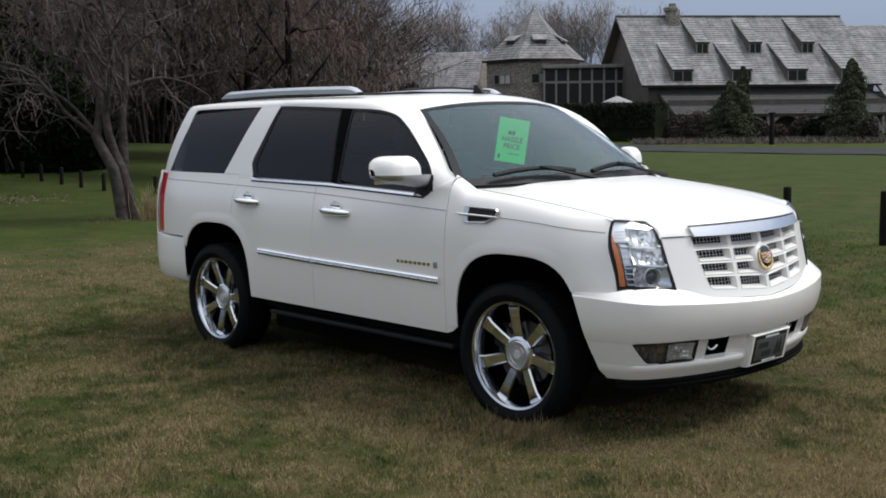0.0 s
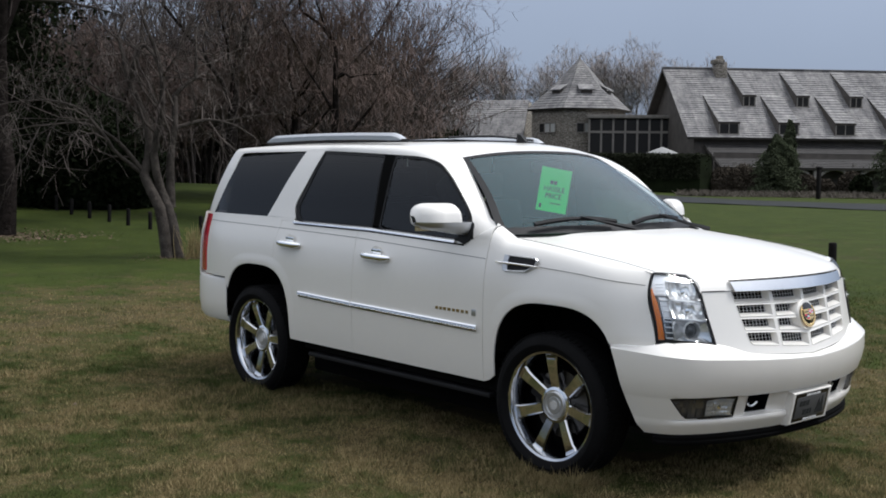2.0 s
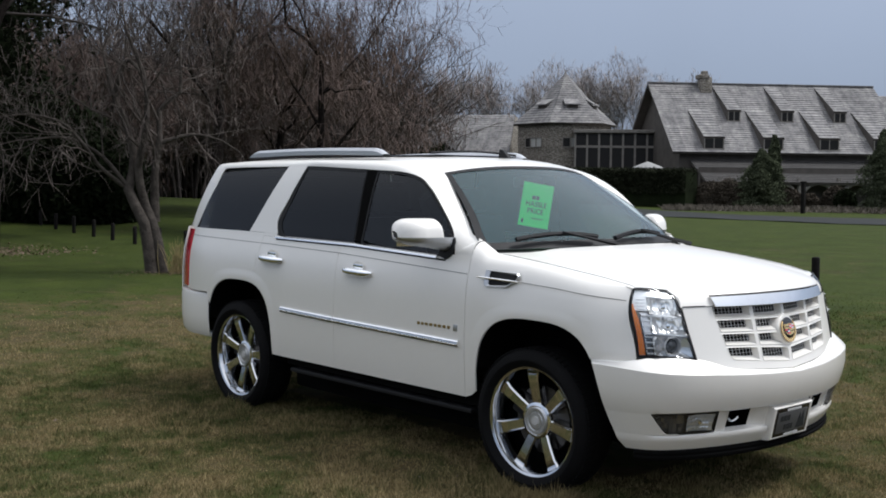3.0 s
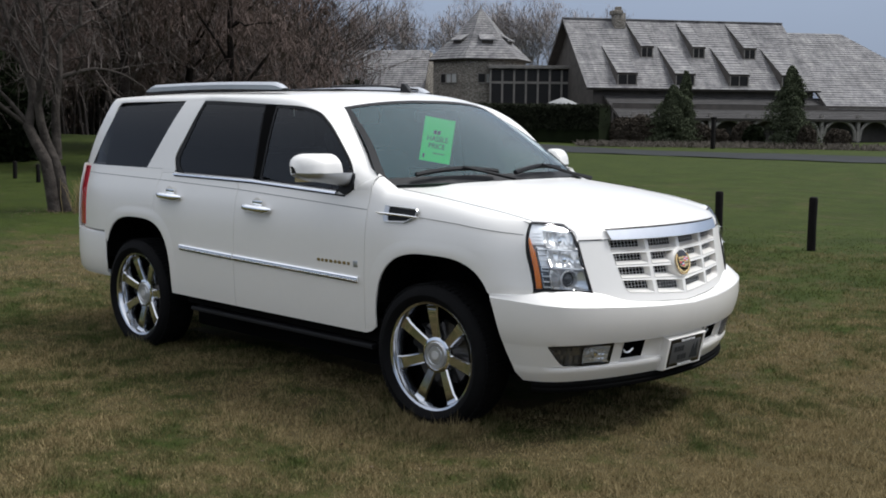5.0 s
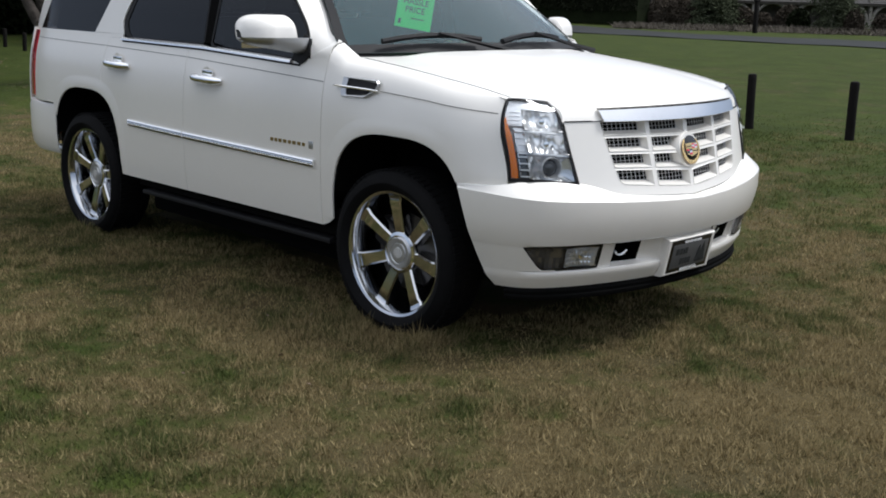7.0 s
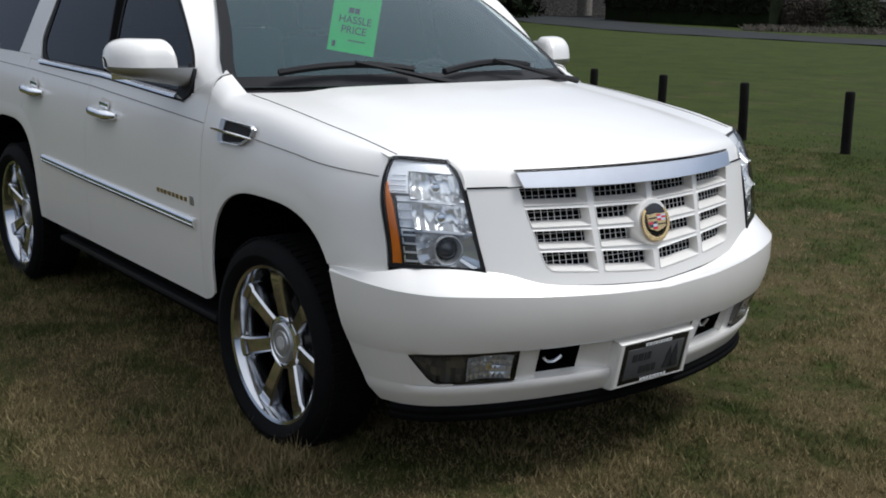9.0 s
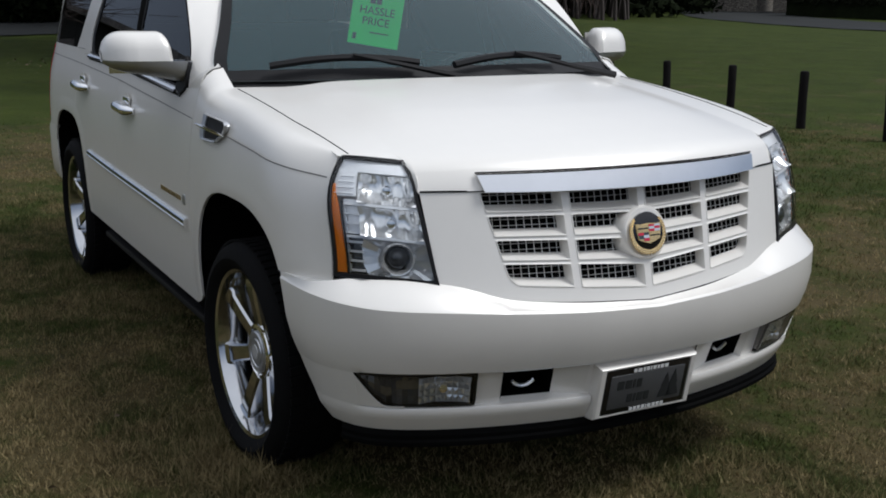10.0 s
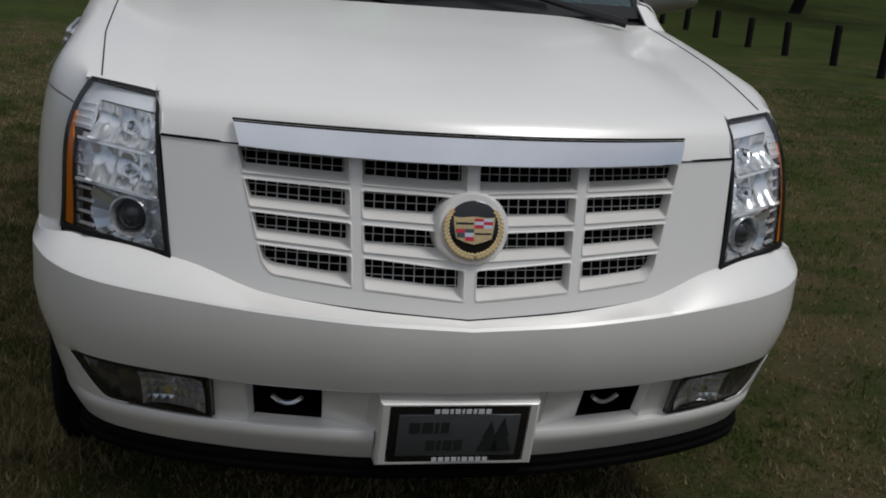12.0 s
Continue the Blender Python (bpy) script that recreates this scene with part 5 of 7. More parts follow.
        ys = np.linspace(0.740, 0.898, 11)
        dep = [[0.020 + rnd.uniform(0, 0.016) for _ in range(5)] for _ in ys]
        for i in range(10):
            for j in range(4):
                q = []
                for a, b in ((0, 0), (1, 0), (1, 1), (0, 1)):
                    p = length_at(s * float(ys[i + a]))
                    q.append(bm.verts.new(bumpz(p, dep[i + a][j + b], low(p) + (0.539 - low(p)) * (j + b) / 4)))
                bm.faces.new(q)
        part("outer_reflector", bm, SMOKED, fog, "smoked outer reflector", 5)
        lathe("fog_bulb", [(0.001, 0.010), (0.012, 0.008), (0.014, 0.0), (0.014, -0.02)], 16, Matrix.Translation(bumpz(length_at(s * 0.672), 0.014, 0.492)) @ Vector((0.95, 0.3 * s, 0)).to_track_quat("Z", "Y").to_matrix().to_4x4(), CHROME, fog)
    build_plate()


SMOKED = simple("smoked_plastic", (0.26, 0.25, 0.24), 0.26, 0.7, 0.0, 0.2, 10.0, spec=0.4)


def bars_into(bm, rects, m, depth=0.001):
    for x0, z0, x1, z1 in rects:
        box_into(bm, (x0, 0, z0), (x1, depth, z1), m)


PLATE_GREY = simple("plate_grey", (0.095, 0.098, 0.102), 0.35, 0.3, 0.0, 0.12, 20.0)
PRINT_WHITE = simple("white_print", (0.75, 0.75, 0.74), 0.5)


def build_plate():
    # bracket: a box that stands out of the bumper, leaning back towards its foot
    def ring(w, z0, z1, d):
        return [(2.451 + (z - 0.335) * 0.20 + d, y, z) for y, z in ((-w, z1), (w, z1), (w, z0), (-w, z0), (-w, z1))]
    g = np.array([ring(0.190, 0.343, 0.536, -0.07), ring(0.186, 0.345, 0.519, 0.0), ring(0.180, 0.349, 0.514, 0.006), ring(0.164, 0.354, 0.510, 0.006), ring(0.162, 0.356, 0.508, -0.006)])
    br = shell("plate_bracket", [g], PAINT, suv, 0.004, "white front plate holder", (2.38, 0, 0.42))
    lean = Matrix.Translation((2.471, 0, 0.4315)) @ Matrix.Rotation(math.atan(0.20), 4, "Y")
    plate = box("number_plate", (-0.160, -0.005, -0.077), (0.160, 0.004, 0.078), GLOSSBLACK, br, lean @ pose(0, 0, 0, 0, 0, 90), 0.003, "grey plate in a black frame, lettering as bars")
    m = lean @ pose(0.005, 0, 0, 0, 0, 90)
    box("plate_face", (-0.142, -0.002, -0.058), (0.142, 0.002, 0.058), PLATE_GREY, plate, m, 0.001)
    bm = bmesh.new()
    x = -0.062
    for w in (0.012, 0.016, 0.008, 0.012, 0.006, 0.012, 0.008, 0.014, 0.012):
        bars_into(bm, [(x, 0.062, x + w, 0.074)], m @ pose(0, -0.0035, 0))
        x += w + 0.004
    part("plate_print", bm, PRINT_WHITE, plate, "white bars of lettering")
    bm = bmesh.new()
    x = -0.055
    for w in (0.012, 0.012, 0.011, 0.012, 0.005, 0.013, 0.012, 0.012, 0.012):
        bars_into(bm, [(x, -0.074, x + w, -0.063)], m @ pose(0, -0.0035, 0))
        x += w + 0.004
    part("plate_print", bm, PRINT_WHITE, plate, "white bars of lettering")
    for x0, ws, z in ((-0.115, (0.024, 0.024, 0.008, 0.018), 0.022), (-0.072, (0.020, 0.008, 0.020, 0.018), -0.028)):
        x, bm = x0, bmesh.new()
        for w in ws:
            bars_into(bm, [(x, z - 0.014, x + w, z + 0.016)], m @ pose(0, -0.0035, 0))
            x += w + 0.006
        part("plate_print", bm, INK, plate, "dark bars of lettering")
    for x0, h in ((0.075, 0.085), (0.105, 0.095)):
        prism("plate_emblem", [(x0 - 0.026, 0), (x0 + 0.026, 0), (x0 + 0.012, h * 0.45), (x0 + 0.016, h * 0.45), (x0, h), (x0 - 0.016, h * 0.45), (x0 - 0.012, h * 0.45)], m @ pose(0, -0.003, -0.045, 90, 0, 0), 0.001, INK, plate)


def grille_side(z):
    """Half the width of the grille's field at a height."""
    return float(np.interp(z, [0.80, 1.058], [0.4755, 0.540]))


# the four rows of openings: upper and lower edges at three distances from the middle
ROW_Y = (0.0, 0.26, 0.50)
ROW_TOP = ((1.046, 1.048, 1.052), (0.974, 0.980, 0.984), (0.897, 0.908, 0.916), (0.817, 0.838, 0.849))
ROW_LOW = ((0.989, 0.997, 1.001), (0.918, 0.926, 0.932), (0.841, 0.855, 0.865), (0.756, 0.777, 0.797))


def row_edge(table, y):
    return float(np.interp(abs(y), ROW_Y, table))


def cell_edges(k, col, y, z):
    """Borders of a grille cell and of its opening: (low, high, inner, outer) of each."""
    top, low = row_edge(ROW_TOP[k], y), row_edge(ROW_LOW[k], y)
    hi = 1.058 if k == 0 else (top + row_edge(ROW_LOW[k - 1], y)) / 2
    lo = low - 0.008 if k == 3 else (low + row_edge(ROW_TOP[k + 1], y)) / 2
    post = float(np.interp(z, [0.756, 1.046], [0.247, 0.2625]))
    if col == 0:
        return (lo, hi, 0.0, post), (low, top, 0.016, post - 0.0155)
    return (lo, hi, post, grille_side(z)), (low, top, post + 0.0155, float(np.interp(z, [0.797, 0.849, 1.051], [0.450, 0.464, 0.514])))


def cell_point(k, col, which, a, b):
    """A point (y, z) of a cell from its share a of the width and b of the height."""
    y, z = 0.13 + 0.24 * col, (ROW_TOP[k][1] + ROW_LOW[k][1]) / 2
    for _ in range(4):
        lo, hi, i, o = cell_edges(k, col, y, z)[which]
        y, z = i + (o - i) * a, lo + (hi - lo) * b
    return y, z


def grille_cell(k, col, s, parent):
    """One opening of the egg-crate: flat face, raised rim and walls that run back to the mesh."""
    w, h = 0.20, 0.055
    ring = []
    for c, d_in, d_out in (((1, 0), (1, 0), (0, 1)), ((1, 1), (0, 1), (-1, 0)), ((0, 1), (-1, 0), (0, -1)), ((0, 0), (0, -1), (1, 0))):
        r = np.array((1 / w, 1 / h)) * (0.028 if (k == 3 and col == 1 and c == (1, 0)) else 0.005)
        c, d_in, d_out = np.array(c, float), np.array(d_in) * r, np.array(d_out) * r
        for m in range(7):
            th = math.pi / 12 * m
            arc = c - d_in * (1 - math.sin(th)) + d_out * (1 - math.cos(th))
            ring.append((arc, c - d_in * max(0.0, 1 - m / 3) + d_out * max(0.0, m / 3 - 1)))
    ring.append(ring[0])

    def lay(pts, o):
        return [(nose_x(y, z) + o, s * y, z) for y, z in pts]

    def grown(a, b, d):
        return 0.5 + (a - 0.5) * (1 + 2 * d / w), 0.5 + (b - 0.5) * (1 + 2 * d / h)

    g = [lay([cell_point(k, col, 0, *q) for _, q in ring], 0.0)]
    for d, o in ((0.0050, 0.0), (0.0034, 0.0022), (0.0016, 0.0022), (0.0, -0.003)):
        g.append(lay([cell_point(k, col, 1, *grown(*p, d)) for p, _ in ring], o))
    back = [(0.5 + (a - 0.5) * 0.95, 0.24 + b * 0.72) for (a, b), _ in ring]
    g.append(lay([cell_point(k, col, 1, *q) for q in back], -0.034))
    shell("grille_cell", [np.array(g)], PAINT, parent, 0, "", (1.5, 0, 0.9), 28)


def build_grille():
    # fascia either side of and below the grille
    def low(y):
        return seam_z(y) + 0.002
    gs = grille_side(0.80)
    for s in (-1, 1):
        zs = np.linspace(0.80, 1.058, 12)
        g = np.array([[(nose_x(y, z), s * y, z) for y in np.linspace(grille_side(z), np.interp(z, [0.797, 1.058], [0.653, 0.681]), 10)] for z in zs])
        h = np.array([[(nose_x(y, z), s * y, z) for z in np.linspace(low(y), 0.80, 5)] for y in np.linspace(gs, 0.653, 10)])
        shell("nose_panel", [g, h], PAINT, suv, 0.006, "", (1.5, 0, 0.8))
    ys = np.linspace(-gs, gs, 41)
    gr = shell("grille", [np.array([[(nose_x(y, z), y, z) for z in np.linspace(low(abs(y)), row_edge(ROW_LOW[3], y) - 0.008, 5)] for y in ys])], PAINT, suv, 0.006, "white egg-crate grille with black mesh", (1.5, 0, 0.8))
    for s in (-1, 1):
        for k in range(4):
            for col in (0, 1):
                grille_cell(k, col, s, gr)
    # mesh: dark backing and wires
    ys = np.linspace(-0.52, 0.52, 31)
    shell("mesh_backing", [np.array([[(nose_x(y, z) - 0.062, y, z) for z in np.linspace(0.745, 1.07, 6)] for y in ys])], SHADOWBLACK, gr, 0, "", (1.5, 0, 0.8))
    bm = bmesh.new()
    for y in np.arange(-0.52, 0.521, 0.0235):
        add_grid(bm, np.array([[(nose_x(y, z) - 0.0335, y - 0.0013, z), (nose_x(y, z) - 0.031, y, z), (nose_x(y, z) - 0.0335, y + 0.0013, z)] for z in np.linspace(0.755, 1.055, 6)]))
    for z in np.arange(0.760, 1.055, 0.0175):
        add_grid(bm, np.array([[(nose_x(y, z) - 0.0335, y, z - 0.0011), (nose_x(y, z) - 0.0308, y, z), (nose_x(y, z) - 0.0335, y, z + 0.0011)] for y in np.linspace(-0.515, 0.515, 31)]))
    part("grille_mesh", bm, MESHMETAL, gr, "grey wire mesh")
    # chrome strip along the bonnet's edge
    ys = np.linspace(-0.526, 0.526, 45)
    g = []
    for y in ys:
        e = (abs(y) / 0.526) ** 2
        zt, zb = 1.113 - 0.005 * e, 1.053 + 0.003 * e
        row = []
        for z, o in ((zb, 0.006), (zb + 0.003, 0.012), (zb + 0.030, 0.0125), (zt - 0.003, 0.0115), (zt, 0.004)):
            yy = y * (0.972 + 0.028 * (z - zb) / (zt - zb))
            row.append((2.417 - 0.36 * yy * yy - (z - 1.066) * 0.40 + o, yy, z))
        g.append(row)
    shell("bonnet_strip", [np.array(g)], CHROME, suv, 0.006, "broad chrome strip above the grille", (1.5, 0, 0.9))
    # shut line between bonnet and nose panel
    for s in (-1, 1):
        bm = bmesh.new()
        tube_into(bm, [(nose_x(y, 1.058) + 0.001, s * y, 1.0592) for y in np.linspace(0.505, 0.680, 10)], 0.0030, 6)
        part("bonnet_gap", bm, SHADOWBLACK, suv)
    bm = bmesh.new()
    tube_into(bm, [(2.4030 - 0.36 * y * y, y, 1.1160 - 0.005 * (y / 0.526) ** 2) for y in np.linspace(-0.527, 0.527, 31)], 0.0026, 6)
    part("strip_gap", bm, SHADOWBLACK, suv)
    build_badge()


MESHMETAL = simple("mesh_grey", (0.75, 0.75, 0.75), 0.35, 0.35, 0.0, 0.1, 20.0)
DULLGOLD = simple("dull_gold", (0.42, 0.31, 0.13), 0.35, 1.0, 0.0, 0.2, 40.0)
ENAMEL_RED = simple("red_enamel", (0.55, 0.02, 0.05), 0.2, 0.0, 0.6)


def build_badge():
    z0 = 0.913
    nrm = Vector((1.0, 0, 0.245)).normalized()
    m = Matrix.Translation((nose_x(0, z0) + 0.004, 0, z0)) @ nrm.to_track_quat("Z", "Y").to_matrix().to_4x4()
    pod = lathe("badge", [(0.088, -0.05), (0.084, -0.005), (0.076, 0.004), (0.070, 0.004)], 48, m, PAINT, suv, "round badge with a gold wreath", (False, True))
    lathe("badge_disc", [(0.062, 0.004), (0.062, 0.011), (0.057, 0.0135), (0.002, 0.0145)], 48, m, GLOSSBLACK, pod, "black enamel disc")
    # laurel: two rows of leaves from the foot, thinning out towards the open top
    bm = bmesh.new()
    for k in range(-15, 16):
        a, fine = -math.pi / 2 + k * 0.145, 1 - 0.62 * (abs(k) / 15) ** 1.4
        q = m @ Matrix.Rotation(a, 4, "Z")
        lean = 24 if k > 0 else -24
        for r, off in ((0.0590, 0.0), (0.0645, 0.004)):
            box_into(bm, (-0.0045 * fine, -0.0062, -0.002), (0.0045 * fine, 0.0062, 0.0042 * fine), q @ pose(r, off * (1 if k > 0 else -1), 0.0125, 0, 0, lean), 0.0018)
    tube_into(bm, [m @ Vector((0.0615 * math.cos(a), 0.0615 * math.sin(a), 0.0115)) for a in np.linspace(-math.pi / 2 - 2.3, -math.pi / 2 + 2.3, 40)], 0.0030, 6)
    part("badge_wreath", bm, GOLD, pod, "gold laurel wreath open at the top")
    up = m @ pose(0, 0, 0.014)
    rim_line = [(-0.047, 0.026), (-0.030, 0.024), (0.0, 0.027), (0.030, 0.024), (0.047, 0.026), (0.045, 0.004), (0.040, -0.022), (0.020, -0.030), (0.0, -0.035), (-0.020, -0.030), (-0.040, -0.022), (-0.045, 0.004)]
    prism("badge_shield", rim_line, up, 0.004, GOLD, pod, "wide gold crest")
    # four quarters: barred gold fields and chequered red and silver fields
    quarters = ((GOLD, -0.042, 0.001, -0.001, 0.0225), (ENAMEL_RED, 0.001, 0.016, 0.021, 0.0225), (LAMPCHROME, 0.021, 0.016, 0.042, 0.0225), (LAMPCHROME, 0.001, 0.0085, 0.021, 0.016), (ENAMEL_RED, 0.021, 0.0085, 0.042, 0.016), (ENAMEL_RED, 0.001, 0.001, 0.021, 0.0085), (LAMPCHROME, 0.021, 0.001, 0.041, 0.0085),
                (ENAMEL_RED, -0.041, -0.009, -0.021, -0.001), (SATIN_DARK, -0.021, -0.009, -0.001, -0.001), (SATIN_DARK, -0.039, -0.020, -0.021, -0.009), (LAMPCHROME, -0.021, -0.018, -0.001, -0.009), (ENAMEL_RED, -0.020, -0.027, -0.001, -0.018), (GOLD, 0.001, -0.027, 0.020, -0.001), (GOLD, 0.020, -0.020, 0.040, -0.001))
    for mat, x0, y0, x1, y1 in quarters:
        prism("crest_field", [(x0, y0), (x1, y0), (x1, y1), (x0, y1)], up @ pose(0, 0, 0.003), 0.0025, mat, pod)
    for x0, y0, x1, y1 in ((-0.041, 0.009, -0.002, 0.0135), (0.002, -0.013, 0.039, -0.009)):
        prism("crest_bar", [(x0, y0), (x1, y0), (x1, y1), (x0, y1)], up @ pose(0, 0, 0.0052), 0.0012, GLOSSBLACK, pod)


def build_door_badge(s):
    bm = bmesh.new()
    x = 0.60
    for w in (0.032, 0.028, 0.034, 0.036, 0.030, 0.036, 0.034, 0.028):
        y = float(half_width(x, 0.838))
        box_into(bm, (x, s * y - 0.003, 0.830), (x + w * 0.7, s * y + 0.002, 0.847))
        x += w + 0.005
    part("door_badge", bm, DULLGOLD, suv, "gold model lettering as bars")
    y = float(half_width(0.91, 0.838))
    box("door_emblem", (0.915, s * y - 0.003, 0.822), (0.950, s * y + 0.003, 0.860), SATIN, suv, None, 0.003, "small silver emblem")


build_body()
for side_sign in (-1, 1):
    build_flank(side_sign)
    wheel_well(1.5, front_arch, 1.10, 1.94, side_sign)
    wheel_well(-1.4, rear_arch, -1.825, -0.975, side_sign)
    for wx in (1.492, -1.445):
        build_wheel(wx, side_sign)
    build_door_badge(side_sign)
build_front_bumper()
build_grille()

# the price card that hangs from the inner mirror
CARD = pose(0.670, -0.071, 1.526, -9.1, 0, -20)
card = box("price_card", (-0.001, -0.108, -0.1395), (0.001, 0.108, 0.1395), PAPER, None, CARD)
tagged(card, "bright green price card hanging behind the windscreen", "sign")


def lettering(text, size, m, material, parent, name="lettering"):
    cu = bpy.data.curves.new(name, "FONT")
    cu.body, cu.size, cu.align_x, cu.extrude = text, size, "CENTER", 0.0006
    ob = new(name, cu)
    ob.data.materials.append(material)
    me = bpy.data.meshes.new_from_object(ob)
    bpy.data.objects.remove(ob)
    o2 = new(name, me)
    o2.matrix_basis = m
    o2.parent = parent
    return o2


cm = CARD @ pose(0.0016, 0, 0.142, 90, 0, 90)
for words, zz in (("HASSLE", -0.150), ("PRICE", -0.195)):
    lettering(words, 0.046, cm @ pose(0, zz, 0), INK, card)
bm = bmesh.new()
for x0, x1, z0, z1 in ((-0.035, -0.012, -0.105, -0.082), (-0.008, 0.014, -0.105, -0.082), (-0.09, -0.075, -0.262, -0.236), (-0.02, 0.06, -0.228, -0.224)):
    box_into(bm, (x0, z0, 0), (x1, z1, 0.001), cm)
part("lettering", bm, INK, card)


# ---- posts along the lawn ----
POSTWOOD = simple("dark_post_timber", (0.009, 0.008, 0.0075), 0.9, 0.0, 0.0, 0.45, 9.0, 0.6, 60.0, 0.004, spec=0.12)
rnd = random.Random(11)


def lawn_post():
    bm = bmesh.new()
    lathe_into(bm, [(0.054, -0.35), (0.053, 0.0), (0.051, 0.32), (0.052, 0.625), (0.046, 0.647), (0.026, 0.655)], 14, Matrix.Identity(4))
    bm.verts.ensure_lookup_table()
    bm.faces.new(bm.verts[-14:])
    for v in bm.verts:
        v.co += Vector((math.sin(v.co.z * 9), math.cos(v.co.z * 7), 0)) * 0.003
    me = part("lawn_post", bm, POSTWOOD)
    return tagged(me, "short round dark-stained timber post in the lawn", "post", "row of lawn posts")


first_post = lawn_post()
for k in range(-2, 28):
    px = -0.5 - 1.235 * k + rnd.uniform(-0.03, 0.03) + (0.10 if k == 0 else 0.05 if k == 1 else 0)
    py = 7.6 + rnd.uniform(-0.04, 0.04) + 0.012 * max(0, k - 14)
    m = pose(px, py, float(ground_z(px, py)) - 0.2 * float(smooth((-px - 6) / 6)), rnd.uniform(-2, 2), rnd.uniform(-2, 2), rnd.uniform(0, 360))
    if k == -2:
        first_post.matrix_basis = m
    else:
        copy_thing(first_post, m)

# ---- trees ----
BARK_PALE = simple("pale_grey_bark", (0.056, 0.048, 0.042), 0.95, 0.0, 0.0, 0.75, 6.0, 1.0, 14.0, 0.03, spec=0.1)
BARK_DARK = simple("dark_brown_bark", (0.018, 0.0145, 0.013), 0.95, 0.0, 0.0, 0.75, 5.0, 1.0, 9.0, 0.05, spec=0.05)
TWIG = simple("winter_twigs", (0.108, 0.074, 0.061), 0.95, 0.0, 0.0, 0.35, 1.5)
TWIG_GREY = simple("grey_winter_twigs", (0.058, 0.046, 0.039), 0.95, 0.0, 0.0, 0.35, 1.5)
TWIG_DARK = simple("dark_winter_twigs", (0.036, 0.028, 0.025), 0.95, 0.0, 0.0, 0.35, 1.5)
# one pale tone for bark and twigs, with distance haze mixed in
TWIG_FAR = simple("hazed_far_twigs", (0.26, 0.23, 0.215), 0.95, 0.0, 0.0, 0.25, 0.4)


def unit(v):
    return v / (np.linalg.norm(v) + 1e-9)


def grow(rng, height, spread, levels, stems=1, lean=(0, 0), trunk_r=0.16, density=1.0, gnarl=0.22, clear=0.22, flare=0.28, mains=()):
    """Segments (p0, p1, r0, r1, level) of a bare tree that stands at the origin."""
    segs = []

    def limb(p, d, length, r, level):
        n = max(3, int(5 - level)) if level < 4 else 2
        step, rr = length / n, r
        for i in range(n):
            wob = rng.normal(0, gnarl * (0.6 + 0.25 * level), 3)
            up = 0.10 if level < 2 else (-0.03 if level > 3 else 0.03)
            d = unit(d + wob * 0.6 + np.array((0, 0, up)))
            q = p + d * step
            r2 = rr * (0.86 if level < 2 else 0.78)
            segs.append((p, q, rr, r2, level))
            p, rr = q, r2
            if level < levels and (level > 0 or (i + 1) / n > clear):
                kids = 1 + (rng.random() < 0.75 * density) + (level >= 2 and rng.random() < 0.55 * density)
                for _ in range(kids):
                    a = rng.uniform(0, math.tau)
                    perp = unit(np.cross(d, rng.normal(0, 1, 3)))
                    ang = rng.uniform(0.45, 1.05) * (spread if level < 2 else 1)
                    nd = unit(d * math.cos(ang) + perp * math.sin(ang))
                    limb(p, nd, length * rng.uniform(0.45, 0.72), max(0.004, rr * rng.uniform(0.42, 0.66)), level + 1)
        if level < levels:
            limb(p, unit(d + rng.normal(0, 0.3, 3)), length * 0.55, max(0.004, rr * 0.8), level + 1)

    for pts, r in mains:
        c = curve(pts, 14)
        for i in range(13):
            r0, r1 = r * (1 - 0.75 * i / 13), r * (1 - 0.75 * (i + 1) / 13)
            segs.append((c[i], c[i + 1], r0, r1, 1))
            if c[i][2] > 1.5 and rng.random() < density:
                perp = unit(rng.normal(0, 1, 3) + np.array((0, 0, 0.3)))
                limb(c[i + 1], unit(unit(c[i + 1] - c[i]) * 0.7 + perp), rng.uniform(0.8, 1.7), r1 * 0.5, 2)
        limb(c[-1], unit(c[-1] - c[-2]), 0.9, r * 0.25, 2)
    for k in range(stems):
        a = math.tau * k / max(1, stems) + rng.uniform(0, 1)
        out = (0.0 if stems == 1 else flare)
        d = unit(np.array((math.cos(a) * out + lean[0], math.sin(a) * out + lean[1], 1.0)))
        limb(np.array((math.cos(a) * trunk_r * 0.7 * (stems > 1), math.sin(a) * trunk_r * 0.7 * (stems > 1), -0.1)), d, height * 0.52 * rng.uniform(0.85, 1.1), trunk_r * rng.uniform(0.75, 1.0), 0)
    return segs


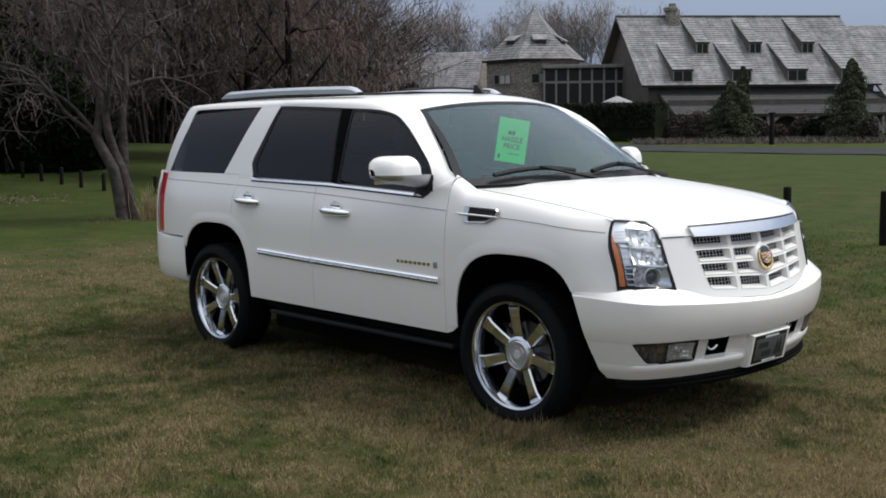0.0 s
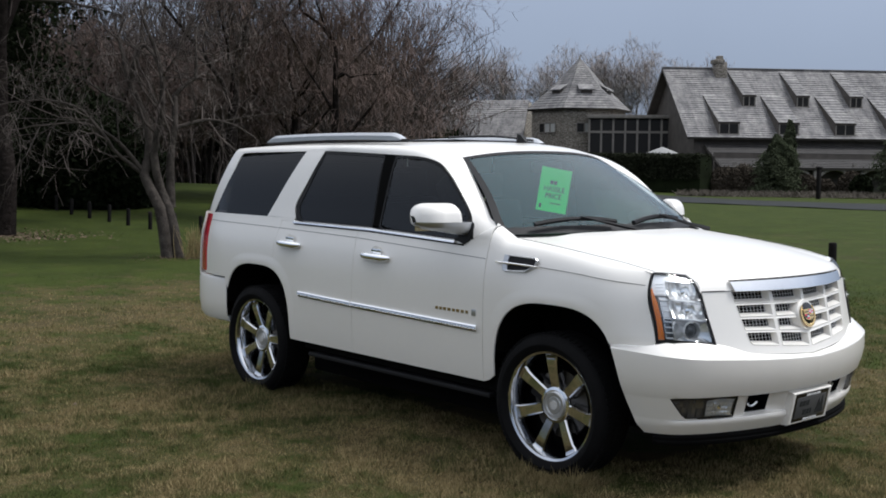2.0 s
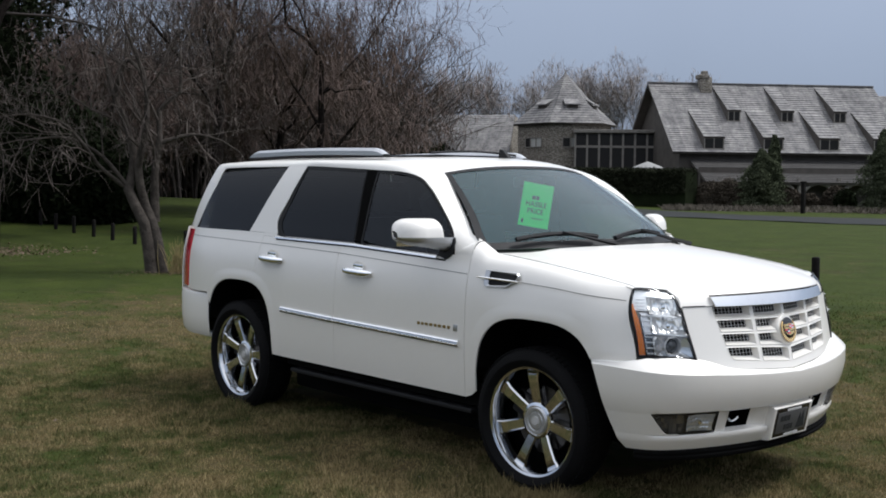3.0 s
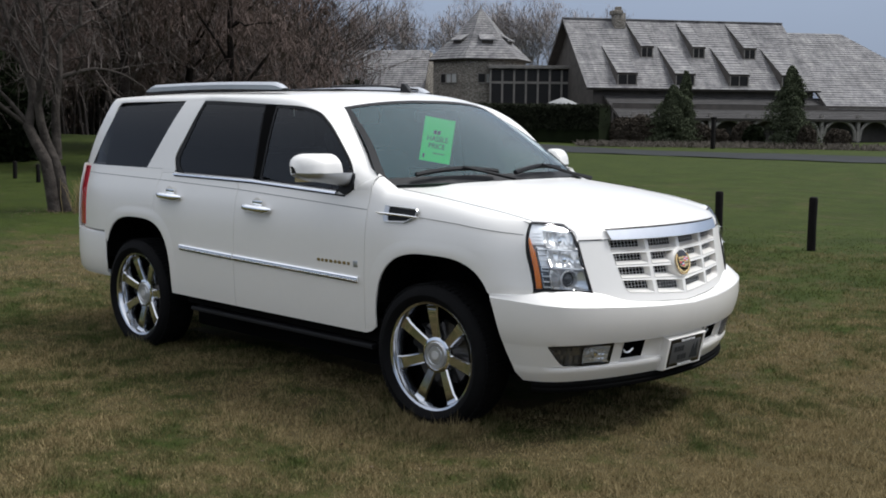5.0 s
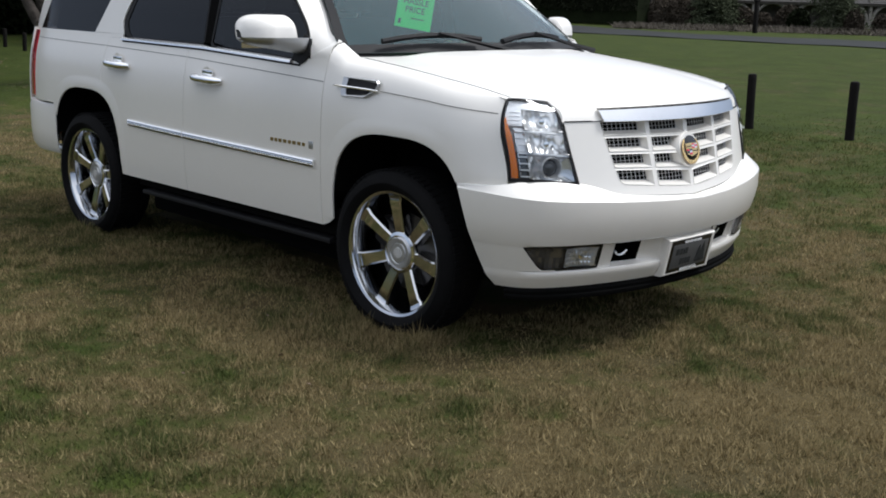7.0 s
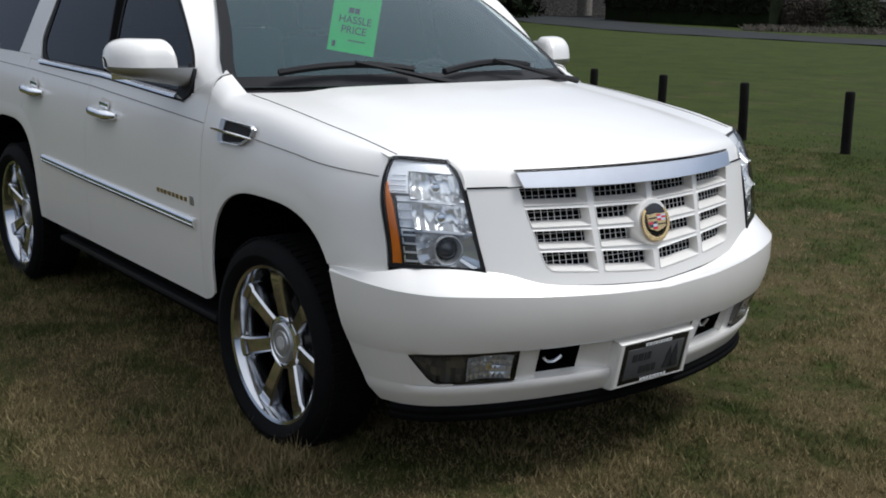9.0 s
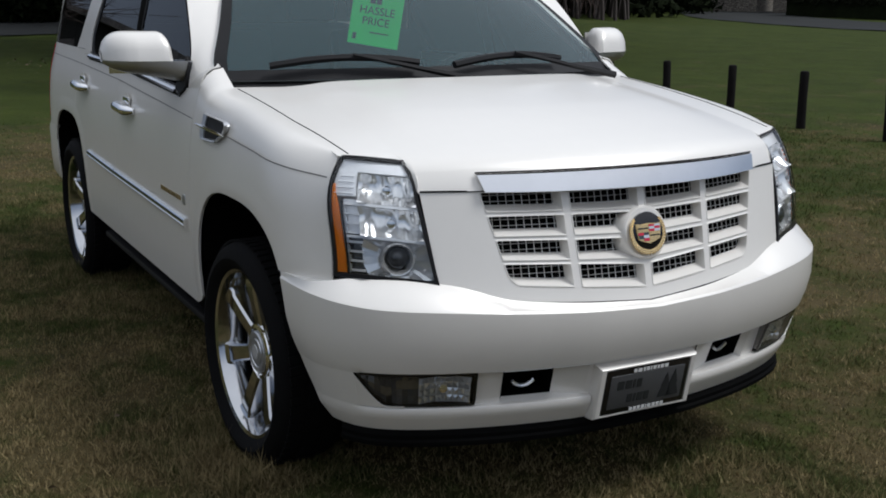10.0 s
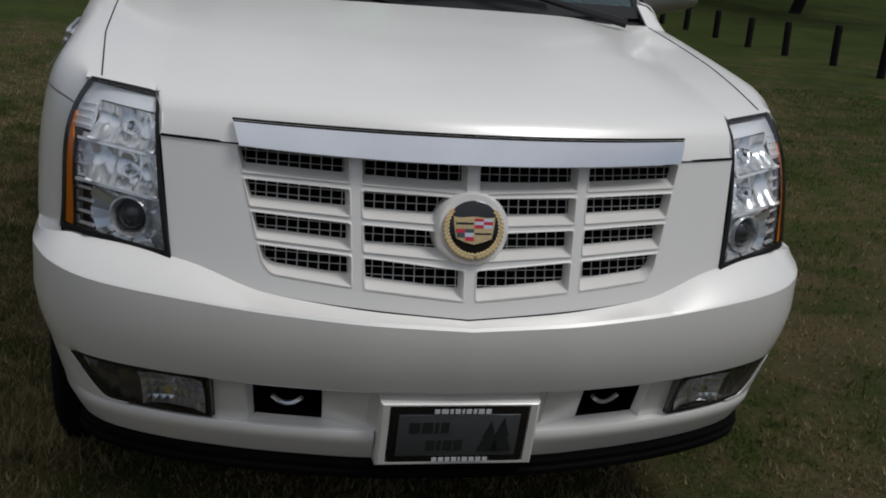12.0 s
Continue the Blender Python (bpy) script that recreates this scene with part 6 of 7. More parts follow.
def prisms(segs, sides, material, name, least=0.0):
    """All segments as tapered prisms in one mesh."""
    p0, p1 = np.array([s[0] for s in segs]), np.array([s[1] for s in segs])
    r0, r1 = np.maximum([s[2] for s in segs], least), np.maximum([s[3] for s in segs], least)
    d = p1 - p0
    d /= np.linalg.norm(d, axis=1)[:, None] + 1e-9
    if sides > 4:
        # lap the pieces of a trunk so that no joint opens at a bend
        p0, p1 = p0 - d * r0[:, None] * 0.25, p1 + d * r1[:, None] * 0.35
    ref = np.where(np.abs(d[:, 2:]) < 0.9, np.array([[0, 0, 1.0]]), np.array([[1.0, 0, 0]]))
    a = np.cross(d, ref)
    a /= np.linalg.norm(a, axis=1)[:, None] + 1e-9
    b = np.cross(d, a)
    n = len(segs)
    vs = np.zeros((n, 2, sides, 3))
    for k in range(sides):
        c, s = math.cos(math.tau * k / sides), math.sin(math.tau * k / sides)
        o = a * c + b * s
        vs[:, 0, k], vs[:, 1, k] = p0 + o * r0[:, None], p1 + o * r1[:, None]
    base = (np.arange(n) * 2 * sides)[:, None]
    quads = []
    for k in range(sides):
        j = (k + 1) % sides
        quads.append(np.concatenate([base + k, base + j, base + sides + j, base + sides + k], 1))
    f = np.concatenate(quads[:1] if sides == 2 else quads, 0)
    me = bpy.data.meshes.new(name)
    v = vs.reshape(-1, 3)
    me.vertices.add(len(v))
    me.vertices.foreach_set("co", v.astype(np.float32).ravel())
    me.loops.add(f.size)
    me.loops.foreach_set("vertex_index", f.astype(np.int32).ravel())
    me.polygons.add(len(f))
    me.polygons.foreach_set("loop_start", np.arange(0, f.size, 4, dtype=np.int32))
    me.materials.append(material)
    me.update()
    me.validate()
    return me


def bare_tree(seed, label, bark, twig, at, rz=0.0, least=0.003, **kw):
    rng = np.random.default_rng(seed)
    segs = grow(rng, **kw)
    tree = thing("tree", label, "tree", at, rz, "bare winter trees")
    wood, fine = [s for s in segs if s[4] <= 1], [s for s in segs if s[4] > 1]
    o = new("trunk", prisms(wood, 9, bark, "trunk"))
    o.data.shade_smooth()
    o.parent = tree
    o = new("crown", prisms([s for s in fine if s[4] < 4], 3, twig, "crown", least))
    o.parent = tree
    ends = [s for s in fine if s[4] >= 4]
    if ends:
        o = new("outer_crown", prisms(ends, 2, twig, "outer_crown", least))
        o.parent = tree
    return tree


def stand(x, y):
    return (x, y, float(ground_z(x, y)))


# the pale tree: leaning fused stems and long arching boughs, given as (across, back, up)
BOUGHS = (
    (0.118, ((-0.09, 0, -0.1), (-0.24, 0, 0.88), (-0.51, 0, 1.46), (-0.43, 0.1, 1.95), (-0.61, 0.2, 2.6), (-0.83, 0.2, 3.1), (-1.05, 0.3, 3.9))),
    (0.104, ((0.10, 0.05, -0.1), (-0.07, 0.1, 0.73), (-0.27, 0.1, 1.27), (-0.34, 0, 1.8), (-0.17, -0.1, 2.44), (-0.12, -0.2, 3.2), (-0.4, -0.3, 4.1))),
    (0.085, ((-0.10, 0.2, 0.9), (-0.12, 0.25, 1.75), (-0.05, 0.3, 2.3), (-0.07, 0.4, 2.9), (0.27, 0.5, 3.2), (0.25, 0.6, 3.9))),
    (0.042, ((-0.51, 0, 1.5), (-1.0, -0.2, 2.1), (-1.5, -0.4, 2.34), (-2.2, -0.6, 2.28))),
    (0.040, ((-0.58, 0, 1.5), (-0.93, -0.3, 1.86), (-1.02, -0.5, 2.1), (-1.45, -0.7, 2.6), (-1.95, -0.8, 2.7), (-2.5, -0.9, 2.65))),
    (0.045, ((0.0, 0.3, 2.3), (0.52, 0.5, 2.44), (0.9, 0.6, 2.37), (1.3, 0.6, 2.15))),
    (0.050, ((-0.83, 0.2, 3.1), (-0.5, 0, 3.7), (-0.2, -0.2, 3.4), (-0.05, -0.3, 2.9))),
)
ACROSS, BACK = np.array((0.70, 0.714, 0)), np.array((-0.714, 0.70, 0))
mains = [([tuple(ACROSS * a + BACK * b + np.array((0, 0, c))) for a, b, c in pts], r) for r, pts in BOUGHS]
bare_tree(14, "pale-barked multi-stemmed bare tree in the lawn", BARK_PALE, TWIG_GREY, stand(-12.26, 4.04), 0, 0.004, height=6.6, spread=1.25, levels=4, stems=0, density=0.60, gnarl=0.45, mains=mains)
big = dict(height=12.5, spread=1.0, levels=5, stems=1, trunk_r=0.30, density=1.0, gnarl=0.3, clear=0.3)
oak = bare_tree(12, "large dark bare tree with dense twigs", BARK_DARK, TWIG, stand(-21.0, 13.3), 0, 0.006, **{**big, "height": 9.4, "trunk_r": 0.19, "spread": 1.3, "gnarl": 0.4})
oak2 = bare_tree(21, "large dark bare tree with dense twigs", BARK_DARK, TWIG_DARK, stand(-19.55, 3.65), 0, 0.006, **{**big, "height": 13.5, "trunk_r": 0.36, "clear": 0.5, "density": 0.75})
oak3 = bare_tree(34, "spreading dark bare tree with dense twigs", BARK_DARK, TWIG, stand(-30.0, 17.6), 0, 0.007, **{**big, "stems": 2, "height": 7.0, "trunk_r": 0.28, "spread": 1.2, "density": 0.72})
placed = ((oak2, -27.5, 14.0, 140, 0.8), (oak3, -33.0, 12.0, 200, 0.9), (oak, -38.0, 20.0, 260, 0.85), (oak2, -30.0, 5.5, 20, 0.9),
          (oak2, -44.0, 12.0, 95, 1.1), (oak, -36.0, 5.0, 170, 0.9), (oak3, -50.0, 22.0, 45, 1.0))
for src, x, y, turn, size in placed:
    c = copy_thing(src, pose(*stand(x, y), 0, 0, turn))
    c.scale = (size, size, size)
# trees on the skyline behind the house, paled in colour for distance haze
sky_tree = bare_tree(55, "tall bare tree on the skyline, haze put into its pale colour", TWIG_FAR, TWIG_FAR, (-86, 92, 0.3), 0, 0.015, height=14, spread=0.6, levels=5, stems=2, trunk_r=0.22, density=0.40, gnarl=0.14, clear=0.3)
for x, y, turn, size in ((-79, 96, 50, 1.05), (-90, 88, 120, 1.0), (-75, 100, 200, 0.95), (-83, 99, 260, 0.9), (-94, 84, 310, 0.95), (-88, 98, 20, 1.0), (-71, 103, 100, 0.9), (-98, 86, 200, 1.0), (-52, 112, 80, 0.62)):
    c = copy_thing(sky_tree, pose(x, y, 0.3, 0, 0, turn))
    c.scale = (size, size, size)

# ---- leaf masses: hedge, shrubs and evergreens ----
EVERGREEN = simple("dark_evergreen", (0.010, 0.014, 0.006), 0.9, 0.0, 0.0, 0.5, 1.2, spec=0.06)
CONIFER = simple("evergreen_needles", (0.060, 0.070, 0.042), 0.9, 0.0, 0.0, 0.45, 0.9, spec=0.05)
HEDGE = simple("clipped_hedge", (0.022, 0.025, 0.015), 0.9, 0.0, 0.0, 0.35, 1.5, spec=0.06)
SHRUB = simple("brown_green_shrub", (0.055, 0.046, 0.036), 0.9, 0.0, 0.0, 0.4, 1.0, spec=0.05)
STRAWSTEMS = simple("straw_stems", (0.26, 0.20, 0.09), 0.85, 0.0, 0.0, 0.3, 6.0)
DRYSTEMS = simple("dry_stems", (0.085, 0.072, 0.056), 0.9, 0.0, 0.0, 0.4, 2.0)


def leaves(rng, points, size, material, name):
    """Small leaf triangles scattered round the points."""
    n = len(points)
    tri = rng.normal(0, 1, (n, 3, 3))
    tri /= np.linalg.norm(tri, axis=2)[..., None]
    return tri_mesh(name, points[:, None] + tri * (size * rng.uniform(0.5, 1.3, n))[:, None, None], material)


def lumpy(rng, n, centre, radii, lumps=26, depth=0.3):
    """Points in the outer part of an uneven, lumpy mass."""
    d = rng.normal(0, 1, (n, 3))
    d /= np.linalg.norm(d, axis=1)[:, None]
    k = rng.normal(0, 1, (lumps, 3))
    k /= np.linalg.norm(k, axis=1)[:, None]
    bulge = np.max(d @ k.T, axis=1)
    r = (0.72 + 0.42 * (bulge - 0.6)) * (1 - depth * rng.random(n) ** 1.6)
    p = d * r[:, None] * np.array(radii) + np.array(centre)
    p[:, 2] = np.abs(p[:, 2])
    return p


def shrub(seed, at, radii, material, label, n=5000, size=0.09, name="shrub"):
    rng = np.random.default_rng(seed)
    mass = leaves(rng, lumpy(rng, n, (0, 0, radii[2] * 0.55), radii), size, material, name)
    if name == "shrub":
        ob = new(name, mass)
    else:
        ob = new(name)
        bm = bmesh.new()
        tube_into(bm, [(0, 0, -0.1), (0.05, 0.03, radii[2] * 0.5), (0, 0, radii[2])], [0.12, 0.09, 0.04], 8)
        part("trunk", bm, BARK_DARK, ob)
        new("foliage", mass).parent = ob
    ob.matrix_basis = pose(*at)
    return tagged(ob, label, "shrub")


def conifer(seed, at, height, width, label):
    """An uneven evergreen: a stem with tiers of drooping sprays."""
    rng = np.random.default_rng(seed)
    tree = thing("evergreen_tree", label, "tree", at)
    bm = bmesh.new()
    tube_into(bm, [(0, 0, -0.1), (0.03, 0, height * 0.5), (0, 0.02, height * 0.93)], [0.13, 0.08, 0.02], 8)
    part("trunk", bm, BARK_DARK, tree)
    n = 24000
    z = rng.random(n) ** 0.8
    a = rng.uniform(0, math.tau, n)
    tier = 0.72 + 0.12 * np.sin(z * 46 + 2 * np.sin(a * 2)) + 0.22 * np.sin(a * 3 + z * 7) + 0.18 * np.sin(z * 11 + a + seed)
    r = width * (1 - z) ** 0.7 * tier * np.sqrt(rng.uniform(0.05, 1, n)) * (1 + 0.5 * (rng.random(n) ** 6)) + 0.05
    p = np.stack([r * np.cos(a), r * np.sin(a), 0.15 + z * (height - 0.15) - 0.18 * r], 1)
    o = new("crown", leaves(rng, p, 0.085, CONIFER, "crown"))
    o.parent = tree
    return tree


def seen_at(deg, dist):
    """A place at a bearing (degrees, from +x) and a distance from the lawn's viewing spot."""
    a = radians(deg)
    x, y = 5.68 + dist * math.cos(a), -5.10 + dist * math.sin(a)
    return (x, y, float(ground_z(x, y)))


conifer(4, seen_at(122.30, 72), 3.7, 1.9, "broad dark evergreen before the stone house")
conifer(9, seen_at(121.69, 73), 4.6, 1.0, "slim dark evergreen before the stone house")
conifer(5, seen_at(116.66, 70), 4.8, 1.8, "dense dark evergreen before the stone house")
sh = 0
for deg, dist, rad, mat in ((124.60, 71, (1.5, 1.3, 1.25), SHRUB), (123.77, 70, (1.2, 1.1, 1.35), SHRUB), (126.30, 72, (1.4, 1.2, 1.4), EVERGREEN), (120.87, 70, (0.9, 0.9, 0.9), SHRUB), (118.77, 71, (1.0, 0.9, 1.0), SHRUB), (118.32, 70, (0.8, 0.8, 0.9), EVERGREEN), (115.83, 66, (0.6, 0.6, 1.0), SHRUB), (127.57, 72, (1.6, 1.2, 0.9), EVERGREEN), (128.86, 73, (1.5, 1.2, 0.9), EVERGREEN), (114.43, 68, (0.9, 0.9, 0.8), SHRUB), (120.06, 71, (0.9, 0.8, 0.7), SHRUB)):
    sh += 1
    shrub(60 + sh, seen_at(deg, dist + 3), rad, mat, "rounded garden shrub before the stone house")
# the long clipped hedge
rng = np.random.default_rng(77)
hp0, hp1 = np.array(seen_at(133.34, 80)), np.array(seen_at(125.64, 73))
n = 30000
t = rng.random(n)
along, nrm = hp1 - hp0, unit(np.array((hp1[1] - hp0[1], hp0[0] - hp1[0], 0)))
face = rng.integers(0, 3, n)
w = np.where(face == 0, 0.8, rng.uniform(-0.8, 0.8, n)) * np.where(face == 1, rng.choice([-1, 1], n), 1)
h = np.where(face == 2, 2.35, rng.uniform(0.9, 2.35, n)) + 0.10 * np.sin(t * 60) * rng.random(n) + rng.normal(0, 0.05, n)
pts = hp0 + along * t[:, None] + nrm * (w + rng.normal(0, 0.06, n))[:, None]
pts[:, 2] = hp0[2] + (hp1[2] - hp0[2]) * t + h
hedge = new("hedge", leaves(rng, pts, 0.10, HEDGE, "hedge"))
tagged(hedge, "long clipped dark green hedge before the house", "hedge")
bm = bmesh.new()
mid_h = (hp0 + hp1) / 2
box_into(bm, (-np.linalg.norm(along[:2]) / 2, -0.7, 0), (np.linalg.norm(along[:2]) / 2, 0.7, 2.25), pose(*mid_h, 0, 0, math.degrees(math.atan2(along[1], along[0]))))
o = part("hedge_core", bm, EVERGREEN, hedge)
# dry winter perennials along the bed
rng = np.random.default_rng(81)
segs = []
for _ in range(2600):
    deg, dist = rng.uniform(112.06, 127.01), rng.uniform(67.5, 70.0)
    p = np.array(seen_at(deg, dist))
    q = p + np.array((rng.normal(0, 0.18), rng.normal(0, 0.18), rng.uniform(0.10, 0.40)))
    segs.append((p, q, 0.03, 0.012, 0))
bed = new("dry_perennials", prisms(segs, 3, DRYSTEMS, "dry_perennials"))
tagged(bed, "pale dry winter stems along the garden bed", "plants", "", "stuff")

# a tuft of tall dry grass at the pale tree's foot
rng = np.random.default_rng(82)
segs = []
for _ in range(150):
    p = np.array((-11.85 + rng.normal(0, 0.10), 4.30 + rng.normal(0, 0.16), 0.0))
    p[2] = float(ground_z(p[0], p[1])) - 0.02
    q = p + np.array((rng.normal(0, 0.10), rng.normal(0, 0.10), rng.uniform(0.25, 0.62)))
    segs.append((p, (p + q) / 2 + rng.normal(0, 0.02, 3), 0.006, 0.005, 0))
    segs.append((segs[-1][1], q + rng.normal(0, 0.06, 3), 0.005, 0.002, 0))
tagged(new("dry_grass", prisms(segs, 3, STRAWSTEMS, "dry_grass")), "tall tuft of dry straw-coloured grass beside the bare tree", "grass")

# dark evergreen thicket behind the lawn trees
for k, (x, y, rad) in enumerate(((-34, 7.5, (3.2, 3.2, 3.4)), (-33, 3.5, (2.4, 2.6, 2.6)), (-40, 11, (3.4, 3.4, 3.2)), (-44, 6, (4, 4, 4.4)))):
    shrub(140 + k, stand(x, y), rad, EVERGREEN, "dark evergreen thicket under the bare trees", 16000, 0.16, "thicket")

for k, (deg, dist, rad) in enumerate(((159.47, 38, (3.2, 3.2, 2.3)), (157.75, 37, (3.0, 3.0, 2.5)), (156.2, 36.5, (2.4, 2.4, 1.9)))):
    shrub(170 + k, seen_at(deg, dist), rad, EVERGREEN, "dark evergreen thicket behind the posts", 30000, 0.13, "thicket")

# a tall dark pine beside the drive
rng = np.random.default_rng(19)
pine = thing("pine_tree", "tall dark evergreen pine at the edge of the lawn", "tree", stand(-22.6, 4.4))
bm = bmesh.new()
tube_into(bm, [(0, 0, -0.2), (0.1, 0.05, 3.0), (0.05, 0.1, 8.0), (0, 0, 13.0)], [0.30, 0.25, 0.15, 0.03], 10)
part("trunk", bm, BARK_DARK, pine)
segs, pts = [], []
for k in range(120):
    hz = 2.6 + 10.2 * (k + rng.random()) / 120
    turn, reach = rng.uniform(0, math.tau), (3.3 * (1 - (hz - 2.6) / 11.5) ** 0.8) * rng.uniform(0.7, 1.1)
    a = np.array((0.06, 0.05, hz))
    b = a + np.array((math.cos(turn) * reach, math.sin(turn) * reach, -0.28 * reach + rng.normal(0, 0.15)))
    segs.append((a, b, 0.035, 0.01, 0))
    q = rng.uniform(0.25, 1.05, 260)[:, None]
    pts.append(a + (b - a) * q + rng.normal(0, 1, (260, 3)) * np.array((0.26, 0.26, 0.13)) * (0.5 + q))
new("branches", prisms(segs, 4, BARK_DARK, "branches")).parent = pine
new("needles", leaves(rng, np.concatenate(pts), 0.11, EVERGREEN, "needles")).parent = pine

# far woods all round the lawn
WOODS = simple("far_woods", (0.058, 0.046, 0.041), 0.95, 0.0, 0.0, 0.4, 0.15)
rng = np.random.default_rng(90)
segs = []
def wood_belt(a0, a1, r0, r1, count, h0, h1):
    for _ in range(count):
        a, r = radians(rng.uniform(a0, a1)), rng.uniform(r0, r1)
        x, y = r * math.cos(a), r * math.sin(a)
        z = float(ground_z(x, y))
        hgt = rng.uniform(h0, h1)
        p = np.array((x, y, z - 0.2))
        fork = p + np.array((rng.normal(0, 0.4), rng.normal(0, 0.4), hgt * rng.uniform(0.22, 0.4)))
        segs.append((p, fork, 0.13, 0.09, 0))
        for _k in range(9):
            turn, up = rng.uniform(0, math.tau), rng.uniform(0.35, 1.35)
            way = np.array((math.cos(turn) * math.cos(up), math.sin(turn) * math.cos(up), math.sin(up)))
            e = fork + (fork - p) * rng.uniform(-0.3, 0)
            f = e + way * hgt * rng.uniform(0.3, 0.62)
            segs.append((e, f, 0.055, 0.02, 1))
            for _j in range(6):
                q = e + (f - e) * rng.uniform(0.25, 1)
                g2 = q + unit(way + rng.normal(0, 0.55, 3)) * rng.uniform(0.9, 2.2)
                segs.append((q, g2, 0.026, 0.012, 2))


wood_belt(141, 188, 56, 88, 1250, 9, 16)
wood_belt(137, 146, 80, 100, 120, 5, 9)
# two belts out of view, added as a horizon for the car to mirror
wood_belt(225, 330, 95, 125, 300, 6, 10)
wood_belt(330, 420, 95, 125, 220, 6, 10)
woods = new("far_woods", prisms(segs, 3, WOODS, "far_woods"))
tagged(woods, "belt of bare brown winter woods far off, partly added out of view", "woods", "", "stuff")
pts = []
for _ in range(150):
    a, r = radians(rng.uniform(138, 190)), rng.uniform(66, 92)
    c = (r * math.cos(a), r * math.sin(a), float(ground_z(r * math.cos(a), r * math.sin(a))))
    q = lumpy(rng, 260, (0, 0, 1.3), (2.6, 2.6, rng.uniform(1.8, 3.4)))
    pts.append(q + np.array(c))
# undergrowth for the added belts that only reflections show
for _ in range(170):
    a, r = radians(rng.uniform(200, 420)), rng.uniform(98, 125)
    c = (r * math.cos(a), r * math.sin(a), float(ground_z(r * math.cos(a), r * math.sin(a))))
    pts.append(lumpy(rng, 200, (0, 0, 1.6), (3.2, 3.2, rng.uniform(2.0, 4.0))) + np.array(c))
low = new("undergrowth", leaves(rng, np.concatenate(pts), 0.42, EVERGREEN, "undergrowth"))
tagged(low, "dark undergrowth at the foot of the far woods, partly added out of view", "undergrowth", "", "stuff")

# ---- roads ----
ASPHALT = simple("worn_asphalt", (0.026, 0.028, 0.028), 0.95, 0.0, 0.0, 0.25, 0.6, 0.3, 60.0, 0.004, spec=0.12)


def ribbon(name, centre, width, material, label, lift=0.012, n=60):
    c = curve(centre, n)
    d = np.gradient(c, axis=0)
    nn = np.stack([-d[:, 1], d[:, 0]], 1) / np.linalg.norm(d, axis=1)[:, None]
    g = []
    for k in np.linspace(-0.5, 0.5, 9):
        q = c + nn * width * k
        g.append(np.stack([q[:, 0], q[:, 1], ground_z(q[:, 0], q[:, 1]) + lift], 1))
    return tagged(shell(name, [np.array(g)], material, None, 0, "", (0, 0, -500)), label, "road", "", "structure")


ribbon("road", [(60, 36.5), (20, 41.5), (-10, 43.2), (-30, 43.6), (-45, 47), (-60, 57), (-75, 66)], 7.5, ASPHALT, "worn grey asphalt drive before the house", 0.035)
ribbon("drive", [(-22, -60), (-27, -20), (-29, -4), (-30.5, 4), (-37, 12), (-55, 18)], 4.6, ASPHALT, "grey asphalt drive behind the lawn", 0.03)

# dead leaves strewn over the lawn
DEADLEAF = simple("dead_leaf", (0.11, 0.075, 0.048), 0.8, 0.0, 0.0, 0.5, 9.0)
rng = np.random.default_rng(31)
n = 60
lx, ly = rng.uniform(-4.5, 5.0, n), rng.uniform(-5.5, -1.05, n)
lx = np.concatenate([lx, -12.2 + rng.normal(0, 0.45, 420), -19.0 + rng.normal(0, 0.9, 1400)])
ly = np.concatenate([ly, 4.0 + rng.normal(0, 0.45, 420), 3.6 + rng.normal(0, 0.9, 1400)])
n = len(lx)
la, ll = rng.uniform(0, math.tau, n), rng.uniform(0.009, 0.019, n) * np.where(lx < -15, 2.2, 1.0)
tris = []
for x, y, a, q in zip(lx, ly, la, ll):
    z = float(ground_z(x, y)) + rng.uniform(0.022, 0.034)
    u, v = np.array((math.cos(a), math.sin(a), rng.normal(0, 0.3))), np.array((-math.sin(a), math.cos(a), rng.normal(0, 0.3)))
    c = np.array((x, y, z))
    tris.append([c - u * q, c + v * q * 0.5, c + u * q])
    tris.append([c - u * q, c + u * q, c - v * q * 0.5 + (0, 0, 0.006)])
tagged(new("fallen_leaves", tri_mesh("fallen_leaves", np.array(tris), DEADLEAF)), "scattered brown dead leaves, thickest under the trees", "leaves", "", "stuff")


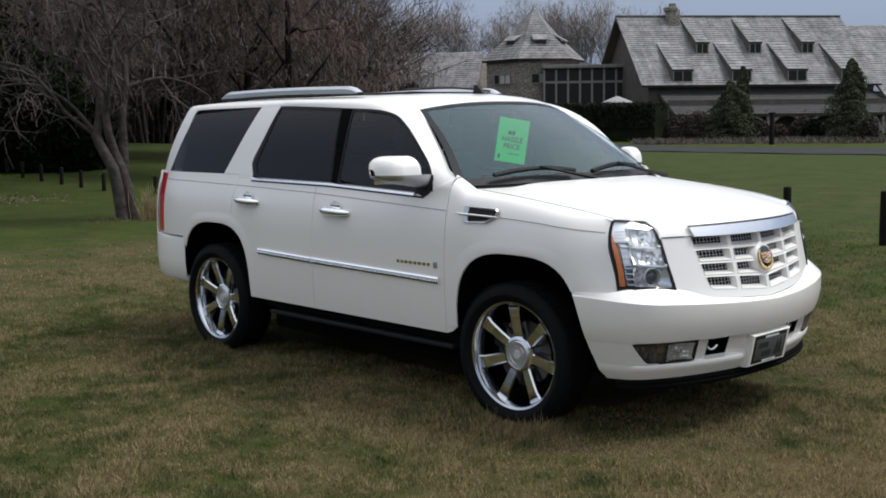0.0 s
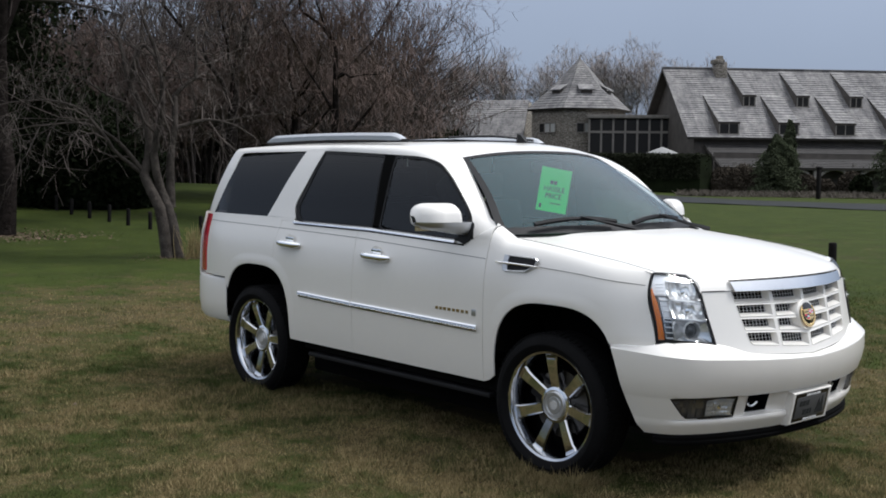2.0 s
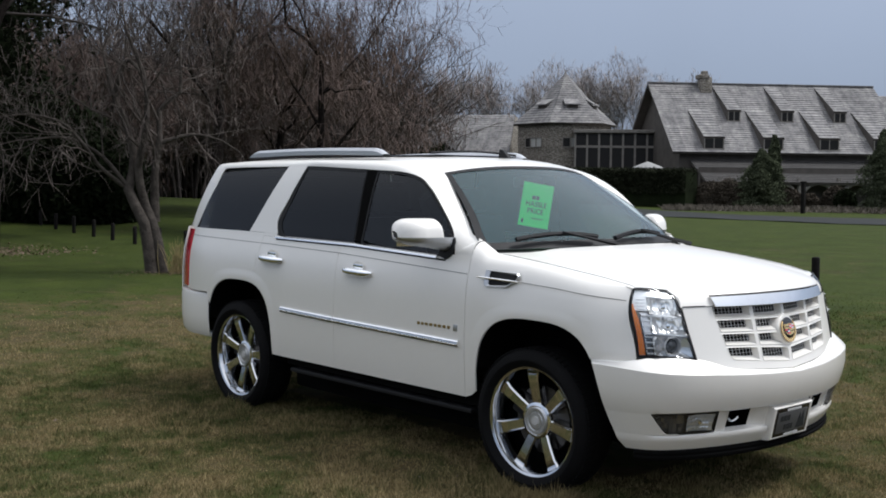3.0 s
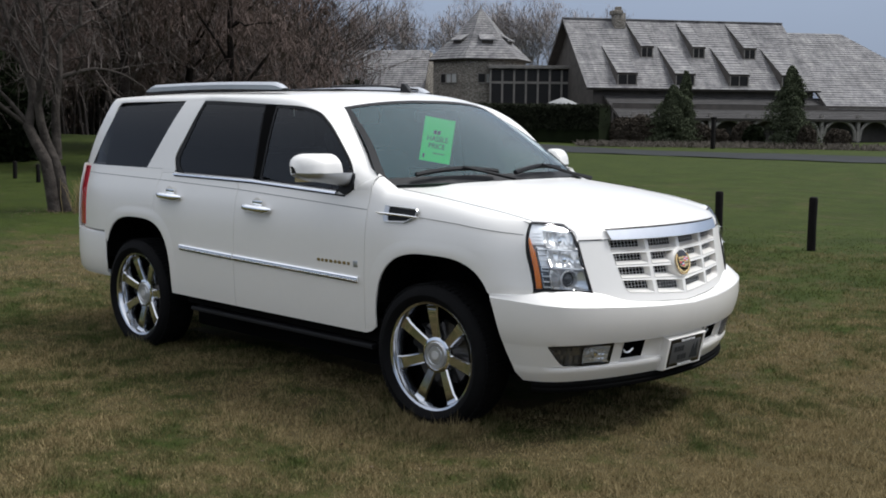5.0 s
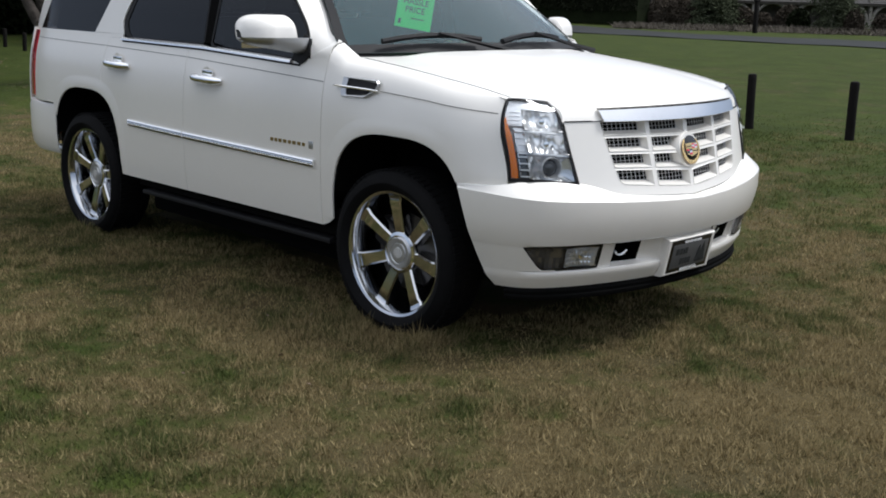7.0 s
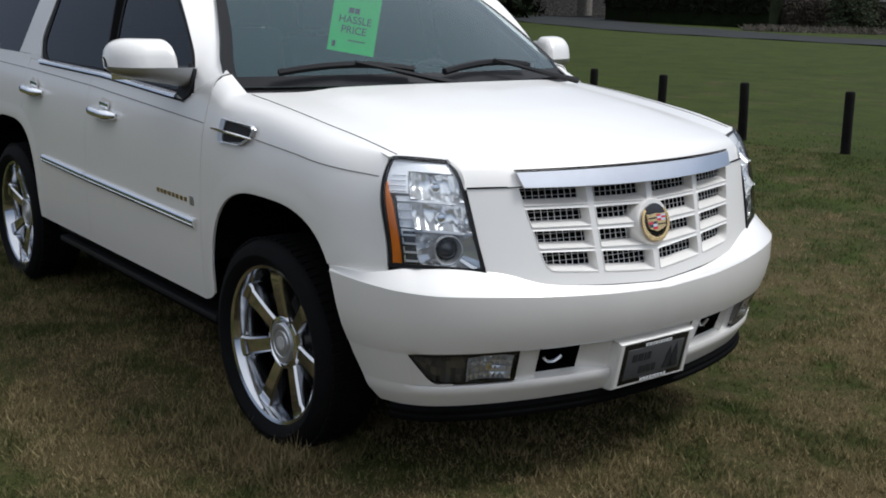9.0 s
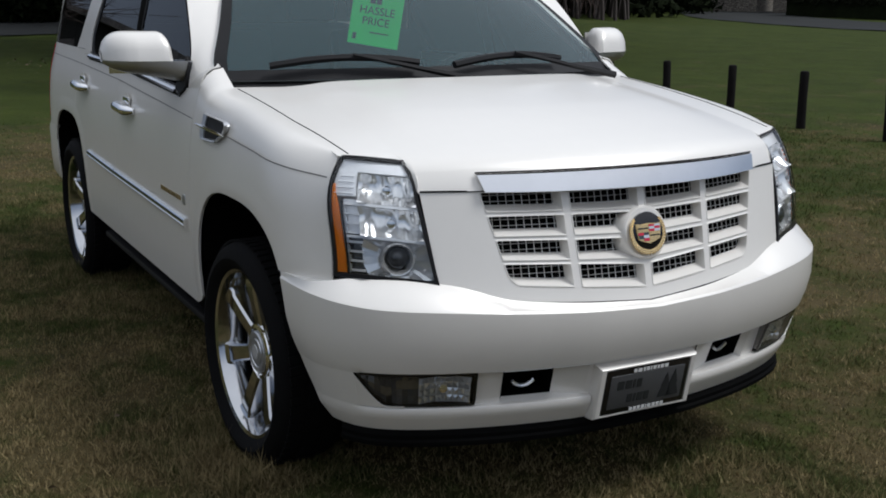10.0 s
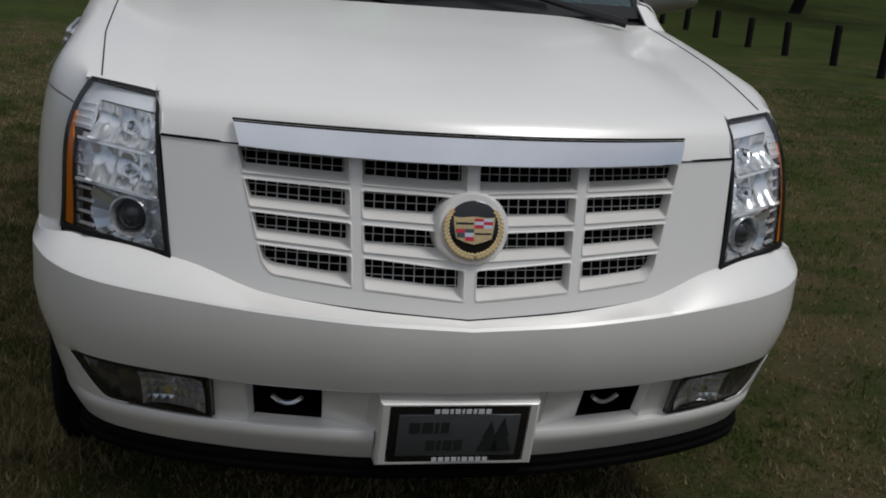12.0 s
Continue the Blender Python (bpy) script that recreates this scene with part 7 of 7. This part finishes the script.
# ---- the stone and shingle house beyond the road ----
def shingle_material():
    m, n, l, p = nodes_of("weathered_shingles")
    geo = n.new("ShaderNodeNewGeometry")
    f = grain(n, l, 0.5, 4)
    g = grain(n, l, 5.0, 4, 0.6)
    a = ramp(n, l, geo.outputs["Random Per Island"], [(0.0, (0.114, 0.110, 0.111)), (1.0, (0.205, 0.199, 0.202))])
    b = ramp(n, l, f, [(0.3, (0.099, 0.095, 0.096)), (0.7, (0.228, 0.222, 0.225))])
    c = ramp(n, l, g, [(0.3, (0.091, 0.087, 0.088)), (0.7, (0.243, 0.236, 0.239))])
    # lichen patches and rain streaks
    lichen = ramp(n, l, grain(n, l, 1.3, 6, 0.75), [(0.36, (0.70, 0.70, 0.70)), (0.50, (1.0, 1.0, 0.99)), (0.66, (1.36, 1.38, 1.30))])
    streak = ramp(n, l, grain(n, l, 2.4, 4, 0.7, stretch=(1.0, 0.12, 0.12)), [(0.34, (0.76, 0.76, 0.77)), (0.64, (1.22, 1.21, 1.19))])
    tone = mixed(n, l, 0.5, mixed(n, l, 0.5, a, b), c)
    l.new(mixed(n, l, 1.0, mixed(n, l, 1.0, tone, lichen, "MULTIPLY"), streak, "MULTIPLY"), p.inputs["Base Color"])
    p.inputs["Roughness"].default_value = 0.95
    relief(n, l, g, 0.6, 0.02, p)
    return m


def stone_material():
    m, n, l, p = nodes_of("rubble_stone")
    tc = n.new("ShaderNodeTexCoord")
    v = n.new("ShaderNodeTexVoronoi")
    mp = n.new("ShaderNodeMapping")
    mp.inputs["Scale"].default_value = (2.2, 2.2, 4.2)
    l.new(tc.outputs["Object"], mp.inputs[0])
    l.new(mp.outputs[0], v.inputs["Vector"])
    sp = n.new("ShaderNodeSeparateColor")
    l.new(v.outputs["Color"], sp.inputs[0])
    c = ramp(n, l, sp.outputs[0], [(0.0, (0.11, 0.100, 0.086)), (0.5, (0.23, 0.208, 0.178)), (1.0, (0.40, 0.365, 0.315))])
    e = ramp(n, l, v.outputs["Distance"], [(0.35, (1, 1, 1)), (0.75, (0.55, 0.53, 0.5))])
    l.new(mixed(n, l, 1.0, c, e, "MULTIPLY"), p.inputs["Base Color"])
    p.inputs["Roughness"].default_value = 0.95
    relief(n, l, v.outputs["Distance"], 0.7, 0.03, p)
    return m


SHINGLE, STONE = shingle_material(), stone_material()
BARNWOOD = simple("weathered_boards", (0.075, 0.066, 0.058), 0.9, 0.0, 0.0, 0.35, 2.0, 0.4, 12.0, 0.01)
TIMBER = simple("grey_timber", (0.20, 0.185, 0.165), 0.9, 0.0, 0.0, 0.3, 3.0)
DARKGLASS = simple("dark_window", (0.014, 0.013, 0.013), 0.5, 0.0, 0.0, spec=0.25)
PALEGLASS = simple("pale_window_blind", (0.42, 0.42, 0.40), 0.4)
CANVAS = simple("grey_canvas", (0.22, 0.22, 0.215), 0.9)


def slope(name, el, er, rr, rl, parent, courses=30, thick=0.035, material=None):
    """A roof slope of lapped shingle courses, from the eave corners to the ridge corners."""
    el, er, rr, rl = (np.array(p, float) for p in (el, er, rr, rl))
    nrm = np.cross(er - el, rl - el)
    nrm /= np.linalg.norm(nrm)
    if nrm[2] < 0:
        nrm = -nrm
    bm = bmesh.new()
    if courses <= 15:
        # few courses: one stepped sheet
        g = []
        for k in range(courses):
            for v, o in ((k / courses, thick), ((k + 1) / courses, 0.004)):
                g.append([(el + (rl - el) * v) * (1 - u) + (er + (rr - er) * v) * u + nrm * o for u in (0, 0.5, 1)])
        add_grid(bm, np.array(g))
    rg = np.random.default_rng(courses)
    for k in range(courses if courses > 15 else 0):
        a, b = k / courses, min(1.0, (k + 1.25) / courses)
        w = float(np.linalg.norm((er + (rr - er) * a) - (el + (rl - el) * a)))
        cuts = max(1, int(w / 1.6))
        xs = np.concatenate([[0], np.sort(rg.random(cuts - 1)) if cuts > 1 else [], [1]])
        for u0, u1 in zip(xs, xs[1:]):
            def at(u, v, o):
                return (el + (rl - el) * v) * (1 - u) + (er + (rr - er) * v) * u + nrm * o
            lift = thick * rg.uniform(0.8, 1.3)
            q = [bm.verts.new(at(u0, a, lift)), bm.verts.new(at(u1, a, lift)), bm.verts.new(at(u1, b, 0.004)), bm.verts.new(at(u0, b, 0.004))]
            d = [bm.verts.new(at(u0, a, 0.0)), bm.verts.new(at(u1, a, 0.0))]
            bm.faces.new(q)
            bm.faces.new((q[0], d[0], d[1], q[1]))
    ob = part(name, bm, material or SHINGLE, parent, "weathered grey shingles", 20)
    # boards under the shingles
    bm = bmesh.new()
    v0 = [bm.verts.new(p - nrm * 0.01) for p in (el, er, rr, rl)]
    v1 = [bm.verts.new(p - nrm * 0.16) for p in (el, er, rr, rl)]
    bm.faces.new(v0)
    bm.faces.new(v1[::-1])
    for i in range(4):
        bm.faces.new((v0[i], v1[i], v1[(i + 1) % 4], v0[(i + 1) % 4]))
    part("roof_deck", bm, BARNWOOD, ob)
    return ob


def wall_prism(name, outline_xy, z0, z1, material, parent):
    bm = bmesh.new()
    prism_into(bm, outline_xy, pose(0, 0, z0), z1 - z0)
    bmesh.ops.recalc_face_normals(bm, faces=bm.faces)
    return part(name, bm, material, parent)


DARKSHINGLE = simple("dark_weathered_shingles", (0.046, 0.043, 0.041), 0.95, 0.0, 0.0, 0.3, 1.5)
barn = thing("barn_house", "long stone house with a steep weathered shingle roof and dormers", "house", (-45.4, 61.1, 0.2), 53.66)
LEN, RIDGE, EAVE, HALF = 16.9, 8.85, 3.65, 6.5
slope("roof", (-0.35, -HALF, EAVE), (LEN, -HALF, EAVE), (LEN, 0, RIDGE), (-0.35, 0, RIDGE), barn, 34)
slope("roof", (-0.35, HALF, EAVE), (LEN, HALF, EAVE), (LEN, 0, RIDGE), (-0.35, 0, RIDGE), barn, 20)
box("ridge_cap", (-0.36, -0.16, RIDGE - 0.02), (LEN, 0.16, RIDGE + 0.09), SHINGLE, barn, None, 0.03)
bm = bmesh.new()
prism_into(bm, [(-HALF + 0.6, 0), (HALF - 0.6, 0), (HALF - 0.6, EAVE + 0.15), (0, RIDGE - 0.2), (-HALF + 0.6, EAVE + 0.15)], pose(0.3, 0, 0, 90, 0, 90), LEN - 0.6)
part("wall", bm, BARNWOOD, barn, "dark weathered board wall")


def dormer(x, v_top, v_face, w, parent):
    """A shed dormer: its flatter roof leaves the slope at v_top and ends in a small window at v_face (from the ridge down)."""
    def on(v):
        return -HALF * v, RIDGE + (EAVE - RIDGE) * v
    y0, z0 = on(v_top)
    y1, z1 = on(v_face)
    top = z0 + (z1 - z0) * 0.70
    d = slope("dormer", (x - w / 2, y1 - 0.12, top - 0.04), (x + w / 2, y1 - 0.12, top - 0.04), (x + w / 2, y0, z0 + 0.03), (x - w / 2, y0, z0 + 0.03), parent, 10)
    bm = bmesh.new()
    for sx in (-1, 1):
        xx = x + sx * (w / 2 - 0.06)
        a = [bm.verts.new((xx + o, y, z)) for o in (-0.04, 0.04) for y, z in ((y0, z0), (y1, z1), (y1, top - 0.1))]
        bm.faces.new(a[:3])
        bm.faces.new(a[3:][::-1])
        for i in range(3):
            j = (i + 1) % 3
            bm.faces.new((a[i], a[j], a[3 + j], a[3 + i]))
    part("dormer_cheek", bm, BARNWOOD, d)
    h = top - z1 - 0.1
    win = box("window", (x - w / 2 + 0.1, y1 - 0.03, z1 + 0.02), (x + w / 2 - 0.1, y1 + 0.05, z1 + h), DARKGLASS, d, None, 0.0, "dark dormer window")
    bm = bmesh.new()
    for xx in (x - w / 2 + 0.06, x - 0.03, x + w / 2 - 0.12):
        box_into(bm, (xx, y1 - 0.07, z1), (xx + 0.06, y1 - 0.01, z1 + h + 0.03))
    box_into(bm, (x - w / 2, y1 - 0.08, z1 - 0.02), (x + w / 2, y1 - 0.01, z1 + 0.05))
    part("window_frame", bm, TIMBER, win)


for x in (4.9, 8.8, 12.7):
    dormer(x, 0.03, 0.56, 1.0, barn)
for x in (2.6, 6.8, 10.8, 14.7):
    dormer(x, 0.40, 0.955, 1.5, barn)
# chimney of stone on the ridge
bm = bmesh.new()
box_into(bm, (3.35, -0.95, RIDGE - 1.4), (4.2, -0.1, RIDGE + 0.45), None, 0.08)
box_into(bm, (3.2, -1.0, RIDGE + 0.3), (4.0, -0.05, RIDGE + 0.62), None, 0.08)
box_into(bm, (3.5, -0.8, RIDGE + 0.55), (3.95, -0.3, RIDGE + 0.9), None, 0.1)
part("chimney", bm, STONE, barn, "rough stone chimney")
# lean-to along the front, on an arcade of bent timbers
slope("lean_to_roof", (1.0, -9.6, 1.65), (LEN + 10.5, -9.6, 1.65), (LEN + 10.0, -6.0, 3.15), (1.0, -6.0, 3.15), barn, 14, 0.035, DARKSHINGLE)
for k in range(9):
    xa, xb = 2.0 + 2.7 * k, 2.0 + 2.7 * (k + 1)
    bm = bmesh.new()
    pts = [(xa + 0.15, -9.3, 0.2), (xa + 0.25, -9.3, 0.9), (xa + 0.75, -9.3, 1.45), ((xa + xb) / 2, -9.3, 1.62), (xb - 0.75, -9.3, 1.45), (xb - 0.25, -9.3, 0.9), (xb - 0.15, -9.3, 0.2)]
    tube_into(bm, curve(pts, 15), 0.13, 6)
    part("arch_brace", bm, TIMBER, barn)
for k in range(10):
    box("porch_post", (1.9 + 2.7 * k, -9.45, -0.2), (2.1 + 2.7 * k, -9.2, 1.95), TIMBER, barn)
box("porch_wall", (1.0, -8.2, -0.3), (LEN + 10, -7.9, 2.6), BARNWOOD, barn)
# lower wing to the far end
W0 = LEN - 0.3
slope("wing_roof", (W0, -8.2, 2.35), (W0 + 12, -8.2, 2.35), (W0 + 5.4, 0.5, 8.25), (W0, 0.5, 8.25), barn, 34)
slope("wing_roof", (W0 + 12.0, -8.2, 2.35), (W0 + 12.0, 8, 2.35), (W0 + 5.4, 0.5, 8.25), (W0 + 5.4, 0.49, 8.25), barn, 30)
bm = bmesh.new()
box_into(bm, (W0, -7.2, -0.3), (W0 + 11, 6, 3.0))
part("wing_wall", bm, BARNWOOD, barn)

# six-sided stone tower
tower = thing("stone_tower", "six-sided stone tower with a pointed shingle roof", "tower", (-52.9, 60.0, 0.2), 0)
ANG = [radians(-5 + 60 * k) for k in range(6)]
RW, RE, TE, TA = 3.7, 4.12, 5.95, 9.9
wall_prism("wall", [(RW * math.cos(a), RW * math.sin(a)) for a in ANG], -0.3, TE + 0.1, STONE, tower)
wall_prism("eaves", [(RE * 0.97 * math.cos(a), RE * 0.97 * math.sin(a)) for a in ANG], TE - 0.1, TE, BARNWOOD, tower)
for k in range(6):
    a, b = ANG[k], ANG[(k + 1) % 6]
    pa, pb = (RE * math.cos(a), RE * math.sin(a), TE), (RE * math.cos(b), RE * math.sin(b), TE)
    # the slope breaks, flatter near the eave
    f = 0.55
    za = TE + 1.62
    qa, qb = (f * pa[0], f * pa[1], za), (f * pb[0], f * pb[1], za)
    sl = slope("roof", pa, pb, qb, qa, tower, 8)
    slope("roof", qa, qb, (0.02 * pb[0], 0.02 * pb[1], TA), (0.02 * pa[0], 0.02 * pa[1], TA), tower, 13)
    # little dormer in each face
    m = math.atan2(pa[1] + pb[1], pa[0] + pb[0])
    mm = Matrix.Rotation(m, 4, "Z")
    bm = bmesh.new()
    box_into(bm, (1.62, -0.42, TE + 1.0), (2.42, 0.42, TE + 1.45), mm)
    dm = part("dormer", bm, BARNWOOD, sl)
    bm = bmesh.new()
    vs = [bm.verts.new(mm @ Vector(p)) for p in ((2.6, -0.62, TE + 1.42), (2.6, 0.62, TE + 1.42), (1.15, 0.55, TE + 2.15), (1.15, -0.55, TE + 2.15), (2.6, -0.62, TE + 1.50), (2.6, 0.62, TE + 1.50), (1.15, 0.55, TE + 2.23), (1.15, -0.55, TE + 2.23))]
    for q in ((0, 1, 2, 3), (7, 6, 5, 4), (0, 4, 5, 1), (1, 5, 6, 2), (3, 7, 4, 0)):
        bm.faces.new([vs[i] for i in q])
    part("dormer_roof", bm, SHINGLE, dm)
    # a row of small windows under the eave
    for j in (-1, 0, 1):
        r = RW * math.cos(radians(30))
        bm = bmesh.new()
        box_into(bm, (r - 0.1, j * 0.62 - 0.26, TE - 1.75), (r + 0.03, j * 0.62 + 0.26, TE - 1.12), mm)
        w = part("window", bm, PALEGLASS if (k in (4, 5) and j != -1) else DARKGLASS, tower, "small window under the eave")
        bm = bmesh.new()
        for y0, y1, z0, z1 in ((-0.31, -0.26, -1.82, -1.05), (0.26, 0.31, -1.82, -1.05), (-0.31, 0.31, -1.12, -1.05), (-0.31, 0.31, -1.82, -1.75)):
            box_into(bm, (r - 0.05, j * 0.62 + y0, TE + z0), (r + 0.07, j * 0.62 + y1, TE + z1), mm)
        part("window_frame", bm, TIMBER, w)
bm = bmesh.new()
tube_into(bm, [(0, 0, TA - 0.15), (0, 0, TA + 0.3)], [0.12, 0.03], 8)
part("finial", bm, TIMBER, tower)

# glazed link between tower and barn
link = thing("glazed_link", "flat-roofed glazed link with grey timber posts", "building", (-46.6, 63.2, 0.2), 42)
box("roof", (-6.2, -2.2, 5.2), (5.2, 2.5, 5.45), TIMBER, link, None, 0.03)
box("back_wall", (-6.0, 1.2, -0.3), (4.8, 1.5, 5.2), BARNWOOD, link)
for k in range(-4, 9):
    box("post", (-2.6 + 0.88 * k, -2.0, -0.3), (-2.45 + 0.88 * k, -1.85, 5.2), TIMBER, link)
box("rail", (-6.1, -2.02, 4.1), (4.8, -1.83, 4.27), TIMBER, link)
for k in range(-4, 8):
    box("pane", (-2.45 + 0.88 * k, -1.95, 0.2), (-1.72 + 0.88 * k, -1.93, 5.1), DARKGLASS, link)

# another shingle roof behind the tower
side_h = thing("shingle_house", "shingle-roofed wing partly hidden by bare trees", "house", (-62.0, 58.5, 0.2), 30)
slope("roof", (-7, -5.0, 3.0), (4.5, -5.0, 3.0), (3.8, 0, 7.0), (-7, 0, 7.0), side_h, 24)
slope("roof", (-7, 5.0, 3.0), (4.5, 5.0, 3.0), (3.8, 0, 7.0), (-7, 0, 7.0), side_h, 14)
bm = bmesh.new()
prism_into(bm, [(-4.4, -0.3), (4.4, -0.3), (4.4, 3.2), (0, 6.8), (-4.4, 3.2)], pose(-6.8, 0, 0, 90, 0, 90), 10.8)
part("wall", bm, STONE, side_h)

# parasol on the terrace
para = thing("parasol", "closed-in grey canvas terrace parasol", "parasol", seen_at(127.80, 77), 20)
lathe("canopy", [(1.45, 2.35), (1.40, 2.42), (0.7, 2.72), (0.05, 2.95)], 8, Matrix.Identity(4), CANVAS, para, "", (True, True))
lathe("pole", [(0.03, 0), (0.03, 2.9)], 8, Matrix.Identity(4), TIMBER, para)

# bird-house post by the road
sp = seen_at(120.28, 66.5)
sgn = thing("garden_post", "tall dark timber post beside the drive", "post", sp)
box("shaft", (-0.10, -0.10, -0.2), (0.10, 0.10, 1.75), POSTWOOD, sgn, None, 0.01)
box("cap", (-0.14, -0.14, 1.75), (0.14, 0.14, 1.83), POSTWOOD, sgn, None, 0.02)

# ---- beyond the drive on the other side: silver car, bollards, long building ----
SILVER = simple("silver_paint", (0.24, 0.25, 0.26), 0.35, 0.6, 0.6, 0.04, 2.0)
GREYWALL = simple("grey_render", (0.055, 0.053, 0.052), 0.9, 0.0, 0.0, 0.2, 0.6)


def saloon(at, rz):
    car = thing("saloon_car", "silver four-door saloon parked beyond the drive", "car", at, rz)
    prof_low = curve([(-2.25, 0.55), (-2.28, 0.75), (-2.15, 0.95), (-1.5, 1.0), (0.9, 0.98), (1.7, 0.90), (2.15, 0.78), (2.28, 0.55)], 40)
    g = []
    for x, z in prof_low:
        w = 0.89 - 0.10 * max(0, abs(x) - 1.7) / 0.6
        g.append([(x, -w, 0.28), (x, -w - 0.02, 0.5), (x, -w, 0.75 if z > 0.75 else z), (x, -w * 0.93, z), (x, 0, z + 0.03), (x, w * 0.93, z), (x, w, 0.75 if z > 0.75 else z), (x, w + 0.02, 0.5), (x, w, 0.28)])
    shell("body", [np.array(g)], SILVER, car, 0, "", (0, 0, 0.6))
    top = curve([(-1.75, 0.98), (-1.15, 1.33), (-0.5, 1.43), (0.15, 1.41), (0.55, 1.25), (1.0, 0.97)], 24)
    g = [[(x, -0.80, 0.95), (x, -0.62 - 0.1 * (1.43 - z), z - 0.02), (x, 0, z + 0.02), (x, 0.62 + 0.1 * (1.43 - z), z - 0.02), (x, 0.80, 0.95)] for x, z in top]
    shell("cabin", [np.array(g)], SILVER, car, 0, "", (0, 0, 0.8))
    for s in (-1, 1):
        for poly in ([(-1.45, 1.02), (-0.38, 1.0), (-0.40, 1.34), (-1.02, 1.32)], [(-0.32, 1.0), (0.80, 0.99), (0.42, 1.24), (0.1, 1.34), (-0.34, 1.34)]):
            p = fill(poly, 6, 6)
            y = 0.80 - (p[..., 1] - 0.95) * 0.36 + 0.012
            shell("side_window", [np.stack([p[..., 0], s * y, p[..., 1]], -1)], DARKGLASS, car, 0.003)
        for x in (-1.38, 1.38):
            mm = Matrix.Translation((x, s * 0.80, 0.32)) @ Vector((0, s, 0)).to_track_quat("Z", "Y").to_matrix().to_4x4()
            wh = lathe("wheel", [(0.20, -0.1), (0.215, 0.11), (0.19, 0.10), (0.06, 0.07), (0.02, 0.08)], 24, mm, SATIN, car, "alloy wheel", (False, True))
            lathe("tyre", [(0.21, -0.1), (0.31, -0.1), (0.325, -0.06), (0.325, 0.07), (0.31, 0.11), (0.215, 0.115)], 28, mm, RUBBER, wh, "", (False, False))
        box("tail_light", (-2.29, s * 0.62 - 0.2, 0.72), (-2.12, s * 0.62 + 0.2, 0.88), REDLENS, car, None, 0.02)
        box("door_handle", (-0.75, s * 0.905 - 0.015, 0.82), (-0.58, s * 0.905 + 0.015, 0.85), SILVER, car, None, 0.008)
    box("underbody", (-2.1, -0.8, 0.18), (2.1, 0.8, 0.4), SHADOWBLACK, car)
    return car


saloon(stand(-39.0, -2.7), -90)
for y in (1.05, 1.35):
    p = stand(-37.0, y)
    bl = lathe("bollard", [(0.06, -0.1), (0.06, 0.95), (0.03, 1.0)], 12, pose(*p), POSTWOOD)
    tagged(bl, "dark round bollard beside the drive", "bollard", "drive bollards")
ribbon("parking", [(-46, -60), (-46, -20), (-44, -4), (-44, 6)], 12.0, ASPHALT, "grey asphalt parking beyond the drive", 0.04)
low = thing("long_building", "long low grey building beyond the parking", "building", stand(-64, -6), 84)
box("wall", (-26, -5, -0.5), (10, 5, 4.2), GREYWALL, low)
box("roof", (-26.6, -5.8, 4.2), (10.6, 5.8, 4.6), SHINGLE, low)
box("plinth", (-26.2, -0.2, -0.5), (10.2, 5.06, 0.9), BARNWOOD, low)
